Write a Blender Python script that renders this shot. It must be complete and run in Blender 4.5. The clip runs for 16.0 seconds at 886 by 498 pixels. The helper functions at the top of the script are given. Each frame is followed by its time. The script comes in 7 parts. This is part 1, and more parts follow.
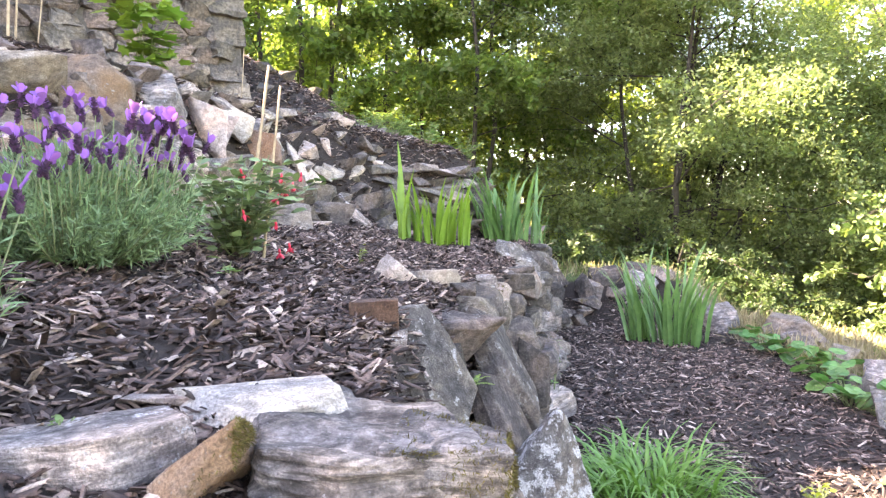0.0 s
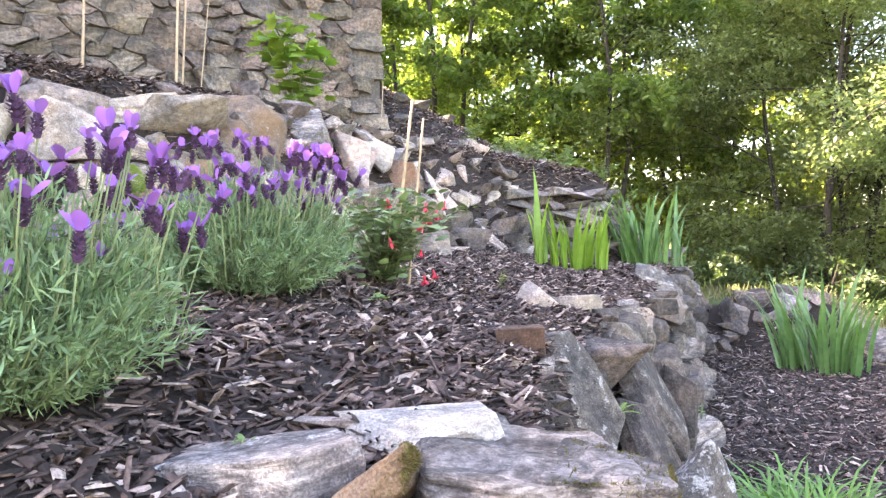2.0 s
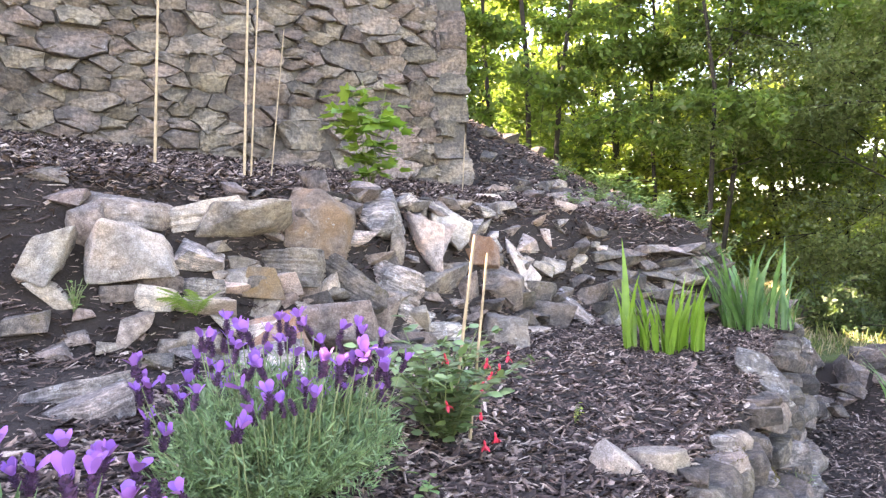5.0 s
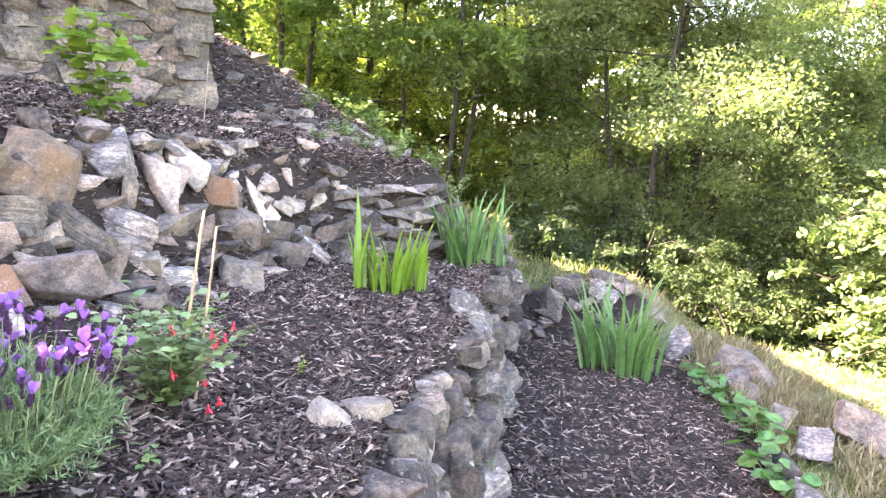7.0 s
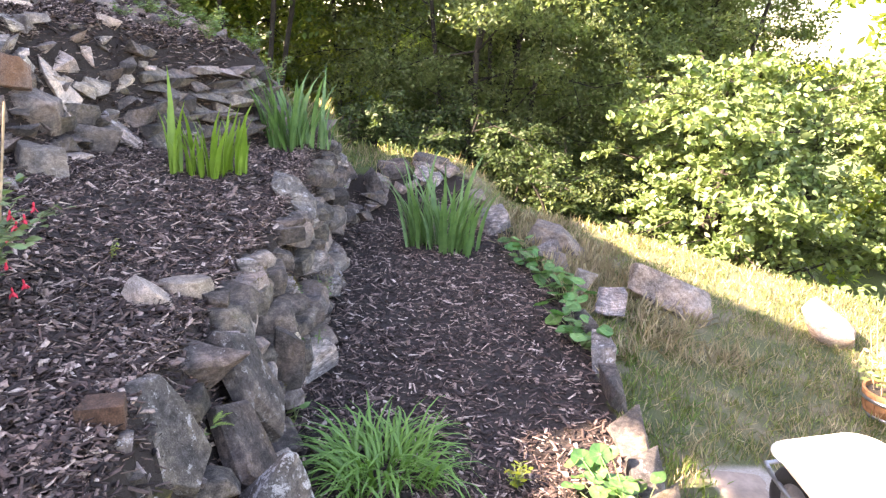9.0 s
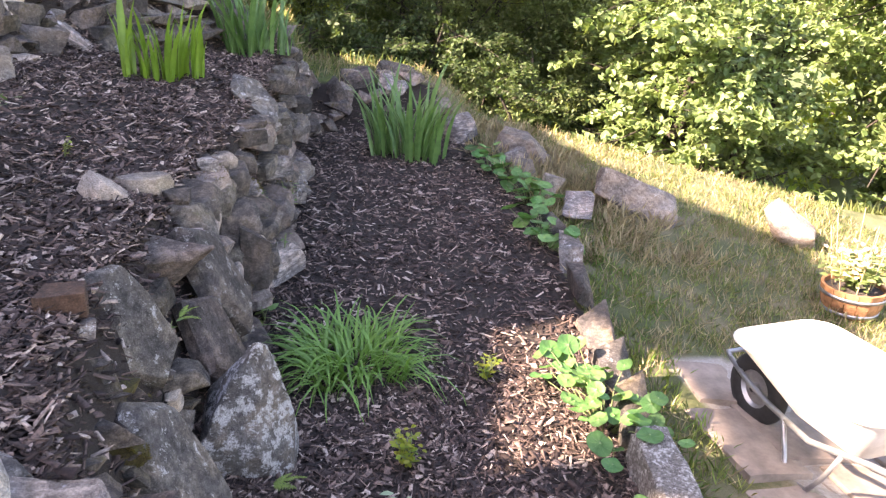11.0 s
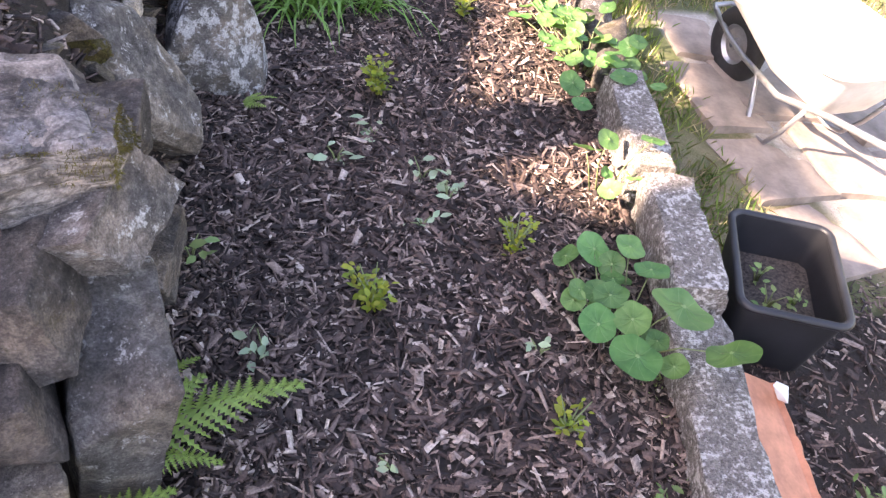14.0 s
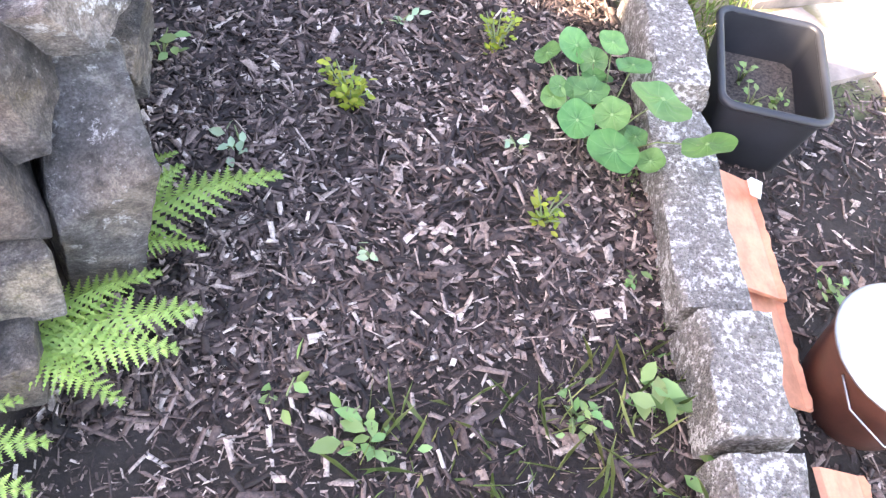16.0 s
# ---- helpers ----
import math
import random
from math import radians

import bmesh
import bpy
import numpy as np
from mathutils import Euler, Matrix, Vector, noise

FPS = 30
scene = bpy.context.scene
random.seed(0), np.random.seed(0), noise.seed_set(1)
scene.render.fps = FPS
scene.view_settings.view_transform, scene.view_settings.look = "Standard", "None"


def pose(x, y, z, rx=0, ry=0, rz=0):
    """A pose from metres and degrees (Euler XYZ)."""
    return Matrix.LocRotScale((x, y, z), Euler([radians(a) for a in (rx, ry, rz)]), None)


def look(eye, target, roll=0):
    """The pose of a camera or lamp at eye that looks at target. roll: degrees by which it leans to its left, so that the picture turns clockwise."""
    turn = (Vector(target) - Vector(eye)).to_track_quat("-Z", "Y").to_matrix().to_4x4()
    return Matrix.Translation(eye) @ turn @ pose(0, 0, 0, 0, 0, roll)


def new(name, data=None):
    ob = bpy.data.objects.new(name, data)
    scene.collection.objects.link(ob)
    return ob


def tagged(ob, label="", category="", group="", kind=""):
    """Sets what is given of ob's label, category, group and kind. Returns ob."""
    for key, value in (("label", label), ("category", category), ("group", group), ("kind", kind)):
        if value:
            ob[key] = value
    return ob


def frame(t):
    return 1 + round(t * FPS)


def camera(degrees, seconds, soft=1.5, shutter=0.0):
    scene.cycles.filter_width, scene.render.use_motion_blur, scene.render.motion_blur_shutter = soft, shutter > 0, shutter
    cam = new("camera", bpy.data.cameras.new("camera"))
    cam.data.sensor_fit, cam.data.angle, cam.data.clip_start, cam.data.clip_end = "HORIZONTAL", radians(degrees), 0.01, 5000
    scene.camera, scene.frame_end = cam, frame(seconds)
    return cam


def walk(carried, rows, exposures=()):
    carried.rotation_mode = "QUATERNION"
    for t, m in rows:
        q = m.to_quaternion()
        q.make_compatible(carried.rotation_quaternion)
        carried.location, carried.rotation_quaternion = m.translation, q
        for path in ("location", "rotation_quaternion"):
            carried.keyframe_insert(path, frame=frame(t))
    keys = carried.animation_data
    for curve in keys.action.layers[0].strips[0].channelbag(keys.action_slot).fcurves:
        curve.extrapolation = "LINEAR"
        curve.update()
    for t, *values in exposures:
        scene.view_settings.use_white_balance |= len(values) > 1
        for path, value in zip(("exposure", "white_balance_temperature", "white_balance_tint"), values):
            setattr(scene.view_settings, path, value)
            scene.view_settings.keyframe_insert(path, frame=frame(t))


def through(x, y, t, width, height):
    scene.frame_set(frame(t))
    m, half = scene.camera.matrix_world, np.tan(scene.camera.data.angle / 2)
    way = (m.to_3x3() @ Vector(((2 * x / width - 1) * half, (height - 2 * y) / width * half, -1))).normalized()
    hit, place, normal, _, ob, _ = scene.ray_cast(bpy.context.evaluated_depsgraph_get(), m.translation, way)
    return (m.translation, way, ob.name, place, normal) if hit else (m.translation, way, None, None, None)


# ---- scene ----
cam = camera(59.6, 16.0, soft=1.35)
PATH = [
    (0, (0.024, 0.027, 1.198), (0.015, 2.026, 1.131), -1.2),
    (0.5, (0.018, 0.018, 1.2), (-0.081, 2.015, 1.155), -1.4),
    (1, (0.005, 0.007, 1.207), (-0.181, 1.998, 1.181), -1.8),
    (1.5, (-0.008, 0.012, 1.206), (-0.271, 1.995, 1.196), -1.9),
    (2, (-0.016, -0.011, 1.214), (-0.359, 1.959, 1.215), -1.9),
    (2.5, (-0.024, -0.024, 1.221), (-0.439, 1.932, 1.229), -2.3),
    (3, (-0.006, -0.004, 1.244), (-0.493, 1.936, 1.259), -3.1),
    (3.5, (0.043, 0.108, 1.3), (-0.483, 2.038, 1.327), -3.8),
    (3.7, (0.049, 0.19, 1.319), (-0.495, 2.114, 1.365), -3.5),
    (6, (0.132, 0.329, 2.106), (-0.412, 2.25, 1.988), -0.4),
    (6.5, (0.178, 0.237, 2.097), (-0.07, 2.212, 1.908), 1.6),
    (7, (0.223, 0.086, 2.139), (0.258, 2.068, 1.874), 1.9),
    (7.5, (0.245, 0.037, 2.119), (0.481, 1.996, 1.796), 2.7),
    (8, (0.279, -0.077, 2.122), (0.706, 1.836, 1.724), 3.3),
    (10.3, (0.295, -0.014, 2.004), (0.768, 1.827, 1.381), 2.1),
    (10.5, (0.294, -0.021, 1.996), (0.784, 1.811, 1.358), 2.1),
    (11, (0.298, -0.046, 1.951), (0.832, 1.745, 1.237), 2.5),
    (11.5, (0.291, -0.044, 1.911), (0.851, 1.654, 1.014), 3.4),
    (12, (0.285, -0.037, 1.886), (0.829, 1.593, 0.862), 4.2),
    (12.5, (0.289, -0.043, 1.864), (0.818, 1.525, 0.741), 5.1),
    (13, (0.295, -0.052, 1.832), (0.823, 1.437, 0.606), 6.1),
    (13.5, (0.292, -0.065, 1.809), (0.822, 1.345, 0.493), 7.1),
    (14, (0.293, -0.08, 1.789), (0.823, 1.241, 0.383), 8.7),
    (14.5, (0.303, -0.1, 1.77), (0.829, 1.138, 0.29), 10.0),
    (15, (0.305, -0.126, 1.754), (0.818, 1.025, 0.201), 10.9),
    (15.5, (0.298, -0.159, 1.741), (0.799, 0.916, 0.13), 11.6),
    (16, (0.308, -0.178, 1.729), (0.797, 0.813, 0.062), 11.8),
]
EXPOSURES = [(0, 3.90, 8100, 25), (3.5, 4.0, 8000, 27), (6, 3.80, 8000, 27), (7, 4.1, 7900, 27), (8, 3.74, 8000, 28), (11, 3.02, 8000, 29), (12, 2.84, 7900, 31), (14, 3.12, 7900, 29), (16, 4.08, 7800, 24)]
walk(cam, [(t, look(eye, target, roll)) for t, eye, target, roll in PATH], EXPOSURES)

import itertools

# ---- light ----
SUN_EL, SUN_AZ = radians(35), radians(264)          # azimuth of the sun, from +y towards +x
world = bpy.data.worlds.new("sky")
scene.world = world
world.use_nodes = True
sky = world.node_tree.nodes.new("ShaderNodeTexSky")
sky.sky_type, sky.sun_disc = "NISHITA", False
sky.sun_elevation, sky.sun_rotation = SUN_EL, SUN_AZ
background = world.node_tree.nodes["Background"]
background.inputs["Strength"].default_value = 0.115
world.node_tree.links.new(sky.outputs[0], background.inputs["Color"])
sun_data = bpy.data.lights.new("sun", "SUN")
sun_data.energy, sun_data.angle, sun_data.color = 5.0, radians(0.6), (1.0, 0.93, 0.80)
sun = new("sun", sun_data)
to_sun = Vector((math.sin(SUN_AZ) * math.cos(SUN_EL), math.cos(SUN_AZ) * math.cos(SUN_EL), math.sin(SUN_EL)))
sun.matrix_world = look(to_sun * 60, (0, 0, 0))

# ---- materials ----


def material(name, rough=0.8, metal=0.0):
    m = bpy.data.materials.new(name)
    m.use_nodes = True
    b = m.node_tree.nodes["Principled BSDF"]
    b.inputs["Roughness"].default_value, b.inputs["Metallic"].default_value = rough, metal
    return m, m.node_tree.nodes, m.node_tree.links, b


def ramp(nodes, *stops):
    r = nodes.new("ShaderNodeValToRGB")
    while len(r.color_ramp.elements) < len(stops):
        r.color_ramp.elements.new(0.5)
    for e, (p, c) in zip(r.color_ramp.elements, stops):
        e.position, e.color = p, (*c, 1)
    return r


def noise_node(nodes, links, scale, detail=6, rough=0.6, coord="Object", stretch=(1, 1, 1), distort=0.0):
    c = nodes.new("ShaderNodeTexCoord")
    mp = nodes.new("ShaderNodeMapping")
    mp.inputs["Scale"].default_value = stretch
    links.new(c.outputs[coord], mp.inputs[0])
    n = nodes.new("ShaderNodeTexNoise")
    n.inputs["Scale"].default_value, n.inputs["Detail"].default_value = scale, detail
    n.inputs["Roughness"].default_value, n.inputs["Distortion"].default_value = rough, distort
    links.new(mp.outputs[0], n.inputs["Vector"])
    return n


def mixed(nodes, links, fac, a, b, blend="MIX"):
    x = nodes.new("ShaderNodeMix")
    x.data_type, x.blend_type = "RGBA", blend
    for value, socket in ((fac, x.inputs[0]), (a, x.inputs[6]), (b, x.inputs[7])):
        if isinstance(value, (int, float)):
            socket.default_value = value
        elif isinstance(value, tuple):
            socket.default_value = (*value, 1)
        else:
            links.new(value, socket)
    return x.outputs[2]


def bumped(nodes, links, bsdf, height, strength=0.5, distance=0.01):
    b = nodes.new("ShaderNodeBump")
    b.inputs["Strength"].default_value, b.inputs["Distance"].default_value = strength, distance
    links.new(height, b.inputs["Height"])
    links.new(b.outputs[0], bsdf.inputs["Normal"])


def vary(nodes, links, colour, island=False, hue=0.0, value=0.3):
    """Shifts a colour's brightness from piece to piece."""
    src = nodes.new("ShaderNodeNewGeometry").outputs["Random Per Island"] if island else nodes.new("ShaderNodeObjectInfo").outputs["Random"]
    hsv = nodes.new("ShaderNodeHueSaturation")
    mr = nodes.new("ShaderNodeMapRange")
    mr.inputs[3].default_value, mr.inputs[4].default_value = 1 - value, 1 + value
    links.new(src, mr.inputs[0])
    links.new(mr.outputs[0], hsv.inputs["Value"])
    if hue:
        mh = nodes.new("ShaderNodeMapRange")
        mh.inputs[3].default_value, mh.inputs[4].default_value = 0.5 - hue, 0.5 + hue
        mul = nodes.new("ShaderNodeMath")
        mul.operation, mul.inputs[1].default_value = "MULTIPLY", 7.31
        fr = nodes.new("ShaderNodeMath")
        fr.operation = "FRACT"
        links.new(src, mul.inputs[0])
        links.new(mul.outputs[0], fr.inputs[0])
        links.new(fr.outputs[0], mh.inputs[0])
        links.new(mh.outputs[0], hsv.inputs["Hue"])
    links.new(colour, hsv.inputs["Color"])
    return hsv.outputs[0]


def stone_material(name, dark, mid, pale, patch=(0.62, 0.62, 0.58), patch_from=0.62, rust=None, moss=0.0, scale=1.0, streak=0.0, grain=0.85):
    m, n, l, b = material(name, 0.82)
    big = noise_node(n, l, 4 * scale, 4, 0.55)
    mottle = noise_node(n, l, 26 * scale, 8, 0.72, stretch=(1, 1, 1.3))
    fine = noise_node(n, l, 170 * scale, 4, 0.7)
    base = ramp(n, (0.39, dark), (0.50, mid), (0.61, pale))
    l.new(mixed(n, l, 0.42, mottle.outputs[0], big.outputs[0]), base.inputs[0])
    tint = ramp(n, (0.40, (0.98, 0.99, 1.0)), (0.60, (1.18, 1.0, 0.82)))
    l.new(noise_node(n, l, 7 * scale, 3, 0.5).outputs[0], tint.inputs[0])
    colour = mixed(n, l, 0.7, base.outputs[0], tint.outputs[0], "MULTIPLY")
    if streak:
        band = noise_node(n, l, 9 * scale, 5, 0.7, stretch=(1, 1, 5.5), distort=1.2)
        bands = ramp(n, (0.38, (0.28, 0.27, 0.28)), (0.49, (0.95, 0.95, 0.97)), (0.60, (2.1, 2.06, 2.06)))
        l.new(band.outputs[0], bands.inputs[0])
        colour = mixed(n, l, streak, colour, bands.outputs[0], "MULTIPLY")
    if rust:
        rr = ramp(n, (0.46, (0, 0, 0)), (0.62, (0.85, 0.85, 0.85)))
        l.new(big.outputs[0], rr.inputs[0])
        colour = mixed(n, l, rr.outputs[0], colour, rust)
    lichen = noise_node(n, l, 18 * scale, 8, 0.78)
    lr = ramp(n, (patch_from, (0, 0, 0)), (patch_from + 0.05, (0.85, 0.85, 0.85)))
    l.new(lichen.outputs[0], lr.inputs[0])
    colour = mixed(n, l, lr.outputs[0], colour, patch)
    dots = n.new("ShaderNodeTexVoronoi")
    dots.inputs["Scale"].default_value = 75 * scale
    l.new(n.new("ShaderNodeTexCoord").outputs["Object"], dots.inputs["Vector"])
    dr = ramp(n, (0.10, (0.26, 0.26, 0.26)), (0.20, (0, 0, 0)))
    l.new(dots.outputs["Distance"], dr.inputs[0])
    colour = mixed(n, l, dr.outputs[0], colour, patch)
    if moss:
        mn = noise_node(n, l, 8 * scale, 7, 0.75)
        mrr = ramp(n, (1 - moss, (0, 0, 0)), (1.10 - moss, (0.9, 0.9, 0.9)))
        l.new(mn.outputs[0], mrr.inputs[0])
        colour = mixed(n, l, mrr.outputs[0], colour, (0.085, 0.065, 0.02))
    speck = ramp(n, (0.34, (0.5, 0.5, 0.5)), (0.66, (1.45, 1.45, 1.45)))
    l.new(fine.outputs[0], speck.inputs[0])
    colour = mixed(n, l, grain, colour, speck.outputs[0], "MULTIPLY")
    l.new(vary(n, l, colour, value=0.36, hue=0.02), b.inputs["Base Color"])
    crack = noise_node(n, l, 9 * scale, 9, 0.65, stretch=(0.6, 0.6, 2.2))
    h = mixed(n, l, 0.4, mixed(n, l, 0.5, mottle.outputs[0], crack.outputs[0]), fine.outputs[0])
    bumped(n, l, b, h, 1.0, 0.032)
    return m


STONE = stone_material("slate_stone", (0.085, 0.069, 0.061), (0.20, 0.170, 0.154), (0.36, 0.318, 0.295), moss=0.34)
DARKSTONE = stone_material("dark_mossy_stone", (0.035, 0.03, 0.028), (0.10, 0.088, 0.08), (0.21, 0.185, 0.17), patch=(0.38, 0.37, 0.34), patch_from=0.66, moss=0.44)
PALESTONE = stone_material("pale_quartz_stone", (0.22, 0.178, 0.155), (0.42, 0.36, 0.325), (0.64, 0.575, 0.535), patch=(0.66, 0.62, 0.58), patch_from=0.62)
RUSTSTONE = stone_material("rusty_stone", (0.17, 0.12, 0.095), (0.32, 0.23, 0.18), (0.48, 0.40, 0.34), rust=(0.34, 0.19, 0.10))
LICHENSTONE = stone_material("lichened_stone", (0.11, 0.097, 0.094), (0.24, 0.218, 0.21), (0.44, 0.41, 0.395), patch=(0.62, 0.61, 0.61), patch_from=0.58, streak=0.6)
WALLSTONE = stone_material("house_wall_stone", (0.055, 0.046, 0.040), (0.145, 0.124, 0.108), (0.30, 0.265, 0.238), patch=(0.42, 0.39, 0.36), patch_from=0.63, moss=0.38)

LOWSTONE = stone_material("wall_slate", (0.026, 0.021, 0.019), (0.085, 0.073, 0.066), (0.20, 0.176, 0.162), patch=(0.36, 0.34, 0.32), patch_from=0.62, moss=0.42)
LOWLICHEN = stone_material("lichened_slate", (0.045, 0.039, 0.036), (0.125, 0.112, 0.106), (0.27, 0.25, 0.24), patch=(0.52, 0.50, 0.49), patch_from=0.57, moss=0.34)
WEDGESTONE = stone_material("white_lichened_slate", (0.06, 0.053, 0.05), (0.15, 0.137, 0.128), (0.28, 0.262, 0.25), patch=(0.66, 0.65, 0.64), patch_from=0.505, moss=0.33)
BRICKSTONE = stone_material("orange_stone", (0.06, 0.038, 0.03), (0.13, 0.075, 0.052), (0.20, 0.125, 0.09), patch=(0.30, 0.25, 0.21), patch_from=0.64)
SLABSTONE = stone_material("weathered_slab", (0.048, 0.043, 0.041), (0.135, 0.123, 0.118), (0.28, 0.262, 0.256), patch=(0.42, 0.40, 0.40), patch_from=0.62, moss=0.33, streak=0.75, grain=0.5)
QUARTZ = stone_material("white_quartz", (0.42, 0.38, 0.36), (0.66, 0.62, 0.60), (0.82, 0.79, 0.77), patch=(0.85, 0.83, 0.82), patch_from=0.56, streak=0.35)
MOSSY = stone_material("mossy_stone", (0.04, 0.03, 0.012), (0.10, 0.07, 0.02), (0.17, 0.125, 0.04), patch=(0.20, 0.165, 0.04), patch_from=0.55, moss=0.5, scale=2.0)


def ground_material():
    """Soil, mown grass and flags, told apart by the painted zones of the sheet."""
    m, n, l, b = material("garden_ground", 0.95)
    zone = n.new("ShaderNodeVertexColor")
    zone.layer_name = "zone"
    sep = n.new("ShaderNodeSeparateColor")
    l.new(zone.outputs[0], sep.inputs[0])
    fine = noise_node(n, l, 60, 8, 0.75)
    big = noise_node(n, l, 1.7, 5, 0.6)
    soil = ramp(n, (0.3, (0.014, 0.010, 0.008)), (0.55, (0.03, 0.021, 0.017)), (0.8, (0.065, 0.047, 0.04)))
    l.new(fine.outputs[0], soil.inputs[0])
    turf = ramp(n, (0.36, (0.04, 0.06, 0.018)), (0.47, (0.09, 0.105, 0.04)), (0.58, (0.20, 0.17, 0.10)), (0.70, (0.30, 0.25, 0.18)))
    mid = noise_node(n, l, 9, 6, 0.7)
    l.new(mixed(n, l, 0.55, mixed(n, l, 0.5, fine.outputs[0], mid.outputs[0]), big.outputs[0]), turf.inputs[0])
    flag = ramp(n, (0.3, (0.28, 0.25, 0.22)), (0.7, (0.46, 0.42, 0.38)))
    l.new(fine.outputs[0], flag.inputs[0])
    wild = ramp(n, (0.3, (0.03, 0.05, 0.012)), (0.7, (0.10, 0.13, 0.03)))
    l.new(fine.outputs[0], wild.inputs[0])
    c = mixed(n, l, sep.outputs[0], wild.outputs[0], soil.outputs[0])
    c = mixed(n, l, sep.outputs[1], c, turf.outputs[0])
    c = mixed(n, l, sep.outputs[2], c, flag.outputs[0])
    l.new(c, b.inputs["Base Color"])
    bumped(n, l, b, fine.outputs[0], 0.8, 0.02)
    return m


def leaf_material(name, dark, pale, shine=0.45, through=0.35, hue=0.02, value=0.35):
    m, n, l, b = material(name, shine)
    nz = noise_node(n, l, 6, 3)
    r = ramp(n, (0.35, dark), (0.65, pale))
    l.new(nz.outputs[0], r.inputs[0])
    c = vary(n, l, r.outputs[0], island=True, hue=hue, value=value)
    l.new(c, b.inputs["Base Color"])
    t = n.new("ShaderNodeBsdfTranslucent")
    warm = mixed(n, l, 1.0, c, (1.12, 1.15, 0.66), "MULTIPLY")
    l.new(warm, t.inputs[0])
    mix = n.new("ShaderNodeMixShader")
    mix.inputs[0].default_value = through
    l.new(b.outputs[0], mix.inputs[1])
    l.new(t.outputs[0], mix.inputs[2])
    l.new(mix.outputs[0], n["Material Output"].inputs[0])
    return m


def plain(name, colour, rough=0.7, metal=0.0, var=0.15, scale=25, bump=0.2, island=False):
    m, n, l, b = material(name, rough, metal)
    nz = noise_node(n, l, scale, 6, 0.65)
    lo, hi = tuple(v * (1 - var * 1.6) for v in colour), tuple(min(1, v * (1 + var)) for v in colour)
    r = ramp(n, (0.3, lo), (0.7, hi))
    l.new(nz.outputs[0], r.inputs[0])
    c = vary(n, l, r.outputs[0], island=True, value=0.3) if island else r.outputs[0]
    l.new(c, b.inputs["Base Color"])
    if bump:
        bumped(n, l, b, nz.outputs[0], bump, 0.006)
    return m


GROUND = ground_material()
BARK = plain("tree_bark", (0.04, 0.032, 0.024), 0.9, var=0.4, scale=14, bump=0.7)
TREELEAF = leaf_material("tree_leaf", (0.095, 0.155, 0.035), (0.16, 0.235, 0.06), 0.55, 0.58, 0.02, 0.35)
WILLOWLEAF = leaf_material("grey_green_leaf", (0.14, 0.19, 0.08), (0.24, 0.30, 0.135), 0.5, 0.58, 0.02, 0.25)
# Shade under the trees is put into the colour: a darker leaf copy.
SHADETINTLEAF = leaf_material("shade_tinted_leaf", (0.042, 0.075, 0.026), (0.085, 0.13, 0.046), 0.6, 0.4, 0.02, 0.35)
BUSHLEAF = leaf_material("bright_leaf", (0.13, 0.20, 0.065), (0.22, 0.29, 0.12), 0.45, 0.3, 0.02, 0.3)

# ---- builders ----


def part(name, mesh, mat, parent=None, label=""):
    ob = new(name, mesh)
    if not mesh.materials:
        mesh.materials.append(mat)
    if parent:
        ob.parent = parent
    return tagged(ob, label) if label else ob


def thing(name, x, y, z, label, category, group="", kind="", turn=0):
    ob = new(name)
    ob.empty_display_size = 0.1
    ob.matrix_world = pose(x, y, z, 0, 0, turn)
    return tagged(ob, label, category, group, kind)


def mesh_of(name, verts, faces, smooth=False, sharp=None):
    me = bpy.data.meshes.new(name)
    me.from_pydata([tuple(v) for v in verts], [], faces)
    me.update()
    if smooth:
        me.shade_smooth()
        if sharp:
            me.set_sharp_from_angle(angle=radians(sharp))
    return me


def many(name, tv, tf, placings):
    """One mesh out of many copies of a small template; placings: an array (n, 3, 4) of turns, scales and places."""
    tv, tf = np.asarray(tv, float), np.asarray(tf, int)
    n, k = len(placings), len(tv)
    v = np.einsum("nij,kj->nki", placings[:, :, :3], tv) + placings[:, None, :, 3]
    f = (tf[None] + (np.arange(n) * k)[:, None, None]).reshape(-1, tf.shape[1])
    me = bpy.data.meshes.new(name)
    me.vertices.add(n * k)
    me.vertices.foreach_set("co", v.reshape(-1))
    w = tf.shape[1]
    me.loops.add(f.size)
    me.loops.foreach_set("vertex_index", f.reshape(-1))
    me.polygons.add(len(f))
    me.polygons.foreach_set("loop_start", np.arange(len(f)) * w)
    me.polygons.foreach_set("loop_total", np.full(len(f), w))
    me.update(calc_edges=True)
    return me


def turns(rng, n, axis=None, spread=1.0):
    """Random turns: column 1 runs along the leaf, column 2 is its face's normal."""
    d = rng.normal(size=(n, 3)) * spread
    if axis is not None:
        d = d + axis
    d /= np.linalg.norm(d, axis=1)[:, None] + 1e-9
    u = rng.normal(size=(n, 3))
    u -= d * np.sum(u * d, axis=1)[:, None]
    u /= np.linalg.norm(u, axis=1)[:, None] + 1e-9
    return np.stack([np.cross(d, u), d, u], axis=2)


def framed(rot, size, place):
    return np.concatenate([rot * np.asarray(size).reshape(-1, 1, 1), np.asarray(place)[:, :, None]], axis=2)


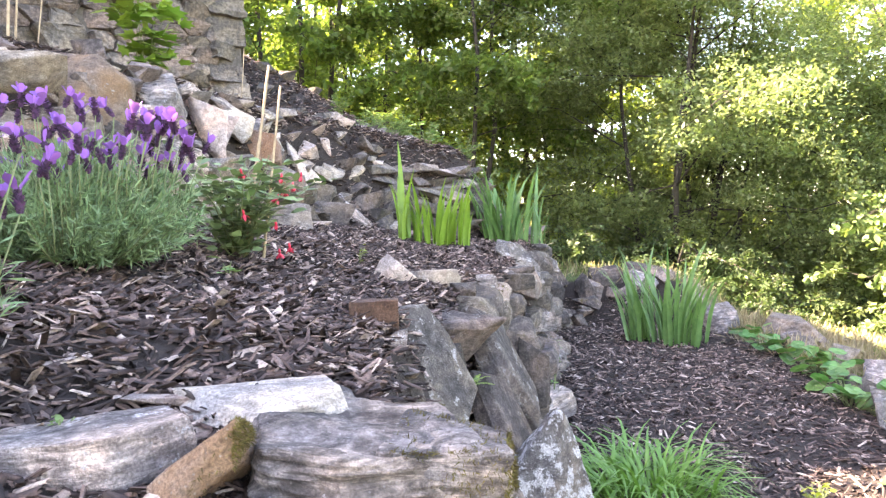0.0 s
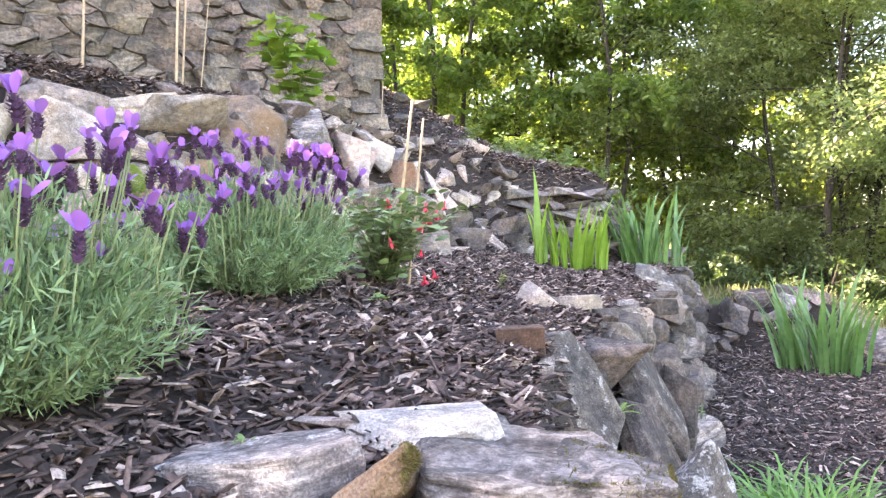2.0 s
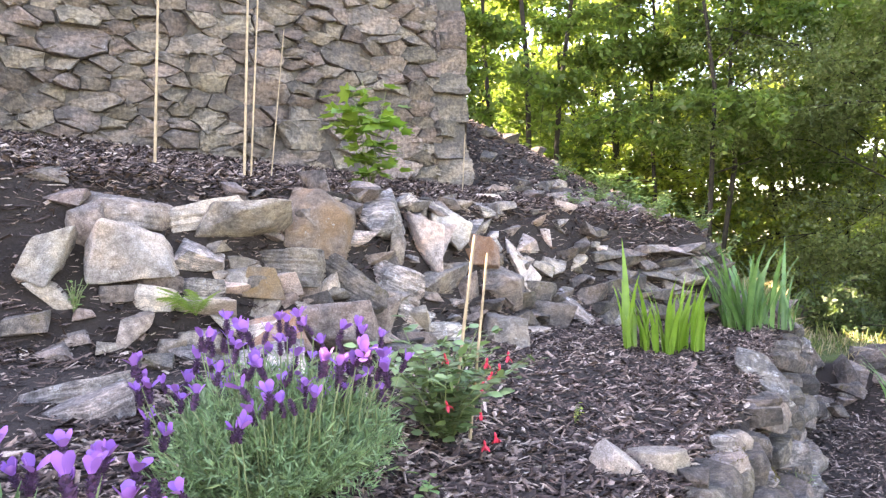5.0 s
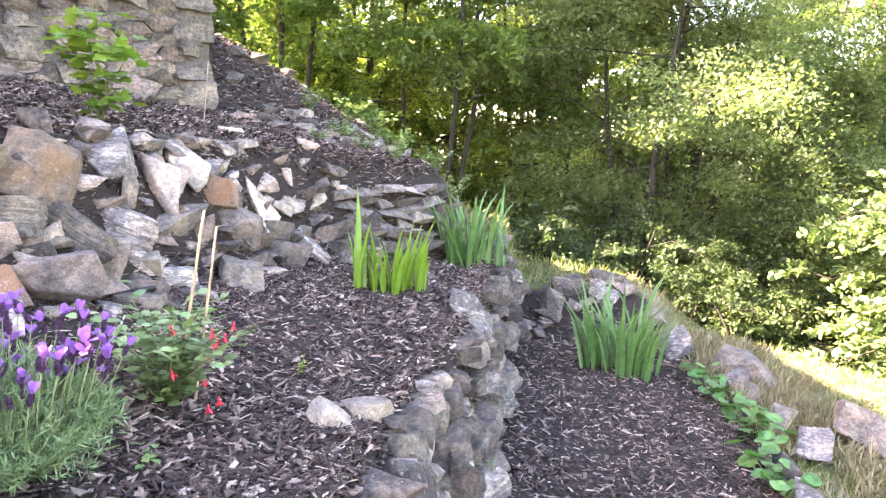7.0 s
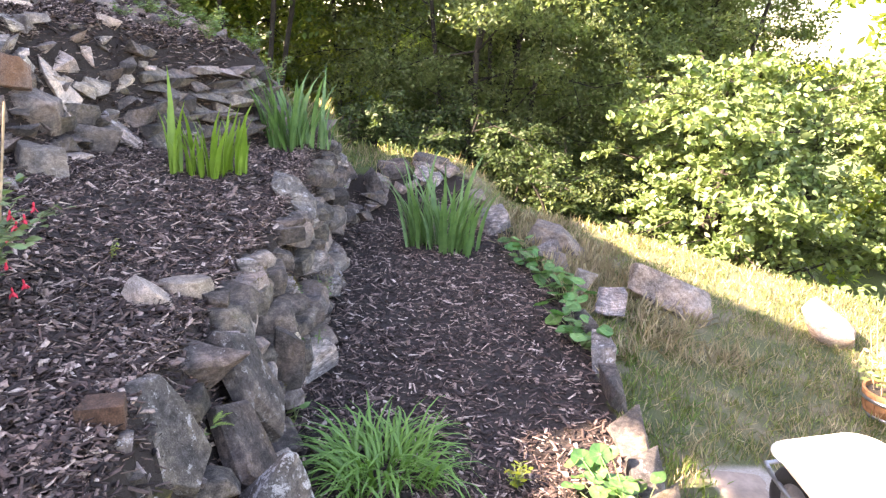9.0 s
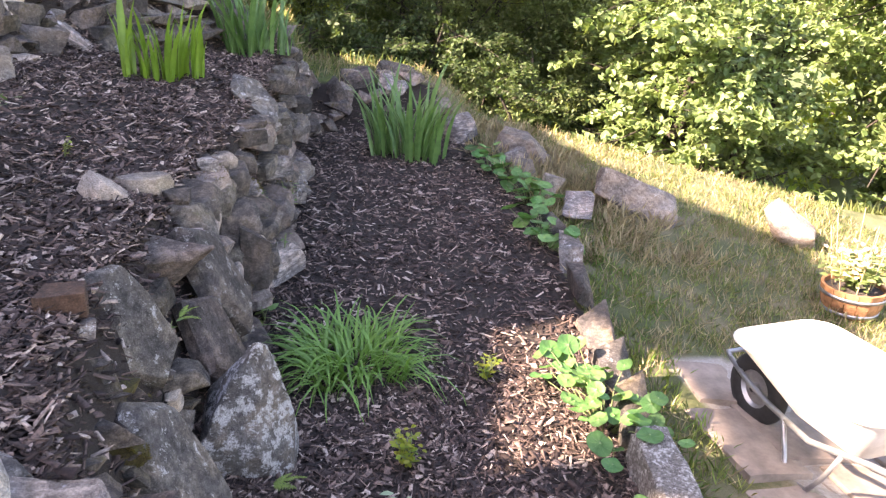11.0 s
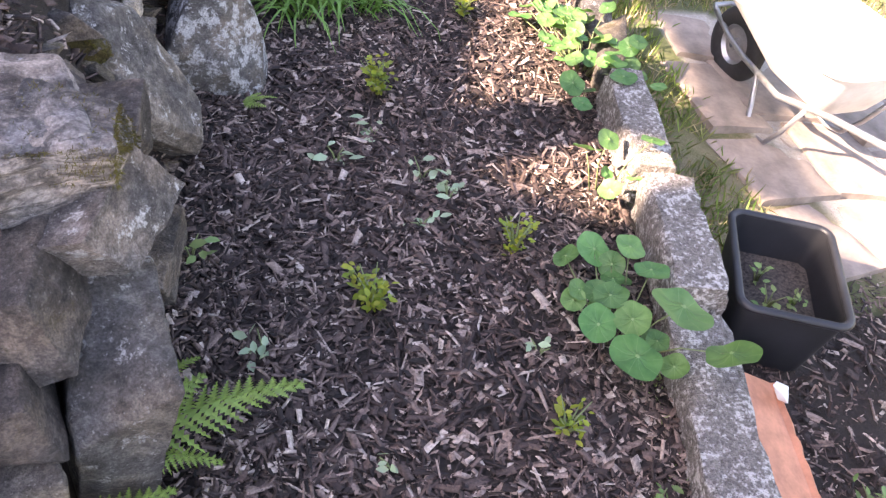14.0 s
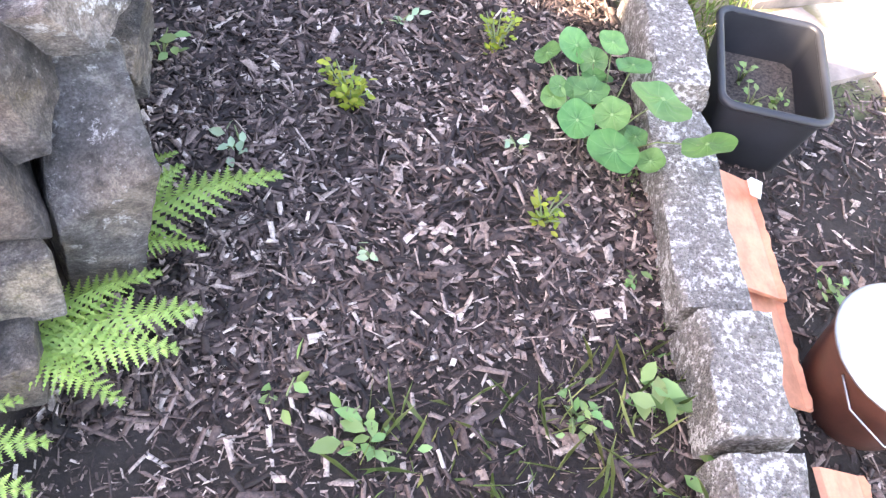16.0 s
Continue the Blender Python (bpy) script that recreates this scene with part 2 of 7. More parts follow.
def tube(points, radii, sides=7):
    """Verts and faces of a round, tapered, bent rod."""
    pts = [Vector(p) for p in points]
    verts, faces = [], []
    for i, p in enumerate(pts):
        d = (pts[min(i + 1, len(pts) - 1)] - pts[max(i - 1, 0)]).normalized()
        a = d.orthogonal().normalized()
        if i:
            a = (prev - d * prev.dot(d)).normalized()
        prev = a
        c = d.cross(a)
        verts += [p + (a * math.cos(6.2832 * j / sides) + c * math.sin(6.2832 * j / sides)) * radii[i] for j in range(sides)]
    for i in range(len(pts) - 1):
        for j in range(sides):
            k = (j + 1) % sides
            faces.append((i * sides + j, i * sides + k, (i + 1) * sides + k, (i + 1) * sides + j))
    faces.append(tuple(range(sides))[::-1])
    faces.append(tuple(range((len(pts) - 1) * sides, len(pts) * sides)))
    return verts, faces


def joined(pieces):
    verts, faces = [], []
    for v, f in pieces:
        o = len(verts)
        verts += list(v)
        faces += [tuple(i + o for i in q) for q in f]
    return verts, faces


def refine(bm, longest, rounds=7):
    """Halves long edges until none is longer than the given length."""
    bmesh.ops.triangulate(bm, faces=bm.faces[:])
    for _ in range(rounds):
        far = [e for e in bm.edges if e.calc_length() > longest]
        if not far:
            break
        bmesh.ops.subdivide_edges(bm, edges=far, cuts=1)
        bmesh.ops.triangulate(bm, faces=[f for f in bm.faces if len(f.verts) > 3])


def hulled(points, edge):
    """The hull of some corners, with its edges slightly worn."""
    bm = bmesh.new()
    res = bmesh.ops.convex_hull(bm, input=[bm.verts.new(q) for q in points])
    junk = [g for g in res["geom_interior"] + res["geom_unused"] if isinstance(g, bmesh.types.BMVert) and g.is_valid]
    bmesh.ops.delete(bm, geom=list(set(junk)), context="VERTS")
    bmesh.ops.dissolve_limit(bm, angle_limit=radians(9), verts=bm.verts[:], edges=bm.edges[:])
    bmesh.ops.bevel(bm, geom=bm.edges[:], offset=edge, segments=1, profile=0.6, affect="EDGES", clamp_overlap=True)
    return bm


def finished(bm, sharp=26):
    me = bpy.data.meshes.new("stone")
    bm.to_mesh(me)
    bm.free()
    me.shade_smooth()
    me.set_sharp_from_angle(angle=radians(sharp))
    return me


def rock_mesh(seed, size, level=3, boxy=3.2, rough=0.016):
    """A broken stone: the hull of a few skewed corners, some of them knocked off. size: full width, depth and height."""
    rng = np.random.default_rng(seed)
    d = np.array(list(itertools.product((-1, 1), repeat=3))) + rng.normal(size=(8, 3)) * (0.30 if boxy < 4.5 else 0.14)
    d *= rng.uniform(0.62 if boxy < 4.5 else 0.8, 1.0, 8)[:, None]
    if boxy < 4.5:
        d[rng.choice(8, 3, replace=False)] *= np.array([[0.3], [0.55], [0.6]])
    more = rng.normal(size=(int(rng.integers(3, 6)), 3))
    more *= rng.uniform(0.80, 1.0, len(more))[:, None] / (np.abs(more) ** 3).sum(axis=1)[:, None] ** (1 / 3)
    pts = np.concatenate([d, more])
    pts[:, 0] += pts[:, 2] * rng.normal() * 0.2
    pts[:, 1] += pts[:, 2] * rng.normal() * 0.2
    pts[:, 2] += pts[:, 0] * rng.normal() * 0.22 + pts[:, 1] * rng.normal() * 0.15
    lo, hi = pts.min(axis=0), pts.max(axis=0)
    pts = (pts - (lo + hi) / 2) / (hi - lo) * np.array(size)
    small, big = min(size), max(size)
    rough = 0.026 if boxy == 5 else rough
    bm = hulled(pts, 0.02 * small)
    refine(bm, {2: big / 3, 3: big / 7, 4: max(big / 18, 0.012)}[level])
    bm.normal_update()
    off = Vector(rng.uniform(0, 50, 3))
    k = 2.0 / small
    for v in bm.verts:
        s = v.co * k
        e = noise.noise(s * 0.6 + off) * 1.6 + 0.9 * noise.noise(s * 1.6 + off)
        if level > 2:
            e += 0.5 * noise.noise(s * 3.7 + off) + 0.35 * noise.noise(s * 8 + off) - 1.3 * max(0, 0.25 - abs(noise.noise(Vector((s.x * 0.4, s.y * 0.4, s.z * 1.6)) + off)) * 2)
        v.co += v.normal * e * rough * small * 1.3
    return finished(bm, 26 if level > 3 else 17)


def slab_mesh(seed, size, level=3, split=0.045, square=False):
    """A slaty slab: an angular outline whose sides are split along the bedding and whose top is ledged."""
    rng = np.random.default_rng(seed)
    m = int(rng.integers(5, 8))
    ang = (np.arange(m) + rng.uniform(-0.32, 0.32, m)) * 6.2832 / m + rng.uniform(0, 6.28)
    r = 1 / (np.abs(np.cos(ang)) ** 3 + np.abs(np.sin(ang)) ** 3) ** (1 / 3) * rng.uniform(0.88, 1.06, m)
    tilt = rng.normal(size=2) * 0.09
    pts = []
    for z, k in ((-0.5, 0.95), (0.0, 1.0), (0.5, 0.97)) if square else ((-0.5, rng.uniform(0.86, 1.0)), (0.12, 1.0), (0.5, rng.uniform(0.80, 0.93))):
        q = r * k * rng.uniform(0.93, 1.04, m)
        for a, w in zip(ang, q):
            x, y = math.cos(a) * w, math.sin(a) * w
            pts.append((x, y, z + (x * tilt[0] + y * tilt[1]) * (z + 0.5)))
    pts = np.array(pts)
    lo, hi = pts.min(axis=0), pts.max(axis=0)
    pts = (pts - (lo + hi) / 2) / (hi - lo) * np.array(size)
    small, big = min(size), max(size)
    bm = hulled(pts, 0.03 * small)
    refine(bm, {2: big / 4, 3: big / 10, 4: max(big / 46, 0.009)}[level])
    bm.normal_update()
    off = Vector(rng.uniform(0, 50, 3))
    sheets = 5 + 30 * small
    for v in bm.verts:
        s = v.co
        flat = abs(v.normal.z)
        bed = noise.noise(Vector((s.x * 2.2 / big, s.y * 2.2 / big, s.z * sheets / small)) + off) + 0.6 * noise.noise(Vector((s.x * 5 / big, s.y * 5 / big, s.z * 2.3 * sheets / small)) + off)
        ledge = noise.noise(Vector((s.x * 3.2 / big, s.y * 5 / big, 0)) + off)
        ledge = (round(ledge * 5) / 5 * 0.7 + ledge * 0.3) * 0.9
        fine = 0.25 * noise.noise(s * 12 / small + off)
        v.co += v.normal * small * ((1 - flat) * split * bed + flat * (0.02 + split) * ledge + 0.025 * fine)
    return finished(bm, 22 if level > 3 else 14)

# ---- the ground: terraces, lawn and valley ----


def along(y, ys, xs):
    return np.interp(y, ys, xs)


FOOT_Y, FOOT_X = (-3, 0, 0.6, 0.95, 1.5, 2.5, 3.95, 4.6, 5.65, 7.6, 9.0, 12), (-0.7, -0.35, -0.2, 0.0, 0.1, 0.24, 0.40, 0.56, 0.76, 0.98, 1.35, 1.6)
TOP_Y, TOP_X = (-3, 0, 0.6, 0.95, 1.5, 2.0, 2.5, 3.1, 3.95, 4.6, 5.65, 7.6, 9.0, 12), (-0.9, -0.5, -0.35, -0.16, -0.12, -0.19, -0.14, -0.02, 0.12, 0.30, 0.50, 0.78, 1.05, 1.3)
KERB_Y, KERB_X = (-3, 0.1, 0.45, 1.1, 1.65, 2.35, 3.2, 4.4, 5.5, 6.8, 8.0, 9.0, 12), (0.3, 1.2, 1.30, 1.50, 1.66, 1.85, 2.1, 2.45, 2.75, 2.95, 3.0, 2.8, 2.4)
BANK = np.array([(-9, -2.5), (-4.6, 1.6), (-2.75, 3.45), (-2.0, 4.4), (-1.75, 5.3), (-1.35, 6.2), (-0.6, 7.3), (0.15, 8.1), (0.35, 9.5), (0.4, 12), (0.5, 30)], float)


MOUND_X, MOUND_Z = (-6, -3.5, -2.6, -2.0, -1.5, -1.1, -0.6, -0.2, 0.1, 0.5), (4.4, 3.8, 3.5, 3.14, 2.82, 2.56, 2.33, 1.98, 1.64, 1.3)


def signed(x, y, line):
    """Distance from a line of points, positive on its left-hand side (behind the upper rock bank)."""
    best, side = np.full(np.shape(x), 1e9), np.ones(np.shape(x))
    for (ax, ay), (bx, by) in zip(line[:-1], line[1:]):
        dx, dy = bx - ax, by - ay
        t = np.clip(((x - ax) * dx + (y - ay) * dy) / (dx * dx + dy * dy), 0, 1)
        ex, ey = x - ax - t * dx, y - ay - t * dy
        d = np.hypot(ex, ey)
        s = np.where(dx * (y - ay) - dy * (x - ax) > 0, 1.0, -1.0)
        near = d < best
        best, side = np.where(near, d, best), np.where(near, s, side)
    return best * side


def smooth(a, b, x):
    t = np.clip((x - a) / (b - a), 0, 1)
    return t * t * (3 - 2 * t)


def ground_z(x, y):
    x, y = np.asarray(x, float), np.asarray(y, float)
    foot, top, kerb = along(y, FOOT_Y, FOOT_X), along(y, TOP_Y, TOP_X), along(y, KERB_Y, KERB_X)
    bed = 0.02 + 0.12 * np.clip(0.55 - x, 0, 0.6)
    lawn = -0.20 + 0.05 * np.clip(y - 2, -4, 7) - 0.12 * np.clip(x - 2.6, -1, 5)
    low = bed + (lawn - bed) * smooth(0.02, 0.22, x - kerb)
    low = low + smooth(8.5, 9.2, y) * (1 - smooth(2.6, 3.6, x)) * 0.5
    upper = 0.90 - 0.2 * (x + 0.15) + 0.042 * (y - 2.3)
    upper = upper - 0.11 * smooth(1.9, 1.15, y) - 0.45 * smooth(1.1, 0.35, y)
    upper = np.where((x > -0.15) & (y > 1.1), np.maximum(upper, 0.80 + 0.035 * (y - 2.3)), upper)
    back = 2.2 - 0.2 * (np.clip(x, -6, 1) + 2) + 0.06 * (y - 5.2)
    ridge = np.interp(x, MOUND_X, MOUND_Z)
    back = back + (ridge - back) * smooth(8.0, 10.5, y)
    d = signed(x, y, BANK)
    high = upper + (back - upper) * smooth(-0.62, 0.02, d)
    z = low + (high - low) * (1 - smooth(0, 1, (x - top) / np.maximum(foot - top, 0.05)))
    edge = np.where(x < 0.5, 11.6 + 0.5 * x, 11.8 - 0.95 * (x - 0.5) * 0.9)
    edge = np.maximum(edge, 6.8 - 0.25 * np.clip(x - 5.5, 0, 40))
    z = z - 0.42 * np.clip(y - edge, 0, 9) - 0.06 * np.clip(y - edge - 9, 0, 60)
    return z


def surface_z(x, y):
    """The ground with its small lumps."""
    x, y = np.asarray(x, float), np.asarray(y, float)
    near = (np.abs(x) < 8) & (y > -2) & (y < 14)
    return ground_z(x, y) + np.where(near, 0.012 * np.sin(x * 9 + 2 * np.sin(y * 5)) * np.sin(y * 8 + 1.5 * np.sin(x * 7)), 0)


def zone_colour(x, y):
    top, kerb = along(y, TOP_Y, TOP_X), along(y, KERB_Y, KERB_X)
    d = signed(x, y, BANK)
    soil = (x < kerb + 0.05) & (y < 9.1)
    soil |= (x > kerb) & (x < 2.9) & (y < 1.25)
    soil |= (d > -0.2) & (y < 13) & (x < -0.1)
    grass = ~soil & (x > kerb - 0.2) & (y < 14) & (x < 9)
    flag = (x > 2.62 - 0.10 * (y - 3)) & (y > 1.3 + 0.22 * (x - 2.7)) & (y < 3.25 + 0.1 * np.sin(x * 5)) & (x < 5.2)
    out = np.zeros((len(x), 4), np.float32)
    out[:, 0], out[:, 1], out[:, 2], out[:, 3] = soil, grass & ~flag, flag, 1
    return out


def axis_of(lo, hi, fine_lo, fine_hi, step):
    far = lambda a, b: a + (b - a) * np.linspace(0, 1, 26)[1:] ** 2.2
    mid = np.arange(fine_lo, fine_hi, step)
    return np.concatenate([far(mid[0], lo)[::-1], mid, far(mid[-1], hi)])


gx, gy = axis_of(-140, 140, -6, 7.5, 0.06), axis_of(-70, 220, -1.5, 13, 0.06)
GX, GY = np.meshgrid(gx, gy)
px, py = GX.ravel(), GY.ravel()
pz = surface_z(px, py)
nx, ny = len(gx), len(gy)
ii = np.arange(nx * ny).reshape(ny, nx)
quads = np.stack([ii[:-1, :-1], ii[:-1, 1:], ii[1:, 1:], ii[1:, :-1]], axis=-1).reshape(-1, 4)
ground_mesh = many("ground", np.stack([px, py, pz], 1), quads, np.eye(3, 4)[None])
ground_mesh.shade_smooth()
paint = ground_mesh.color_attributes.new("zone", "FLOAT_COLOR", "POINT")
paint.data.foreach_set("color", zone_colour(px, py).ravel())
ground = part("ground", ground_mesh, GROUND)
tagged(ground, "terraced garden ground of dark soil, rough grass and pale flags", "ground", kind="structure")

# ---- the stone house ----
WALL_A, WALL_B = Vector((-4.9, 5.4, 0)), Vector((-2.1, 8.3, 0))
W_DIR = (WALL_B - WALL_A).normalized()
W_OUT = Vector((W_DIR.y, -W_DIR.x, 0))
MORTAR = plain("lime_mortar", (0.10, 0.088, 0.076), 0.95, var=0.35, scale=30, bump=0.8)


def wall_box(p, q, thick, z0, tops):
    """A wall from p to q with an uneven top, its outer face on the line; z0: its foot, one height or one for each top."""
    d = (q - p).normalized()
    back = Vector((-d.y, d.x, 0)) * thick
    verts, faces = [], []
    n = len(tops)
    for i, t in enumerate(tops):
        a = p.lerp(q, i / (n - 1))
        for w in (a, a + back):
            verts += [Vector((w.x, w.y, z0 if isinstance(z0, float) else z0[i])), Vector((w.x, w.y, t))]
    for i in range(n - 1):
        b = 4 * i
        faces += [(b, b + 4, b + 5, b + 1), (b + 2, b + 3, b + 7, b + 6), (b + 1, b + 5, b + 7, b + 3), (b, b + 2, b + 6, b + 4)]
    faces += [(0, 1, 3, 2), (4 * n - 4, 4 * n - 2, 4 * n - 1, 4 * n - 3)]
    return mesh_of("wall", verts, faces)


house = thing("stone_house", -3.5, 6.85, 2.0, "old grey rubble stone house wall with weathered corner stones", "house", kind="structure")
# Unseen left run added; its stepped, notched tops shape sun and shade below.
far_left = WALL_A - W_DIR * 13
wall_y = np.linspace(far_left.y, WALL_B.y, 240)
shade_tops = list(np.interp(wall_y, (-4, -1, 0.0, 0.17, 0.21, 0.40, 0.5, 0.82, 0.86, 1.01, 1.05, 1.46, 1.88, 2.52, 2.56, 3.4, 4.0, 4.83, 5.9, 7.35, 8.3),
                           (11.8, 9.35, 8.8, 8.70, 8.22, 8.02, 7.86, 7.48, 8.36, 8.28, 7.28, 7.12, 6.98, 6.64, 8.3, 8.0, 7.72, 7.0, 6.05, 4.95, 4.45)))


def wall_at(y):
    return WALL_A + W_DIR * ((y - WALL_A.y) / W_DIR.y)


# Two unseen caps are added over the notches to trim the sun patches.
for ob in (part("wall_front", wall_box(far_left, WALL_B - W_OUT * 0.02, 0.25, 0.6, shade_tops), MORTAR),
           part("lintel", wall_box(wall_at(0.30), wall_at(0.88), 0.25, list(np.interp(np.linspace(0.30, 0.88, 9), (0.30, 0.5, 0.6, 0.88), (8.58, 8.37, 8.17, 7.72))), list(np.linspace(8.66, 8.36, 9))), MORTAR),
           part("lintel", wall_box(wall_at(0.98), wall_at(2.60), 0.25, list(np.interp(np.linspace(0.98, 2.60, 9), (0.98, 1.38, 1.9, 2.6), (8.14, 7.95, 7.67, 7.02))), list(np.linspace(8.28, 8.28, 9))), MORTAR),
           # Unseen side wall, with depth and height set by the shadow it casts.
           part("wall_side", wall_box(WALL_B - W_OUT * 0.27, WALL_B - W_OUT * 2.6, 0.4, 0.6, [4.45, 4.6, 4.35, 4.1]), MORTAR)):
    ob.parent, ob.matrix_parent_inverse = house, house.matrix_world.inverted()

# ---- trees ----


# Sunlight is put into the colour: a paler, yellower copy of the tree leaf.
SUNTINTLEAF = leaf_material("sun_tinted_leaf", (0.20, 0.27, 0.055), (0.33, 0.40, 0.10), 0.5, 0.6, 0.02, 0.35)
OVAL = [(0, -0.5, 0), (0.24, -0.22, 0.05), (0.25, 0.12, 0.04), (0, 0.55, -0.06), (-0.25, 0.12, 0.04), (-0.24, -0.22, 0.05)]
OVAL_FACES = [(0, 1, 2, 3), (0, 3, 4, 5)]
DIAMOND = [(0, -0.5, 0), (0.25, -0.05, 0.05), (0, 0.55, -0.04), (-0.25, -0.05, 0.05)]


def tree(x, y, height, spread, leaves, leaf, mat, seed, stems=3, label="", name="tree", lean=(0, 0), droop=0.2, low=0.25, twigs=9, reach_of=0.30, limbs=11, category="tree", trunk=0.014, flat=0.7, oval=False, wide=0.20):
    """Bent stems, limbs and twigs; every twig carries its own flattened spray of leaves, with gaps between the sprays."""
    rng = np.random.default_rng(seed)
    z0 = float(ground_z(x, y)) - 0.15
    root = thing(name, x, y, z0, label, category)
    wood, sprays = [], []
    for s in range(stems):
        a = 6.2832 * (s + rng.uniform(-0.3, 0.3)) / stems
        out = spread * rng.uniform(0.1, 0.5) if stems > 1 else 0
        top = np.array([out * math.cos(a) + lean[0] * height, out * math.sin(a) + lean[1] * height, height * rng.uniform(0.72, 0.95)])
        start = np.array([0.12 * stems ** 0.5 * math.cos(a), 0.12 * stems ** 0.5 * math.sin(a), 0]) if stems > 1 else np.zeros(3)
        bend = rng.normal(size=3) * spread * 0.09
        pts = [start + (top - start) * k + bend * math.sin(k * 3.14) + rng.normal(size=3) * 0.02 * height * k * (1 - k) for k in np.linspace(0, 1, 9)]
        wood.append(tube(pts, [height * trunk * (1 - 0.85 * k) + 0.01 for k in np.linspace(0, 1, 9)], 8))
        for b in range(limbs):
            k = low + (0.98 - low) * (b + rng.uniform(0, 1)) / limbs
            i = min(int(k * 8), 7)
            p = pts[i] + (pts[i + 1] - pts[i]) * (k * 8 - i)
            ang = rng.uniform(0, 6.28)
            reach = spread * rng.uniform(0.4, 1.0) * (1 - 0.6 * max(0, k - 0.35))
            e = p + np.array([math.cos(ang) * reach, math.sin(ang) * reach, reach * rng.uniform(-droop, 0.5)])
            mid = (p + e) / 2 + np.array([0, 0, 0.12 * reach]) + rng.normal(size=3) * 0.05 * reach
            wood.append(tube([p, (p + mid) / 2, mid, (mid + e) / 2 + rng.normal(size=3) * 0.03 * reach, e], [height * trunk * 0.42 * (1 - k * 0.6) * q + 0.004 for q in (0.8, 0.6, 0.45, 0.3, 0.1)], 5))
            for j in range(twigs):
                t = rng.uniform(0.2, 1.0)
                o = p + (mid - p) * t * 2 if t < 0.5 else mid + (e - mid) * (t * 2 - 1)
                d = (e - p) / reach * 0.7 + rng.normal(size=3) * np.array([0.8, 0.8, 0.45]) + np.array([0, 0, -droop * 0.6])
                d /= np.linalg.norm(d)
                ln = spread * reach_of * rng.uniform(0.55, 1.25)
                if j % 2 == 0:
                    wood.append(tube([o, o + d * ln * 0.5, o + d * ln], [0.010, 0.007, 0.003], 3))
                sprays.append((o, d, ln))
        sprays.append((pts[-2], (pts[-1] - pts[-2]) / np.linalg.norm(pts[-1] - pts[-2]), spread * reach_of))
    part("trunk", mesh_of("trunk", *joined(wood), True), BARK, root)
    o, d, ln = (np.array([q[i] for q in sprays]) for i in range(3))
    share = ln * rng.uniform(0.35, 1.6, len(ln))
    which = rng.choice(len(ln), leaves, p=share / share.sum())
    u = rng.uniform(0.05, 1.1, leaves) ** 0.8
    side = rng.normal(size=(leaves, 3)) * np.array([1, 1, 0.42]) * (wide * ln[which] * (1.25 - 0.6 * u))[:, None]
    place = o[which] + d[which] * (ln[which] * u)[:, None] + side
    place[:, 2] -= 0.10 * ln[which] * u * u
    place = place[place[:, 2] > 0.15]
    n = len(place)
    up = np.array([0, 0, 1.0]) * flat + rng.normal(size=(n, 3)) * 0.55
    up /= np.linalg.norm(up, axis=1)[:, None]
    along_leaf = rng.normal(size=(n, 3)) + np.array([0, 0, -0.4])
    along_leaf -= up * np.sum(along_leaf * up, axis=1)[:, None]
    along_leaf /= np.linalg.norm(along_leaf, axis=1)[:, None] + 1e-9
    rot = np.stack([np.cross(along_leaf, up), along_leaf, up], axis=2)
    fr = framed(rot, leaf * rng.uniform(0.65, 1.3, n), place)
    part("crown", many("crown", OVAL, OVAL_FACES, fr) if oval else many("crown", DIAMOND, [(0, 1, 2, 3)], fr), mat, root)
    return root


tree(5.2, 17.4, 13.5, 5.4, 330000, 0.088, WILLOWLEAF, 3, 9, "broad many-stemmed tree with grey-green shaded leaves", lean=(0.05, 0), droop=0.35, low=0.10, twigs=10, reach_of=0.26, trunk=0.006, wide=0.27)
tree(0.4, 17.6, 12.5, 3.4, 46000, 0.15, TREELEAF, 4, 3, "slender tree with yellow-green leaves against the sky", droop=0.3, low=0.36, trunk=0.0045, twigs=12)
tree(-3.2, 17.6, 15.0, 3.6, 52000, 0.17, TREELEAF, 5, 3, "tall thin-stemmed tree with dark green leaves", droop=0.2, low=0.12, trunk=0.0045, twigs=12)
tree(2.7, 20.5, 13.5, 3.6, 30000, 0.16, SUNTINTLEAF, 21, 3, "slender tree behind the broad tree, leaves tinted yellow-green for sunlight", droop=0.3, low=0.30, trunk=0.0045, twigs=12)
tree(-6.5, 23.0, 13.0, 4.2, 16000, 0.22, TREELEAF, 6, 3, "tall thin-stemmed tree behind the house", droop=0.2, low=0.15, trunk=0.0045, twigs=12)
tree(10.8, 18.0, 13.0, 4.8, 150000, 0.11, WILLOWLEAF, 17, 8, "broad many-stemmed tree with grey-green shaded leaves", droop=0.35, low=0.1, twigs=9, reach_of=0.26, trunk=0.006, wide=0.26)
# Hidden by the house; added only to keep sun off the lower foliage.
tree(-7.5, 14.4, 15.0, 4.2, 38000, 0.26, TREELEAF, 22, 4, "unseen tree added behind the house to shade the trees beyond", droop=0.25, low=0.2, trunk=0.009)
tree(8.3, 11.4, 5.2, 2.5, 27000, 0.135, BUSHLEAF, 8, 8, "sunlit leafy shrub with pale green leaves", "shrub", droop=0.3, low=0.06, category="shrub", twigs=6, reach_of=0.26, oval=True)
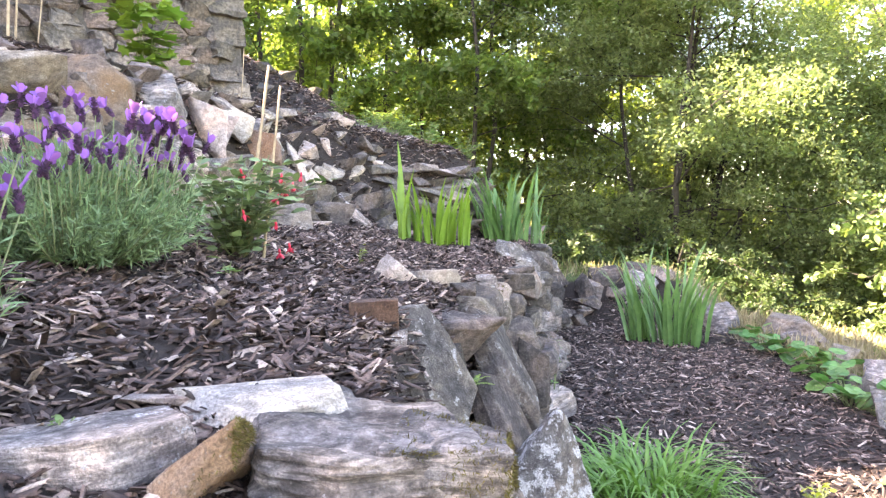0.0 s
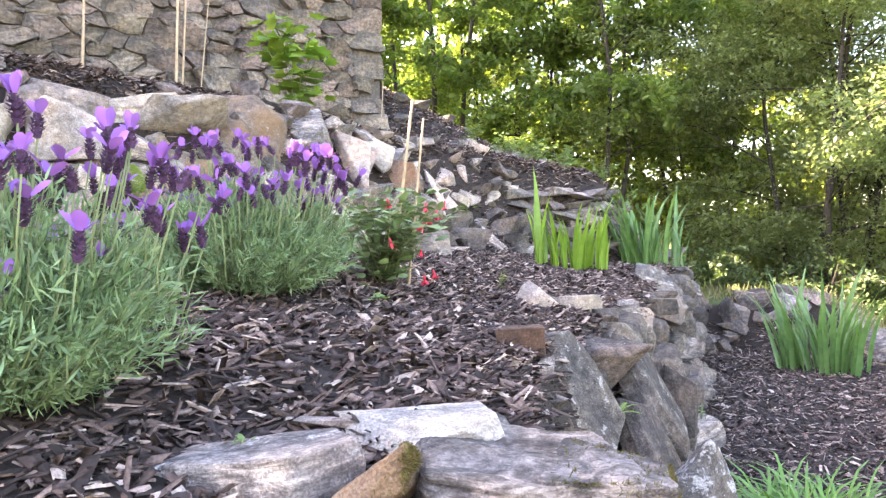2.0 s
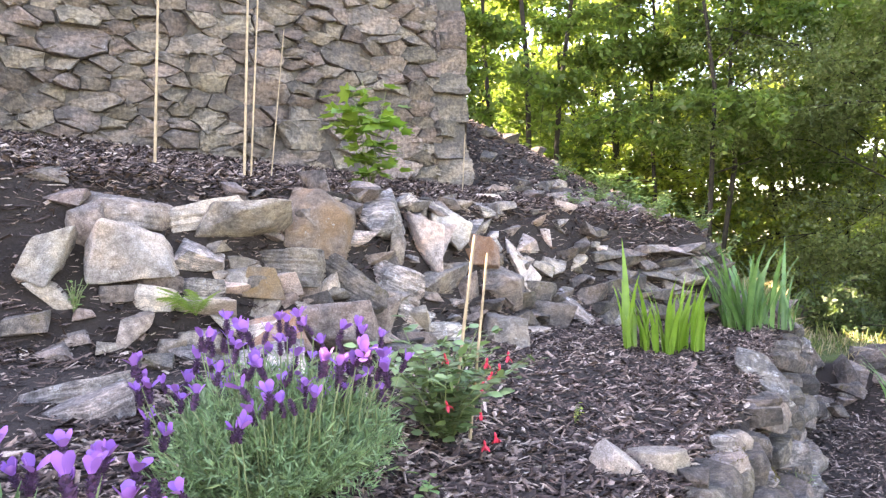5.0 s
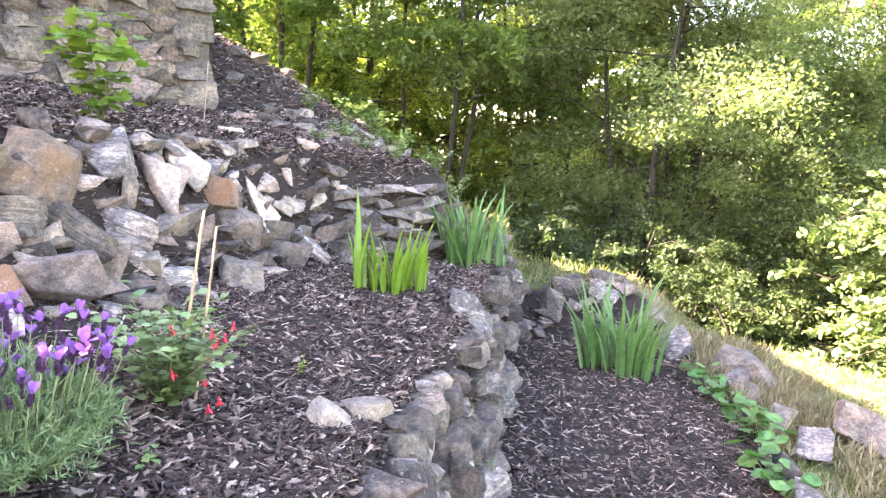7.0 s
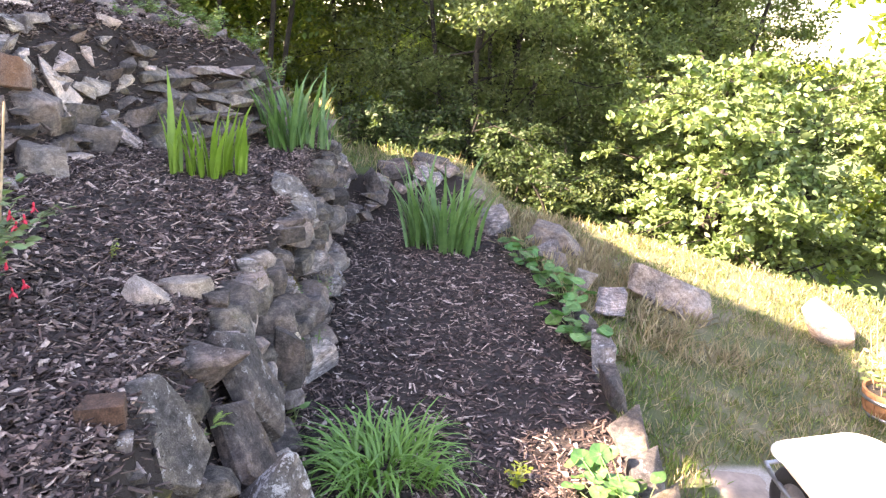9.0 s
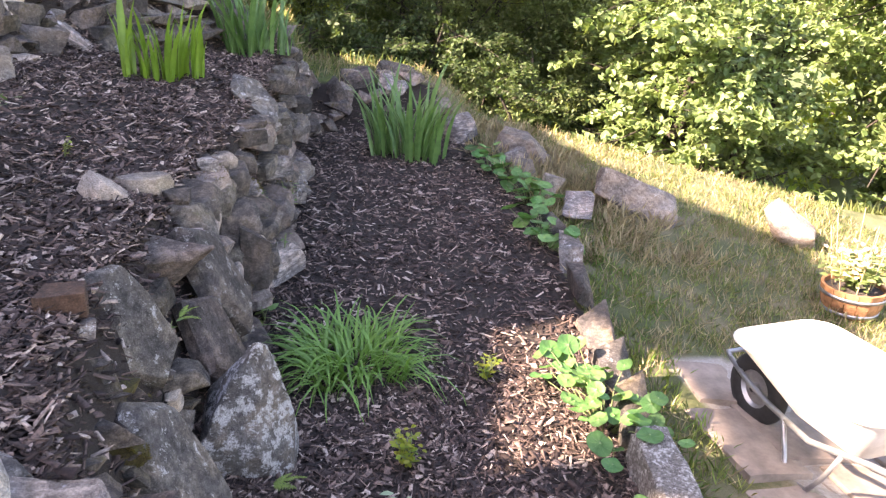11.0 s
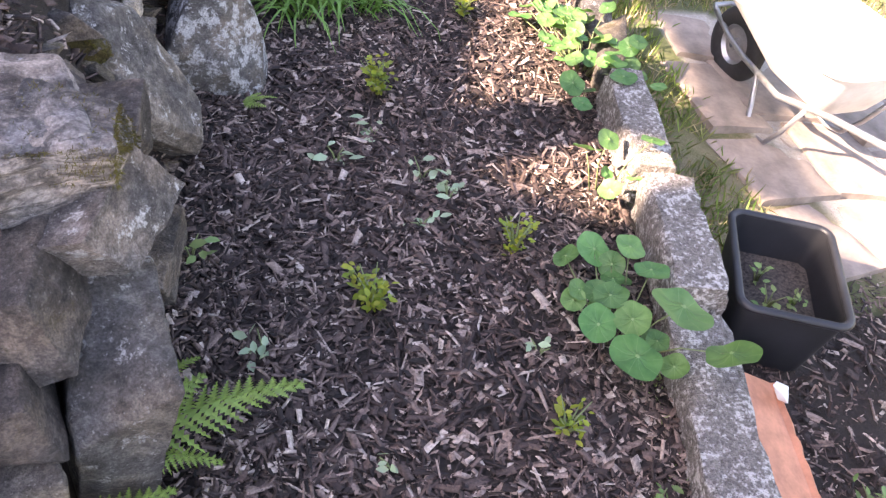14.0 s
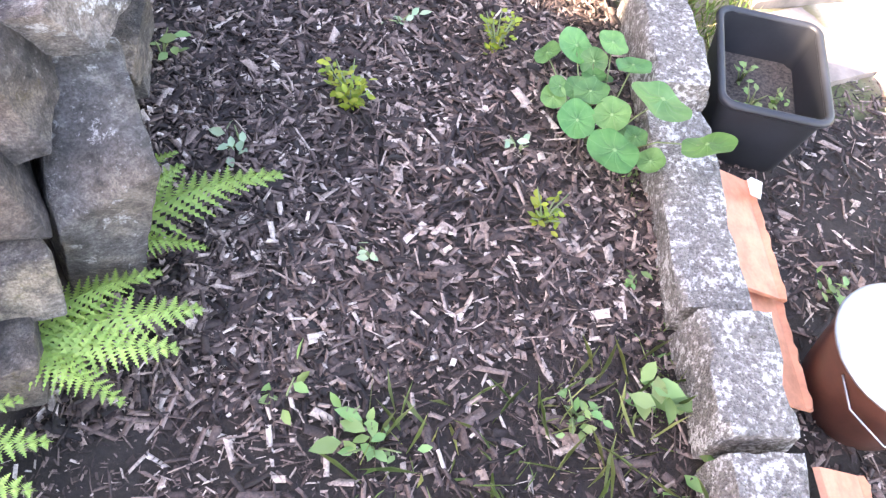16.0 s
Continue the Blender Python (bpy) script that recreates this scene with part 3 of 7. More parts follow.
tree(12.4, 10.0, 8.6, 3.6, 36000, 0.145, BUSHLEAF, 9, 8, "sunlit leafy shrub with pale green leaves", "shrub", droop=0.3, low=0.06, category="shrub", twigs=6, reach_of=0.26, oval=True)
tree(5.6, 13.4, 3.4, 1.7, 24000, 0.085, SHADETINTLEAF, 10, 6, "leafy green shrub beyond the lawn, leaf colour darkened for shade", "shrub", droop=0.3, low=0.05, category="shrub")
tree(2.2, 14.2, 2.3, 1.5, 20000, 0.085, SHADETINTLEAF, 12, 6, "leafy green shrub beyond the ridge, leaf colour darkened for shade", "shrub", droop=0.3, low=0.05, category="shrub")
tree(4.0, 15.0, 3.8, 1.9, 22000, 0.095, SHADETINTLEAF, 13, 6, "leafy green shrub under the broad tree, leaf colour darkened for shade", "shrub", droop=0.3, low=0.05, category="shrub")
tree(7.8, 14.8, 4.0, 2.0, 22000, 0.095, SHADETINTLEAF, 14, 6, "leafy green shrub under the broad tree, leaf colour darkened for shade", "shrub", droop=0.3, low=0.05, category="shrub")
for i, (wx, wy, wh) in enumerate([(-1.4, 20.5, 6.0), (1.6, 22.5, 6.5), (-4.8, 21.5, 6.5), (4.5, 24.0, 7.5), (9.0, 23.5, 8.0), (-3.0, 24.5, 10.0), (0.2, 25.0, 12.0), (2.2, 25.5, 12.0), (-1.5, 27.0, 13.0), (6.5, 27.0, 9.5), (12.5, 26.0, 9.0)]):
    tree(wx, wy, wh, 2.8, 12000, 0.17, SUNTINTLEAF, 50 + i, 6, "undergrowth behind the trees, leaves tinted yellow-green for sunlight", "shrub", droop=0.3, low=0.05, category="shrub")
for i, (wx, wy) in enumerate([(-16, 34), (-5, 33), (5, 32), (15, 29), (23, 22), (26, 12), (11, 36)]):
    tree(wx, wy, 17.0 if wx < 4 else 15.0, 6.0, 15000, 0.40, SUNTINTLEAF, 30 + i, 3, "leafy woodland tree in the distance", droop=0.3, low=0.06)

# ---- stones ----


def rock(parent, seed, x, y, z, sx, sy, sz, turn, tip, mat, level=0, boxy=3.2, nod=0):
    if parent is bank:
        sx, sy, sz = sx * 1.22, sy * 1.22, sz * 1.20
    big = max(sx, sy, sz)
    size = (sx * 1.04, sy * 1.04, sz * 1.04)
    detail = level or (4 if big > 0.28 else 3 if big > 0.13 else 2)
    slabby = sz < 0.52 * sx and big > 0.16 and detail > 2 and boxy != 2.9
    me = slab_mesh(seed, size, detail if big > 0.4 else min(detail, 3), {7: 0.02, 8: 0.085}.get(boxy, 0.045 if big > 0.4 else 0.018), boxy == 8) if slabby else rock_mesh(seed, size, detail, boxy)
    ob = part("stone", me, mat, parent)
    ob.matrix_basis = parent.matrix_world.inverted() @ pose(x, y, z, nod, tip, turn)
    return ob


def at(x, y):
    return float(ground_z(x, y))


bank = thing("rock_bank", -1.6, 4.6, 1.2, "bank of loose grey and rusty rocks holding up the soil", "rock bank", kind="structure")
low_wall = thing("retaining_wall", 0.2, 3.0, 0.0, "low dry-stone retaining wall of mossy slate rocks", "wall", kind="structure")
bpy.context.view_layer.update()
rock(bank, 101, -2.65, 3.13, 1.82, 0.239, 0.239, 0.226, 45, 0, PALESTONE)
rock(bank, 102, -2.59, 3.29, 1.94, 0.144, 0.144, 0.262, 43, 0, STONE)
rock(bank, 103, -2.51, 3.49, 2.03, 0.382, 0.210, 0.131, 40, 8, STONE)
rock(bank, 104, -2.42, 3.46, 1.82, 0.377, 0.377, 0.237, 39, 4, PALESTONE)
rock(bank, 105, -2.29, 3.78, 2.01, 0.362, 0.194, 0.122, 35, -8, PALESTONE)
rock(bank, 1106, -2.16, 3.91, 1.94, 0.457, 0.387, 0.242, 33, -8, STONE)
rock(bank, 107, -1.87, 4.30, 1.94, 0.333, 0.333, 0.342, 27, 8, RUSTSTONE)
rock(bank, 108, -1.75, 4.78, 2.01, 0.313, 0.313, 0.320, 23, 0, LICHENSTONE)
rock(bank, 109, -1.50, 5.50, 1.96, 0.323, 0.315, 0.197, 18, 30, PALESTONE)
rock(bank, 110, -1.55, 5.09, 1.82, 0.239, 0.239, 0.338, 19, 5, PALESTONE)
rock(bank, 111, -1.62, 4.80, 1.80, 0.133, 0.133, 0.286, 21, 25, STONE)
rock(bank, 112, -1.50, 5.34, 1.85, 0.200, 0.200, 0.184, 18, 0, PALESTONE)
rock(bank, 113, -1.31, 5.65, 1.74, 0.241, 0.241, 0.265, 15, 0, RUSTSTONE)
rock(bank, 114, -1.09, 5.99, 1.64, 0.127, 0.127, 0.380, 12, -38, PALESTONE)
rock(bank, 115, -1.06, 6.20, 1.76, 0.226, 0.226, 0.174, 11, 20, PALESTONE)
rock(bank, 116, -0.95, 6.44, 1.83, 0.081, 0.081, 0.144, 10, 0, PALESTONE)
rock(bank, 117, -2.25, 3.65, 1.79, 0.230, 0.230, 0.163, 36, 15, LICHENSTONE)
rock(bank, 118, -2.33, 3.44, 1.69, 0.214, 0.120, 0.075, 39, 10, STONE)
rock(bank, 119, -2.32, 3.42, 1.61, 0.200, 0.162, 0.101, 38, 5, PALESTONE)
rock(bank, 120, -2.19, 3.59, 1.63, 0.199, 0.159, 0.099, 36, 5, LICHENSTONE)
rock(bank, 121, -2.11, 3.72, 1.63, 0.176, 0.172, 0.108, 34, 30, PALESTONE)
rock(bank, 122, -2.00, 3.87, 1.65, 0.181, 0.181, 0.146, 31, 0, RUSTSTONE)
rock(bank, 123, -1.95, 4.03, 1.73, 0.355, 0.265, 0.165, 29, 5, STONE)
rock(bank, 124, -1.83, 4.04, 1.60, 0.132, 0.132, 0.138, 28, 0, STONE)
rock(bank, 125, -1.76, 4.14, 1.59, 0.110, 0.110, 0.147, 26, -10, PALESTONE)
rock(bank, 126, -1.70, 4.31, 1.63, 0.404, 0.283, 0.177, 25, 33, DARKSTONE)
rock(bank, 127, -1.59, 4.64, 1.61, 0.337, 0.280, 0.175, 22, 24, LICHENSTONE)
rock(bank, 128, -1.44, 5.10, 1.57, 0.344, 0.344, 0.219, 18, 4, STONE)
rock(bank, 129, -2.11, 3.83, 1.77, 0.163, 0.140, 0.087, 33, 0, STONE)
rock(bank, 130, -1.96, 3.83, 1.53, 0.179, 0.179, 0.115, 31, 5, STONE)
rock(bank, 131, -1.80, 4.00, 1.48, 0.164, 0.164, 0.128, 28, 0, PALESTONE)
rock(bank, 132, -1.87, 3.79, 1.40, 0.267, 0.267, 0.210, 30, 5, RUSTSTONE)
rock(bank, 133, -2.02, 3.63, 1.44, 0.193, 0.193, 0.127, 33, 0, PALESTONE)
rock(bank, 134, -1.66, 4.04, 1.37, 0.356, 0.356, 0.297, 26, -8, STONE)
rock(bank, 135, -1.54, 4.37, 1.41, 0.179, 0.179, 0.242, 23, 0, STONE)
rock(bank, 136, -1.45, 4.65, 1.37, 0.202, 0.202, 0.168, 20, 10, PALESTONE)
rock(bank, 137, -1.42, 4.46, 1.28, 0.265, 0.155, 0.097, 21, 5, STONE)
rock(bank, 138, -1.31, 4.80, 1.27, 0.193, 0.193, 0.159, 18, 0, LICHENSTONE)
rock(bank, 139, -1.34, 4.24, 1.23, 0.245, 0.147, 0.092, 21, 4, STONE)
rock(bank, 140, -1.41, 4.02, 1.23, 0.134, 0.131, 0.082, 23, 5, LICHENSTONE)
rock(bank, 141, -1.82, 3.47, 1.31, 0.359, 0.333, 0.208, 32, 8, LICHENSTONE)
rock(bank, 142, -2.12, 3.45, 1.40, 0.197, 0.145, 0.090, 36, -5, STONE)
rock(bank, 143, -2.07, 3.36, 1.33, 0.161, 0.124, 0.078, 36, 5, STONE)
rock(bank, 144, -2.16, 3.30, 1.37, 0.118, 0.118, 0.097, 38, 0, STONE)
rock(bank, 145, -2.30, 3.24, 1.46, 0.148, 0.148, 0.163, 40, 0, STONE)
rock(bank, 146, -2.06, 2.64, 1.31, 0.333, 0.167, 0.104, 44, -8, LICHENSTONE)
rock(bank, 147, -1.91, 2.52, 1.27, 0.246, 0.145, 0.091, 43, -16, LICHENSTONE)
rock(bank, 148, -1.62, 4.36, 1.52, 0.128, 0.128, 0.108, 24, 0, STONE)
rock(bank, 149, -1.90, 3.93, 1.56, 0.106, 0.106, 0.077, 29, 0, STONE)
rock(bank, 150, -2.41, 3.28, 1.64, 0.156, 0.100, 0.062, 41, 0, STONE)
rock(bank, 151, -2.47, 3.13, 1.56, 0.085, 0.080, 0.050, 43, 0, STONE)
rock(bank, 152, -2.45, 3.05, 1.46, 0.098, 0.094, 0.059, 43, 0, STONE)
rock(bank, 153, -1.00, 5.12, 1.22, 0.281, 0.281, 0.238, 13, 14, STONE)
rock(bank, 154, -1.15, 5.66, 1.47, 0.288, 0.288, 0.336, 13, 0, STONE)
rock(bank, 155, -1.32, 5.32, 1.50, 0.152, 0.152, 0.228, 16, 0, STONE)
rock(bank, 156, -1.24, 5.23, 1.32, 0.149, 0.149, 0.112, 16, 0, STONE)
rock(bank, 157, -1.11, 4.64, 1.20, 0.165, 0.165, 0.119, 16, 0, LICHENSTONE)
rock(bank, 158, -0.92, 6.01, 1.31, 0.345, 0.345, 0.219, 10, 22, STONE)
rock(bank, 159, -0.74, 6.29, 1.29, 0.368, 0.184, 0.114, 8, 42, LICHENSTONE)
rock(bank, 160, -0.66, 6.50, 1.38, 0.279, 0.259, 0.162, 7, 0, DARKSTONE)
rock(bank, 161, -0.48, 6.82, 1.42, 0.235, 0.235, 0.160, 5, 0, DARKSTONE)
rock(bank, 162, -0.98, 6.06, 1.46, 0.256, 0.177, 0.111, 11, 10, DARKSTONE)
rock(bank, 163, -0.90, 6.34, 1.62, 0.195, 0.195, 0.133, 10, 0, STONE)
rock(bank, 164, -0.80, 6.56, 1.69, 0.201, 0.190, 0.119, 8, 0, DARKSTONE)
rock(bank, 165, -1.24, 5.71, 1.66, 0.146, 0.146, 0.162, 14, 0, STONE)
rock(bank, 166, -1.42, 9.58, 2.37, 0.203, 0.203, 0.176, 10, 0, STONE)
rock(bank, 167, -1.50, 6.75, 2.20, 0.193, 0.108, 0.068, 14, 0, PALESTONE)
rock(bank, 168, -1.66, 8.46, 2.34, 0.121, 0.121, 0.133, 12, 0, STONE)
rock(bank, 169, -1.22, 12.28, 2.44, 0.345, 0.331, 0.207, 6, 0, DARKSTONE)
rock(bank, 170, -1.64, 12.22, 2.53, 0.433, 0.360, 0.225, 8, 0, DARKSTONE)
rock(bank, 171, -0.90, 8.40, 2.19, 0.234, 0.187, 0.117, 7, 0, STONE)
rock(bank, 172, -2.00, 12.14, 2.70, 0.295, 0.194, 0.121, 10, 0, PALESTONE)
rock(bank, 173, -0.86, 6.93, 2.09, 0.154, 0.154, 0.135, 9, 0, PALESTONE)
rock(low_wall, 174, 0.55, 5.72, 0.91, 0.331, 0.331, 0.306, -3, 0, LOWLICHEN)
rock(low_wall, 175, 0.39, 4.97, 0.88, 0.386, 0.193, 0.059, -1, 0, LOWSTONE)
rock(low_wall, 176, 0.41, 4.91, 0.82, 0.339, 0.169, 0.103, -1, 0, LOWSTONE)
rock(low_wall, 177, 0.39, 4.69, 0.73, 0.213, 0.147, 0.092, -1, 12, LOWSTONE)
rock(low_wall, 178, 1.12, 8.61, 0.50, 0.385, 0.385, 0.295, -5, 0, LOWSTONE)
rock(low_wall, 179, 1.31, 9.07, 0.53, 0.271, 0.271, 0.271, -6, 0, LOWSTONE)
rock(low_wall, 180, 1.63, 8.87, 0.32, 0.241, 0.241, 0.496, -9, -28, LOWSTONE)
rock(low_wall, 182, 1.88, 9.16, 0.53, 0.415, 0.332, 0.207, -10, -10, LOWSTONE)
rock(low_wall, 183, 2.44, 9.52, 0.55, 0.508, 0.302, 0.189, -13, 10, LOWSTONE)
rock(low_wall, 185, 0.96, 8.13, 0.78, 0.301, 0.231, 0.144, -5, 0, LOWSTONE)
rock(low_wall, 186, -0.17, 3.27, 0.96, 0.243, 0.163, 0.102, 8, 42, PALESTONE)
rock(low_wall, 187, -0.04, 3.45, 0.94, 0.247, 0.181, 0.113, 5, 0, PALESTONE)
rock(low_wall, 188, 0.08, 3.41, 0.86, 0.154, 0.154, 0.154, 3, 0, LOWSTONE)
rock(low_wall, 189, 0.17, 3.69, 0.70, 0.203, 0.126, 0.079, 2, -5, LOWLICHEN)
rock(low_wall, 190, -0.45, 3.09, 0.99, 0.113, 0.058, 0.036, 13, 0, PALESTONE)
rock(low_wall, 191, -0.15, 2.52, 0.91, 0.123, 0.062, 0.027, 9, 5, PALESTONE)
rock(low_wall, 192, 0.10, 4.02, 0.865, 0.12, 0.12, 0.15, 2, 0, QUARTZ)
rock(low_wall, 193, 0.23, 4.00, 0.82, 0.12, 0.12, 0.22, 0, 0, LICHENSTONE)
rock(low_wall, 194, 0.10, 3.91, 0.73, 0.118, 0.118, 0.118, 3, 0, LOWSTONE)
rock(low_wall, 195, -0.19, 2.27, 0.915, 0.14, 0.13, 0.13, 6, 0, BRICKSTONE, boxy=6)
rock(low_wall, 196, -0.14, 2.40, 0.91, 0.070, 0.039, 0.024, 4, 0, PALESTONE)
rock(low_wall, 197, -0.05, 2.45, 0.73, 0.44, 0.30, 0.12, -42, 62, LOWLICHEN, 4, boxy=7)
rock(low_wall, 198, -0.13, 2.09, 0.68, 0.46, 0.26, 0.12, -30, 68, LOWSTONE, 4, boxy=7)
rock(low_wall, 199, 0.02, 3.03, 0.74, 0.414, 0.420, 0.240, 5, 6, LOWSTONE)
rock(low_wall, 200, 0.12, 3.42, 0.80, 0.278, 0.300, 0.181, 3, 0, LOWSTONE)
rock(low_wall, 201, 0.24, 3.13, 0.62, 0.54, 0.30, 0.10, -14, 60, LOWLICHEN, 4, boxy=7)
rock(low_wall, 202, 0.22, 2.83, 0.46, 0.44, 0.28, 0.10, -24, 62, LOWSTONE, 4, boxy=7)
mossy_lump = rock(low_wall, 203, -0.01, 2.00, 0.58, 0.16, 0.15, 0.20, 9, 0, MOSSY)
rock(low_wall, 204, 0.06, 2.46, 0.42, 0.103, 0.080, 0.123, 5, 10, PALESTONE)
rock(low_wall, 205, 0.29, 3.51, 0.15, 0.165, 0.200, 0.193, -0, 0, LOWSTONE)
rock(low_wall, 206, 0.42, 3.76, 0.48, 0.196, 0.200, 0.337, -2, 0, LOWSTONE)
rock(low_wall, 207, 0.37, 3.86, 0.62, 0.224, 0.200, 0.196, -1, 0, LOWSTONE)
rock(low_wall, 208, 0.04, 2.76, 0.70, 0.123, 0.200, 0.123, 5, 0, LOWSTONE)
rock(low_wall, 209, -0.10, 2.61, 0.83, 0.113, 0.150, 0.094, 8, 0, LOWSTONE)
rock(low_wall, 210, 0.13, 2.56, 0.47, 0.183, 0.200, 0.122, 4, 20, LOWSTONE)
rock(low_wall, 211, -0.56, 1.22, 0.85, 0.34, 0.24, 0.085, 24, -6, LICHENSTONE, 4, boxy=8)
rusty_block = rock(low_wall, 212, -0.345, 1.20, 0.83, 0.18, 0.22, 0.17, 18, -18, RUSTSTONE, 4)
rock(low_wall, 213, -0.46, 1.41, 0.82, 0.081, 0.065, 0.041, 19, 0, LOWSTONE)
rock(low_wall, 214, -0.14, 2.21, 0.87, 0.096, 0.096, 0.064, 4, 0, LOWLICHEN)
rock(low_wall, 215, -0.52, 1.15, 0.81, 0.091, 0.053, 0.033, 26, 0, LOWSTONE)
rock(low_wall, 216, -0.37, 1.91, 0.81, 0.165, 0.083, 0.041, 12, 10, LOWSTONE)
# the broad slab at the terrace's corner and the stones stacked under it
rock(low_wall, 204, 0.09, 2.08, 0.40, 0.58, 0.32, 0.14, -22, 62, LOWLICHEN, 4, boxy=7)
rock(low_wall, 330, -0.13, 1.30, 0.765, 0.46, 0.40, 0.21, -16, 3, SLABSTONE, 4, boxy=8)
rock(low_wall, 333, -0.33, 1.46, 0.865, 0.32, 0.24, 0.085, 14, 3, QUARTZ, 4, boxy=2.9)
rock(low_wall, 334, -0.50, 1.50, 0.87, 0.22, 0.16, 0.05, 30, 3, PALESTONE, 3, boxy=2.9)
rock(low_wall, 335, -0.23, 1.56, 0.86, 0.17, 0.09, 0.04, -30, 6, LOWLICHEN, 3, boxy=2.9)
end_block = rock(low_wall, 336, 0.025, 1.27, 0.765, 0.20, 0.30, 0.20, -12, 4, SLABSTONE, 4, boxy=5)
rock(low_wall, 320, 0.06, 1.20, 0.65, 0.20, 0.34, 0.22, -22, -6, LOWLICHEN, 4, boxy=5)
rock(low_wall, 321, -0.10, 1.02, 0.60, 0.24, 0.28, 0.24, -10, 0, LOWSTONE, boxy=5)
rock(low_wall, 322, 0.01, 0.98, 0.36, 0.22, 0.34, 0.50, 10, 10, LOWLICHEN, 4, boxy=5)
rock(low_wall, 323, -0.01, 1.10, 0.52, 0.12, 0.14, 0.10, 20, 10, RUSTSTONE, boxy=5)
rock(low_wall, 324, -0.13, 0.87, 0.50, 0.16, 0.20, 0.16, 5, 0, LOWSTONE, boxy=5)
rock(low_wall, 325, -0.16, 0.79, 0.33, 0.18, 0.24, 0.22, 15, 5, LOWSTONE, boxy=5)
rock(low_wall, 326, -0.18, 0.66, 0.22, 0.14, 0.18, 0.16, 0, 0, LOWSTONE, boxy=5)
rock(low_wall, 327, 0.11, 1.27, 0.46, 0.13, 0.22, 0.16, -15, 5, LOWSTONE, boxy=5)
rock(low_wall, 328, 0.10, 1.42, 0.36, 0.16, 0.22, 0.30, -10, 8, LOWSTONE, boxy=5)
rock(low_wall, 329, 0.04, 1.50, 0.62, 0.20, 0.24, 0.22, -10, 4, LOWSTONE, boxy=5)

MOSSHAIR = leaf_material("dry_moss", (0.075, 0.06, 0.016), (0.17, 0.135, 0.04), 0.85, 0.2, 0.03, 0.5)


def moss(stone, seed, count, way, size=0.016):
    """Short dry moss growing on the side of a stone that faces a given way."""
    rng = np.random.default_rng(seed)
    me = stone.data
    tris = [p for p in me.polygons if (p.normal.dot(Vector(way)) > 0.35)]
    off = Vector(rng.uniform(0, 40, 3))
    place, axes = [], []
    while len(place) < count and tris:
        p = tris[rng.integers(len(tris))]
        q = rng.dirichlet((1,) * len(p.vertices))
        c = sum((me.vertices[v].co * w for v, w in zip(p.vertices, q)), Vector())
        if noise.noise(c * 14 + off) + rng.normal() * 0.12 > -0.05:
            place.append(c)
            axes.append(p.normal)
        else:
            count -= 0.5
    rot = turns(rng, len(place), np.array(axes) * 1.1 + np.array([0, 0, -0.3]), 0.6)
    tuft = many("moss", [(-0.10, 0, 0), (0.10, 0, 0), (0.05, 0.6, 0.06), (0, 1, 0.2), (-0.05, 0.6, 0.06)], [(0, 1, 2, 3, 4)], framed(rot, size * rng.uniform(0.5, 1.3, len(place)), np.array(place)))
    return tagged(part("moss", tuft, MOSSHAIR, stone, "tuft of dry yellow-brown moss"), kind="stuff")


moss(end_block, 1, 3600, (0.8, -0.5, 0.3), 0.009)
moss(rusty_block, 2, 2400, (0.9, -0.3, 0.3), 0.009)
moss(mossy_lump, 3, 3000, (0.3, -0.4, 0.9), 0.009)

# smaller stones packed between the large ones
pack = np.random.default_rng(11)
for i in range(210):
    y = pack.uniform(0.1, 8.7)
    near = y < 3.3
    k = pack.uniform(0.22, 1.0)
    x = along(y, FOOT_Y, FOOT_X) * k + along(y, TOP_Y, TOP_X) * (1 - k) - (0.05 if near else 0.02)
    s = pack.uniform(0.10, 0.24) * (0.75 + 0.05 * y) * (0.7 if near else 1.4)
    tone = pack.choice(4, p=(0.34, 0.34, 0.24, 0.08))
    long, deep, tall = (pack.uniform(0.8, 1.2), pack.uniform(1.0, 1.8), pack.uniform(0.3, 0.7)) if near else (pack.uniform(1.0, 1.9), pack.uniform(1.0, 1.3), pack.uniform(0.30, 0.55))
    stuff = (LOWSTONE, DARKSTONE, LOWLICHEN, MOSSY) if near else (STONE, LOWSTONE, LICHENSTONE, DARKSTONE)
    filler = rock(low_wall, 400 + i, x, y, at(x, y) - (0.04 if near else 0.02), s * long, s * deep, s * tall, 78 + pack.normal() * 16, pack.normal() * 9, stuff[tone], 3 if s > 0.14 else 2)
    if i % 9 == 0 and y > 2.2:
        moss(filler, 20 + i, 420, (0.7, -0.3, 0.6), 0.016)
for i in range(170):
    y = pack.uniform(2.6, 7.1)
    d = pack.uniform(0.0, 0.62)
    x = float(np.interp(y, BANK[:, 1], BANK[:, 0])) + d * (1.4 if y < 4.4 else 1.1) + 0.02
    s = pack.uniform(0.06, 0.17) * (1.0 if x > -2.3 else 0.75)
    if x < -2.2 and pack.uniform() < 0.5:
        continue
    rock(bank, 700 + i, x, y, at(x, y) - 0.005, s * 1.5, s * 1.1, s * 0.7, pack.uniform(0, 180), pack.normal() * 20, (STONE, PALESTONE, DARKSTONE, LICHENSTONE)[pack.choice(4, p=(0.42, 0.15, 0.28, 0.15)) if y < 5 else pack.choice(4, p=(0.42, 0.03, 0.45, 0.10))], 2)
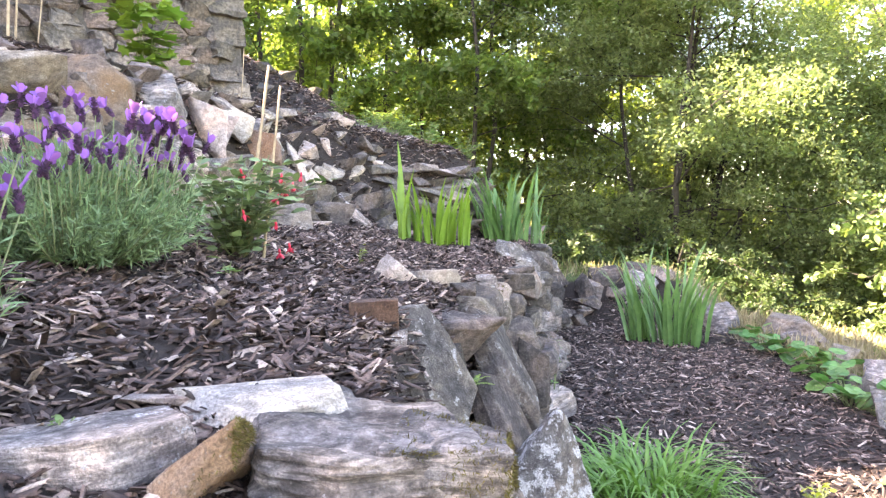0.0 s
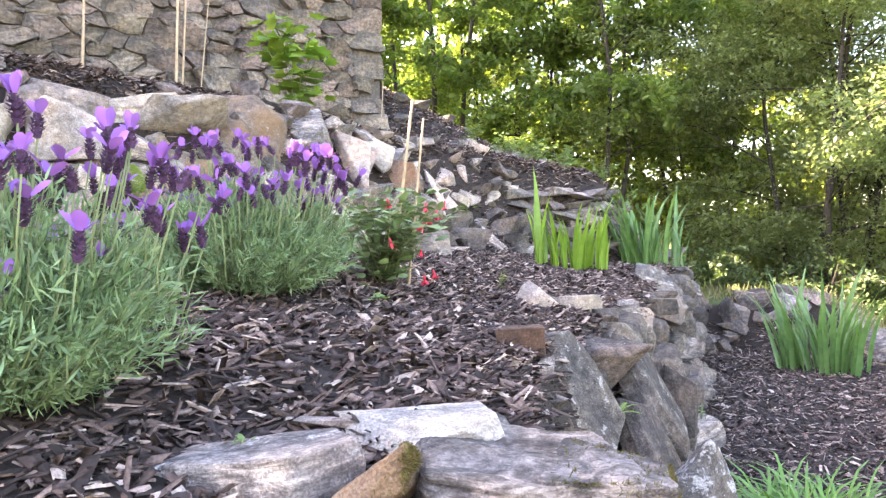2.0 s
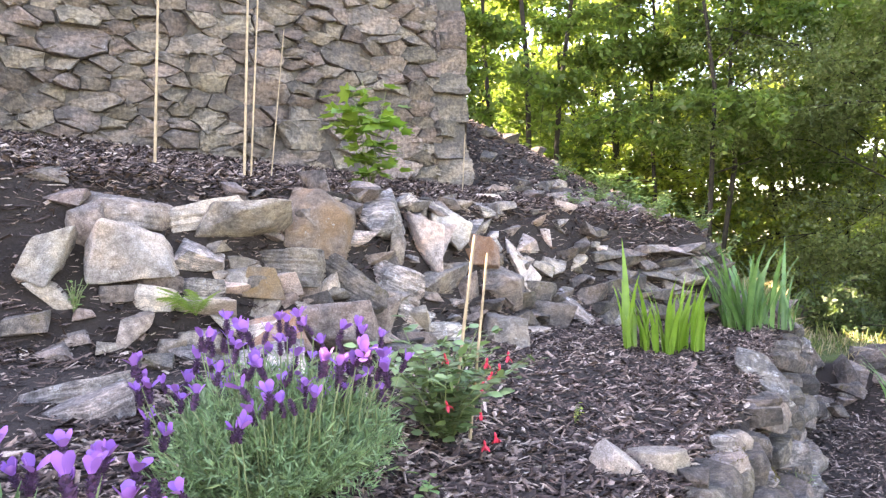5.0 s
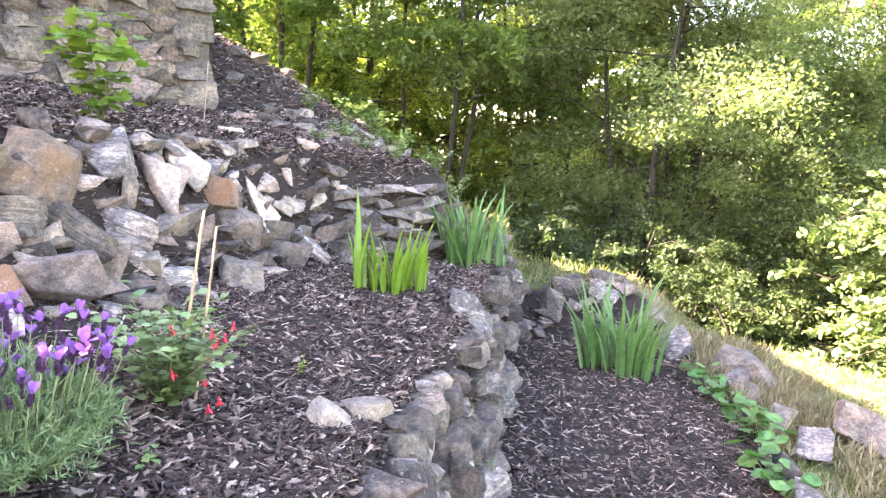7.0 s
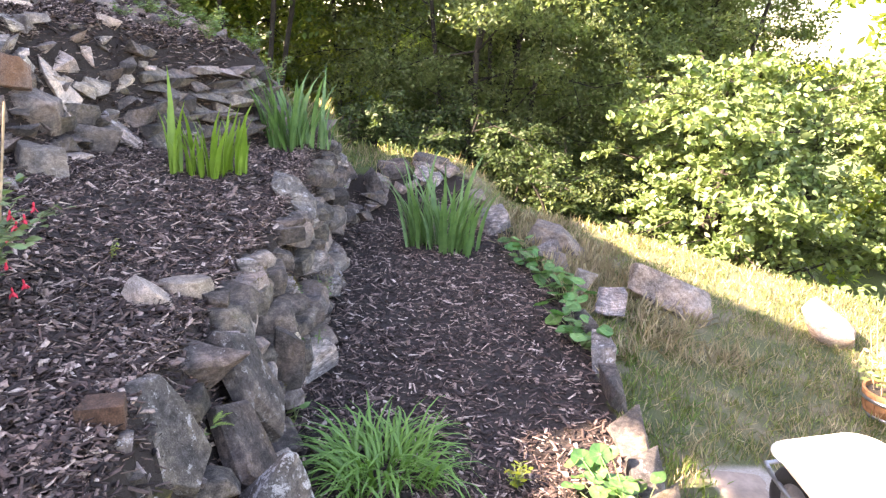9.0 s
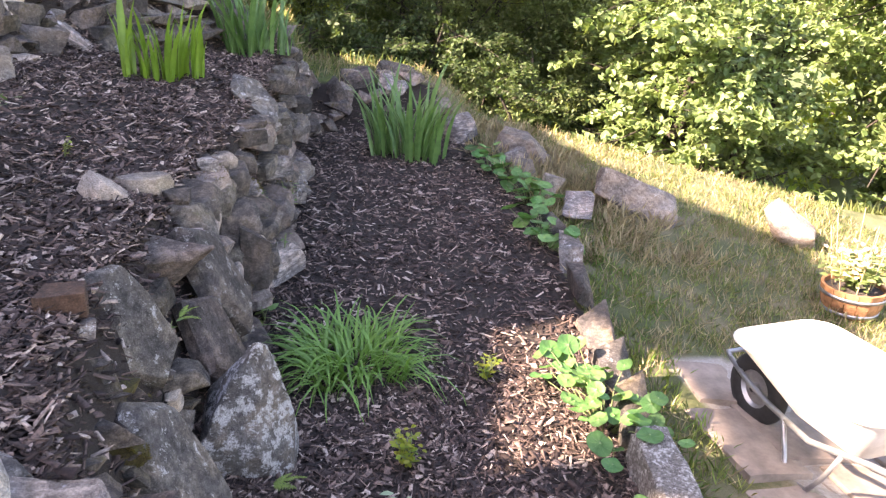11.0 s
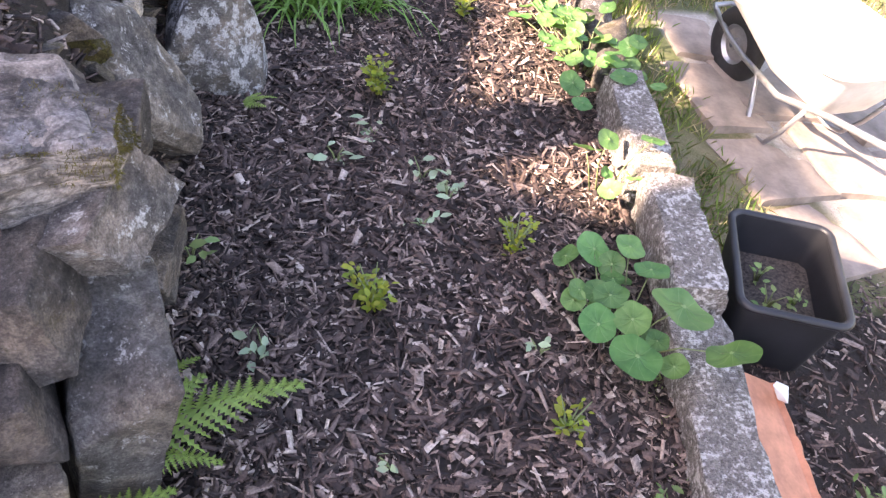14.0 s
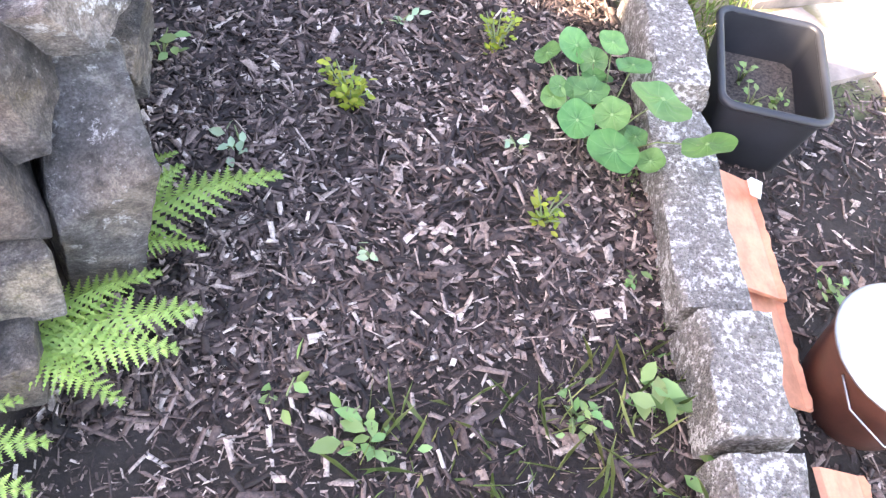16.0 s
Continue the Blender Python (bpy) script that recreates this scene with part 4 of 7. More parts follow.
# courses of thin slabs at the bank's end
for row in range(7):
    s = 0.0
    while s < 1.45:
        w = pack.uniform(0.14, 0.36)
        k = (s + w / 2) / 1.45
        x, y = -0.80 + 0.95 * k, 7.0 + 1.05 * k
        z = 1.14 + row * 0.092 + pack.normal() * 0.012
        if z < 1.85 - 0.1 * abs(k - 0.6):
            rock(bank, 800 + row * 20 + int(s * 13), x + 0.25 - row * 0.03, y - 0.30 + row * 0.03, z, w, 0.3, pack.uniform(0.07, 0.12), 46 + pack.normal() * 6, pack.normal() * 5, (DARKSTONE, STONE, DARKSTONE)[pack.integers(3)], 2)
        s += w * 0.92
for i in range(70):
    x, y = pack.uniform(-2.4, 0.3), pack.uniform(7.0, 10.8)
    if y < 7.2 + 0.6 * (x + 0.6) or x < -1.9 and y < 9:
        continue
    s = pack.uniform(0.06, 0.2)
    rock(bank, 1000 + i, x, y, at(x, y) + 0.01, s * 1.4, s, s * 0.6, pack.uniform(0, 180), pack.normal() * 12, (STONE, DARKSTONE, DARKSTONE)[pack.integers(3)], 2)
for i in range(26):
    x = pack.uniform(1.0, 2.9)
    y = 8.75 + 0.25 * (x - 1) + pack.normal() * 0.22
    s = pack.uniform(0.12, 0.3)
    rock(low_wall, 1100 + i, x, y, at(x, y) + 0.02, s * 1.2, s, s * 0.7, pack.uniform(0, 180), pack.normal() * 15, (STONE, DARKSTONE, LICHENSTONE)[pack.integers(3)], 2)


def loose_rock(name, seed, x, y, z, sx, sy, sz, turn, tip, mat, label, level=3):
    me = rock_mesh(seed, (sx * 1.05, sy * 1.05, sz * 1.05), level, 4.4)
    ob = part(name, me, mat)
    ob.matrix_world = pose(x, y, z, 0, tip, turn)
    return tagged(ob, label, "rock", "loose rocks")


def standing_stone():
    """The wedge that stands at the foot of the wall: broad below, split to a sharp skewed apex."""
    bm = bmesh.new()
    for q in ((-0.21, -0.10, -0.30), (0.17, -0.14, -0.30), (0.25, 0.10, -0.30), (-0.20, 0.12, -0.30), (-0.17, -0.12, -0.02), (0.02, -0.16, -0.08), (0.20, -0.02, 0.0), (-0.10, 0.10, 0.08), (0.07, -0.01, 0.31), (0.11, 0.03, 0.27), (0.04, 0.04, 0.27), (-0.05, -0.06, 0.17)):
        bm.verts.new(q)
    bmesh.ops.convex_hull(bm, input=bm.verts[:])
    bmesh.ops.bevel(bm, geom=bm.edges[:], offset=0.006, segments=1, affect="EDGES", clamp_overlap=True)
    bmesh.ops.triangulate(bm, faces=bm.faces[:])
    bmesh.ops.subdivide_edges(bm, edges=bm.edges[:], cuts=5, use_grid_fill=True)
    bm.normal_update()
    for v in bm.verts:
        s = v.co * 9
        v.co += v.normal * (0.010 * noise.noise(s) + 0.005 * noise.noise(s * 3.3) + 0.003 * noise.noise(s * 8))
    me = bpy.data.meshes.new("stone")
    bm.to_mesh(me)
    bm.free()
    me.shade_smooth()
    me.set_sharp_from_angle(angle=radians(24))
    return me


wedge = part("standing_stone", standing_stone(), WEDGESTONE)
wedge.matrix_world = pose(0.31, 2.60, 0.27, 4, 0, 8)
tagged(wedge, "upright pointed grey stone with white lichen beside the bed", "rock", "loose rocks")
loose_rock("boulder", 71, 3.40, 7.35, 0.06, 0.72, 0.42, 0.30, -42, 16, STONE, "grey boulder half sunk in dry grass")
loose_rock("boulder", 72, 3.15, 7.15, 0.03, 0.30, 0.26, 0.24, -10, 5, LICHENSTONE, "small pale boulder edging the bed")
loose_rock("boulder", 175, 3.87, 5.95, -0.03, 0.92, 0.58, 0.40, -48, 20, STONE, "broad tilted grey boulder in the grass", 4)
loose_rock("boulder", 74, 3.02, 5.95, 0.05, 0.20, 0.22, 0.32, 10, 0, STONE, "small upright grey stone edging the bed")
loose_rock("boulder", 75, 3.08, 5.5, 0.03, 0.28, 0.24, 0.24, -10, 5, LICHENSTONE, "grey stone edging the bed")
loose_rock("boulder", 76, 3.0, 6.6, 0.05, 0.26, 0.24, 0.30, 20, -5, STONE, "grey stone edging the bed")
loose_rock("boulder", 78, 2.85, 8.0, 0.15, 0.35, 0.3, 0.3, 20, -5, LICHENSTONE, "grey stone edging the bed")
loose_rock("white_boulder", 77, 5.12, 5.35, -0.22, 0.52, 0.45, 0.42, -40, 8, PALESTONE, "large whitish boulder standing in rough grass")
loose_rock("stone_chip", 79, 0.55, 4.45, 0.10, 0.11, 0.06, 0.05, -30, 20, PALESTONE, "small white stone lying on the bed", 2)

# ---- concrete kerb ----


def concrete_material():
    m, n, l, b = material("weathered_concrete", 0.92)
    agg = n.new("ShaderNodeTexVoronoi")
    c = n.new("ShaderNodeTexCoord")
    agg.inputs["Scale"].default_value = 150
    l.new(c.outputs["Object"], agg.inputs["Vector"])
    big, fine = noise_node(n, l, 13, 7, 0.75), noise_node(n, l, 70, 5, 0.7)
    grey = ramp(n, (0.3, (0.10, 0.086, 0.076)), (0.7, (0.22, 0.195, 0.175)))
    l.new(mixed(n, l, 0.5, fine.outputs[0], agg.outputs["Color"]), grey.inputs[0])
    crust = ramp(n, (0.505, (0, 0, 0)), (0.57, (0.9, 0.9, 0.9)))
    l.new(mixed(n, l, 0.5, big.outputs[0], fine.outputs[0]), crust.inputs[0])
    colour = mixed(n, l, crust.outputs[0], grey.outputs[0], (0.50, 0.47, 0.44))
    dirt = ramp(n, (0.36, (1, 1, 1)), (0.44, (0, 0, 0)))
    l.new(mixed(n, l, 0.5, big.outputs[0], fine.outputs[0]), dirt.inputs[0])
    l.new(mixed(n, l, dirt.outputs[0], colour, (0.05, 0.045, 0.03)), b.inputs["Base Color"])
    bumped(n, l, b, mixed(n, l, 0.5, fine.outputs[0], agg.outputs["Distance"]), 1.0, 0.012)
    return m


CONCRETE = concrete_material()


def block_mesh(seed, size, rough=0.008, cuts=9):
    bm = bmesh.new()
    bmesh.ops.create_cube(bm, size=1)
    bmesh.ops.subdivide_edges(bm, edges=bm.edges[:], cuts=cuts, use_grid_fill=True)
    off = Vector((seed * 3.7, seed * 1.3, 0))
    for v in bm.verts:
        p = v.co.copy()
        r = Vector((max(abs(p.x) - 0.42, 0), max(abs(p.y) - 0.46, 0), max(abs(p.z) - 0.43, 0)))
        q = Vector((p.x * size[0], p.y * size[1], p.z * size[2]))
        s = q * 14 + off
        e = noise.noise(s) + 0.6 * noise.noise(s * 2.7)
        chip = 1 - 0.9 * (r.x > 0 and r.z > 0) * max(0, noise.noise(s * 0.8 + Vector((9, 0, 0)))) * 0.35 - 0.03 * (r.x > 0 and r.z > 0)
        v.co = Vector((q.x * chip, q.y, q.z * chip)) + p.normalized() * e * rough
    me = bpy.data.meshes.new("block")
    bm.to_mesh(me)
    bm.free()
    me.shade_smooth()
    me.set_sharp_from_angle(angle=radians(45))
    return me


kerb = thing("kerb", 1.5, 1.5, 0, "row of weathered, lichen-crusted concrete blocks edging the bed", "kerb", kind="structure")
bpy.context.view_layer.update()
for i, (y0, y1, top, wide, mat) in enumerate([(-0.75, -0.28, 0.17, 0.19, CONCRETE), (-0.25, 0.10, 0.18, 0.19, CONCRETE), (0.12, 0.43, 0.19, 0.19, CONCRETE), (0.44, 1.10, 0.14, 0.18, CONCRETE), (1.11, 1.63, 0.21, 0.18, CONCRETE),
                                          (1.68, 2.30, 0.19, 0.16, CONCRETE), (2.34, 2.75, 0.17, 0.18, STONE), (2.80, 3.10, 0.16, 0.2, STONE), (3.15, 3.62, 0.15, 0.2, STONE), (3.66, 4.15, 0.17, 0.16, STONE), (4.2, 4.7, 0.16, 0.18, STONE), (4.75, 5.2, 0.15, 0.2, STONE)]):
    ym = (y0 + y1) / 2
    slope = (along(y1, KERB_Y, KERB_X) - along(y0, KERB_Y, KERB_X)) / (y1 - y0)
    if mat is STONE:
        rock(kerb, 60 + i, along(ym, KERB_Y, KERB_X) + 0.07, ym, top - 0.12, wide, (y1 - y0) * 1.05, 0.26, -math.degrees(math.atan(slope)), 0, (LOWSTONE, LOWLICHEN, DARKSTONE)[i % 3], 3)
        continue
    ob = part("block", block_mesh(i + 1, (wide, y1 - y0, 0.42), 0.009 if i != 3 else 0.016), mat, kerb)
    ob.matrix_basis = kerb.matrix_world.inverted() @ pose(along(ym, KERB_Y, KERB_X) + (0.10 if ym < 1.4 else 0.07), ym, top - 0.21, 0, (i % 3 - 1) * 2, -math.degrees(math.atan(slope)))

# ---- the house wall's stones ----


def wall_stone(rng, poly, deep):
    """A rubble stone's face: its own uneven outline, standing proud of the mortar, with a hacked front."""
    c = sum(poly, Vector((0, 0))) / len(poly)
    poly = [p + Vector(rng.normal(size=2)) * 0.008 for p in poly]
    ring = []
    for i, p in enumerate(poly):
        q = poly[(i + 1) % len(poly)]
        m = p.lerp(q, 0.5) + Vector(rng.normal(size=2)) * 0.009
        if (q - p).length > 0.035:
            ring += [p.lerp(q, 0.07), m, p.lerp(q, 0.93)]
        else:
            ring.append(m)
    n = len(ring)
    verts = [(p.x, 0.02, p.y) for p in ring]
    tilt = rng.normal(size=2) * 0.26
    for shrink, out in ((1.0, 0.45), (0.95, 0.95), (0.55, 1.1)):
        for p in ring:
            q = c + (p - c) * shrink
            verts.append((q.x, -deep * out + (q - c).x * tilt[0] + (q - c).y * tilt[1] + rng.normal() * 0.009, q.y))
    faces = []
    for r in range(3):
        for k in range(n):
            j = (k + 1) % n
            faces.append((r * n + k, r * n + j, (r + 1) * n + j, (r + 1) * n + k))
    faces.append(tuple(range(3 * n, 4 * n)))
    return c, mesh_of("stone", [(x - c.x, y, z - c.y) for x, y, z in verts], faces, True, 24)


wall_front = [o for o in house.children if o.name.startswith("wall_front")][0]
wall_yaw = math.degrees(math.atan2(W_DIR.y, W_DIR.x))
wall_inv = (house.matrix_world @ wall_front.matrix_parent_inverse).inverted()
wr = np.random.default_rng(21)
LEN = (WALL_B - WALL_A).length
bpy.context.view_layer.update()


def rubble(rng, width, low, high, lean):
    """Uneven stone outlines that fill a wall's face: cells round scattered, weighted middles, wider than tall, on sloping beds."""
    ca, sa = math.cos(lean), math.sin(lean)
    seeds, sizes = [], []
    for wanted, gap in ((30, 0.27), (240, 0.145), (4200, 0.082)):
        for _ in range(wanted):
            q = np.array([rng.uniform(-0.1, width + 0.1), rng.uniform(low - 0.1, high + 0.1)])
            u = np.array([(q[0] * ca + q[1] * sa) * 0.5, -q[0] * sa + q[1] * ca])
            if not seeds or np.all(np.hypot(*(np.array(seeds) - u).T) > 0.5 * (gap + np.array(sizes))):
                seeds.append(u)
                sizes.append(gap)
    pts, sizes = np.array(seeds), np.array(sizes)
    cells = []
    for i, p in enumerate(pts):
        near = np.argsort(np.hypot(*(pts - p).T))[1:22]
        cell = [Vector((p[0] + dx, p[1] + dy)) for dx, dy in ((-0.5, -0.5), (0.5, -0.5), (0.5, 0.5), (-0.5, 0.5))]
        for j in near:
            way = pts[j] - p
            d2 = way @ way
            cut_at = 0.5 + (sizes[i] ** 2 - sizes[j] ** 2) / 8 / d2
            axis = Vector(way)
            limit = axis.dot(Vector(p)) + cut_at * d2
            kept = []
            for a_, b_ in zip(cell, cell[1:] + cell[:1]):
                da, db = axis.dot(a_) - limit, axis.dot(b_) - limit
                if da <= 0:
                    kept.append(a_)
                if da * db < 0:
                    kept.append(a_.lerp(b_, da / (da - db)))
            cell = kept
            if len(cell) < 3:
                break
        if len(cell) < 3:
            continue
        flat = [Vector((c.x / 0.5, c.y)) for c in cell]
        cells.append([Vector((c.x * ca - c.y * sa, c.x * sa + c.y * ca)) for c in flat])
    return cells


polys = []
for cell in rubble(wr, LEN + 1.0, 2.0, 5.4, radians(-3)):
    cell = [Vector((min(q.x - 1.0, LEN - 0.33 + 0.03 * math.sin(q.y * 9)), q.y)) for q in cell]
    if max(q.x for q in cell) - min(q.x for q in cell) > 0.05:
        polys.append(cell)
h = 2.05
while h < 5.2:
    tall = wr.uniform(0.17, 0.30)
    polys.append([Vector(q) for q in ((LEN - 0.40, h), (LEN - 0.2, h - 0.004), (LEN + 0.02, h), (LEN + 0.025, h + tall / 2), (LEN + 0.02, h + tall), (LEN - 0.2, h + tall + 0.004), (LEN - 0.40, h + tall), (LEN - 0.41, h + tall / 2))])
    h += tall
for poly in polys:
    c0 = sum(poly, Vector((0, 0))) / len(poly)
    poly = [Vector((min(q.x, LEN + 0.03), q.y)) for q in (c0 + (p - c0) - (p - c0).normalized() * 0.0025 for p in poly)]
    if c0.y > float(np.interp((WALL_A + W_DIR * c0.x).y, wall_y, shade_tops)) - 0.12:
        continue
    mid, me = wall_stone(wr, poly, wr.uniform(0.010, 0.055))
    p = WALL_A + W_DIR * mid.x
    ob = part("stone", me, WALLSTONE, wall_front)
    ob.matrix_world = Matrix.Translation((p.x, p.y, mid.y)) @ pose(0, 0, 0, 0, 0, wall_yaw)

# ---- bark mulch ----


def chip_material():
    m, n, l, b = material("bark_chips", 0.85)
    rnd = n.new("ShaderNodeNewGeometry").outputs["Random Per Island"]
    r = ramp(n, (0.0, (0.012, 0.007, 0.006)), (0.42, (0.050, 0.031, 0.026)), (0.74, (0.135, 0.090, 0.076)), (0.89, (0.28, 0.20, 0.165)), (1.0, (0.48, 0.39, 0.33)))
    l.new(rnd, r.inputs[0])
    nz = noise_node(n, l, 90, 7, 0.75)
    sh = ramp(n, (0.34, (0.4, 0.4, 0.4)), (0.66, (1.5, 1.5, 1.5)))
    l.new(nz.outputs[0], sh.inputs[0])
    l.new(mixed(n, l, 1.0, r.outputs[0], sh.outputs[0], "MULTIPLY"), b.inputs["Base Color"])
    bumped(n, l, b, nz.outputs[0], 0.5, 0.004)
    return m


CHIPS = chip_material()


def mulch(name, seed, count, y0, y1, left, right, big=1.0, label="", lift=0.0):
    rng = np.random.default_rng(seed)
    y = rng.uniform(y0, y1, count)
    k = rng.uniform(0, 1, count)
    x = left(y) + (right(y) - left(y)) * k
    patch = np.sin(x * 5 + 3 * np.sin(y * 2.2)) * np.sin(y * 4.1 + 2 * np.sin(x * 3))
    keep = rng.uniform(0, 1, count) < 0.82 + 0.35 * patch
    x, y = x[keep], y[keep]
    n = len(x)
    z = surface_z(x, y) + rng.uniform(0.0, 0.014, n) + lift
    ang = rng.uniform(0, 6.2832, n)
    tip, roll = rng.normal(size=n) * 0.30, rng.normal(size=n) * 0.42
    length = big * np.exp(rng.normal(size=n) * 0.75) * 0.0175
    length = np.where(rng.uniform(0, 1, n) < 0.07, length * 2.1, length)
    width = big * np.exp(rng.normal(size=n) * 0.6) * 0.0070
    thick = big * rng.uniform(0.0012, 0.0035, n)
    d = np.stack([np.cos(ang) * np.cos(tip), np.sin(ang) * np.cos(tip), np.sin(tip)], 1)
    side = np.stack([-np.sin(ang), np.cos(ang), np.zeros(n)], 1)
    up = np.cross(d, side)
    s2 = side * np.cos(roll)[:, None] + up * np.sin(roll)[:, None]
    u2 = np.cross(d, s2)
    rot = np.stack([d * np.minimum(length, 0.055)[:, None], s2 * np.minimum(width, 0.021)[:, None], u2 * thick[:, None]], axis=2)
    fr = np.concatenate([rot, np.stack([x, y, z], 1)[:, :, None]], axis=2)
    tv = [(-1.1, -0.35, -0.6), (-0.75, 0.9, -0.5), (0.9, 0.3, -0.6), (0.8, -0.9, -0.5), (-1.0, -0.3, 0.6), (-0.7, 0.8, 0.9), (0.8, 0.2, 0.5), (0.75, -0.8, 0.8)]
    tf = [(4, 7, 6, 5), (0, 3, 7, 4), (1, 5, 6, 2)]
    ob = part(name, many(name, tv, tf, fr), CHIPS)
    return tagged(ob, label or "dark brown bark mulch chips strewn over the bed", "mulch", kind="stuff")


foot_x = lambda y: along(y, FOOT_Y, FOOT_X) + 0.02
kerb_x = lambda y: along(y, KERB_Y, KERB_X) + 0.0
top_x = lambda y: along(y, TOP_Y, TOP_X) + 0.03
bank_x = lambda y: np.interp(y, BANK[:, 1], BANK[:, 0])
wall_x = lambda y: -4.86 + 0.9655 * (y - 5.4)
mulch("bark_mulch", 1, 30000, 0.5, 3.2, foot_x, kerb_x)
mulch("bark_mulch", 9, 1500, -0.1, 0.6, lambda y: foot_x(y) + 0.25, kerb_x)
mulch("bark_mulch", 2, 18000, 3.2, 8.9, foot_x, kerb_x, 1.15)
mulch("bark_mulch", 3, 19000, 0.95, 3.4, lambda y: y * 0 - 1.9, top_x, 1.35)
mulch("bark_mulch", 4, 17000, 3.4, 7.9, lambda y: -1.55 + 0.30 * (y - 3.4), top_x, 1.2)
mulch("bark_mulch", 5, 32000, 2.4, 8.2, lambda y: np.maximum(wall_x(y), -5.6), lambda y: bank_x(y) + 0.16, 1.5, "dark bark mulch on the slope below the house wall", 0.008)
mulch("bark_mulch", 10, 16000, 1.6, 7.4, lambda y: bank_x(y) - 0.1, lambda y: bank_x(y) + 1.05, 1.0, "bark crumbs and soil among the bank's rocks", 0.012)
mulch("bark_mulch", 11, 9000, 7.2, 11.0, lambda y: -2.6 + 0 * y, lambda y: -0.2 + 0 * y, 1.6, "dead stalks and crumbs on the bare mound")
mulch("bark_mulch", 12, 15000, 0.9, 8.6, lambda y: along(y, TOP_Y, TOP_X) - 0.12, lambda y: foot_x(y) + 0.03, 0.95, "bark crumbs and soil in the wall's crevices", 0.014)
mulch("bark_mulch", 14, 9000, -0.3, 0.75, lambda y: foot_x(y) - 0.05, kerb_x, 0.36, "soil crumbs and bark dust on bare ground")
mulch("bark_mulch", 15, 5000, -0.5, 1.4, lambda y: y * 0 + 1.6, lambda y: y * 0 + 3.0, 0.5, "litter and crumbs on the soil outside the kerb")
mulch("bark_mulch", 13, 14000, 1.2, 4.0, lambda y: -4.4 + 0.5 * (y - 1.2), lambda y: -1.5 + 0 * y, 0.62, "soil crumbs and bark bits below the rock bank")
mulch("bark_mulch", 6, 3500, -0.3, 1.3, lambda y: y * 0 + 1.65, lambda y: y * 0 + 2.9, 1.0, "bark chips and litter on the soil outside the kerb")

# ---- plants ----


def nasturtium_material():
    """A matt green leaf with a pale middle and pale veins that run out from it."""
    m, n, l, b = material("nasturtium_leaf", 0.5)
    c = n.new("ShaderNodeTexCoord")
    sep = n.new("ShaderNodeSeparateXYZ")
    l.new(c.outputs["Object"], sep.inputs[0])

    def calc(op, p, q=None):
        k = n.new("ShaderNodeMath")
        k.operation = op
        for value, socket in ((p, k.inputs[0]), (q, k.inputs[1])):
            if isinstance(value, (int, float)):
                socket.default_value = value
            elif value is not None:
                l.new(value, socket)
        return k.outputs[0]

    angle = calc("ARCTAN2", sep.outputs[1], sep.outputs[0])
    far = calc("SQRT", calc("ADD", calc("MULTIPLY", sep.outputs[0], sep.outputs[0]), calc("MULTIPLY", sep.outputs[1], sep.outputs[1])))
    ray = calc("ABSOLUTE", calc("SINE", calc("MULTIPLY", angle, 4.5)))
    vein = calc("LESS_THAN", calc("MULTIPLY", ray, far), 0.0022)
    middle = calc("LESS_THAN", far, 0.0035)
    base = ramp(n, (0.35, (0.06, 0.17, 0.045)), (0.65, (0.12, 0.26, 0.075)))
    l.new(noise_node(n, l, 22, 4).outputs[0], base.inputs[0])
    info = vary(n, l, base.outputs[0], hue=0.02, value=0.3)
    colour = mixed(n, l, calc("MAXIMUM", calc("MULTIPLY", vein, 0.16), calc("MULTIPLY", middle, 0.6)), info, (0.34, 0.46, 0.22))
    l.new(colour, b.inputs["Base Color"])
    t = n.new("ShaderNodeBsdfTranslucent")
    l.new(mixed(n, l, 1.0, colour, (1.12, 1.15, 0.66), "MULTIPLY"), t.inputs[0])
    mix = n.new("ShaderNodeMixShader")
    mix.inputs[0].default_value = 0.3
    l.new(b.outputs[0], mix.inputs[1])
    l.new(t.outputs[0], mix.inputs[2])
    l.new(mix.outputs[0], n["Material Output"].inputs[0])
    return m


LAVLEAF = leaf_material("lavender_leaf", (0.11, 0.195, 0.09), (0.20, 0.31, 0.155), 0.6, 0.2, 0.015, 0.4)
SPIKE = leaf_material("lavender_spike", (0.045, 0.018, 0.05), (0.11, 0.045, 0.12), 0.7, 0.1, 0.03, 0.6)
BRACT = leaf_material("lavender_bract", (0.20, 0.075, 0.36), (0.36, 0.16, 0.54), 0.7, 0.25, 0.015, 0.3)
STEM = plain("green_stem", (0.16, 0.20, 0.08), 0.7, bump=0)
IRISLEAF = leaf_material("bright_iris_leaf", (0.14, 0.27, 0.035), (0.20, 0.36, 0.05), 0.4, 0.35, 0.01, 0.25)
IRISDARK = leaf_material("iris_leaf", (0.075, 0.175, 0.055), (0.145, 0.28, 0.09), 0.4, 0.3, 0.01, 0.3)
LILYLEAF = leaf_material("grassy_leaf", (0.085, 0.21, 0.04), (0.17, 0.35, 0.08), 0.35, 0.3, 0.01, 0.35)
NASTLEAF = nasturtium_material()
FERNLEAF = leaf_material("fern_leaf", (0.16, 0.27, 0.055), (0.28, 0.40, 0.10), 0.55, 0.3, 0.01, 0.2)
FUCHSIALEAF = leaf_material("fuchsia_leaf", (0.11, 0.18, 0.075), (0.20, 0.29, 0.125), 0.35, 0.2, 0.02, 0.35)
MAPLELEAF = leaf_material("sycamore_leaf", (0.12, 0.22, 0.03), (0.22, 0.34, 0.06), 0.45, 0.4, 0.02, 0.3)
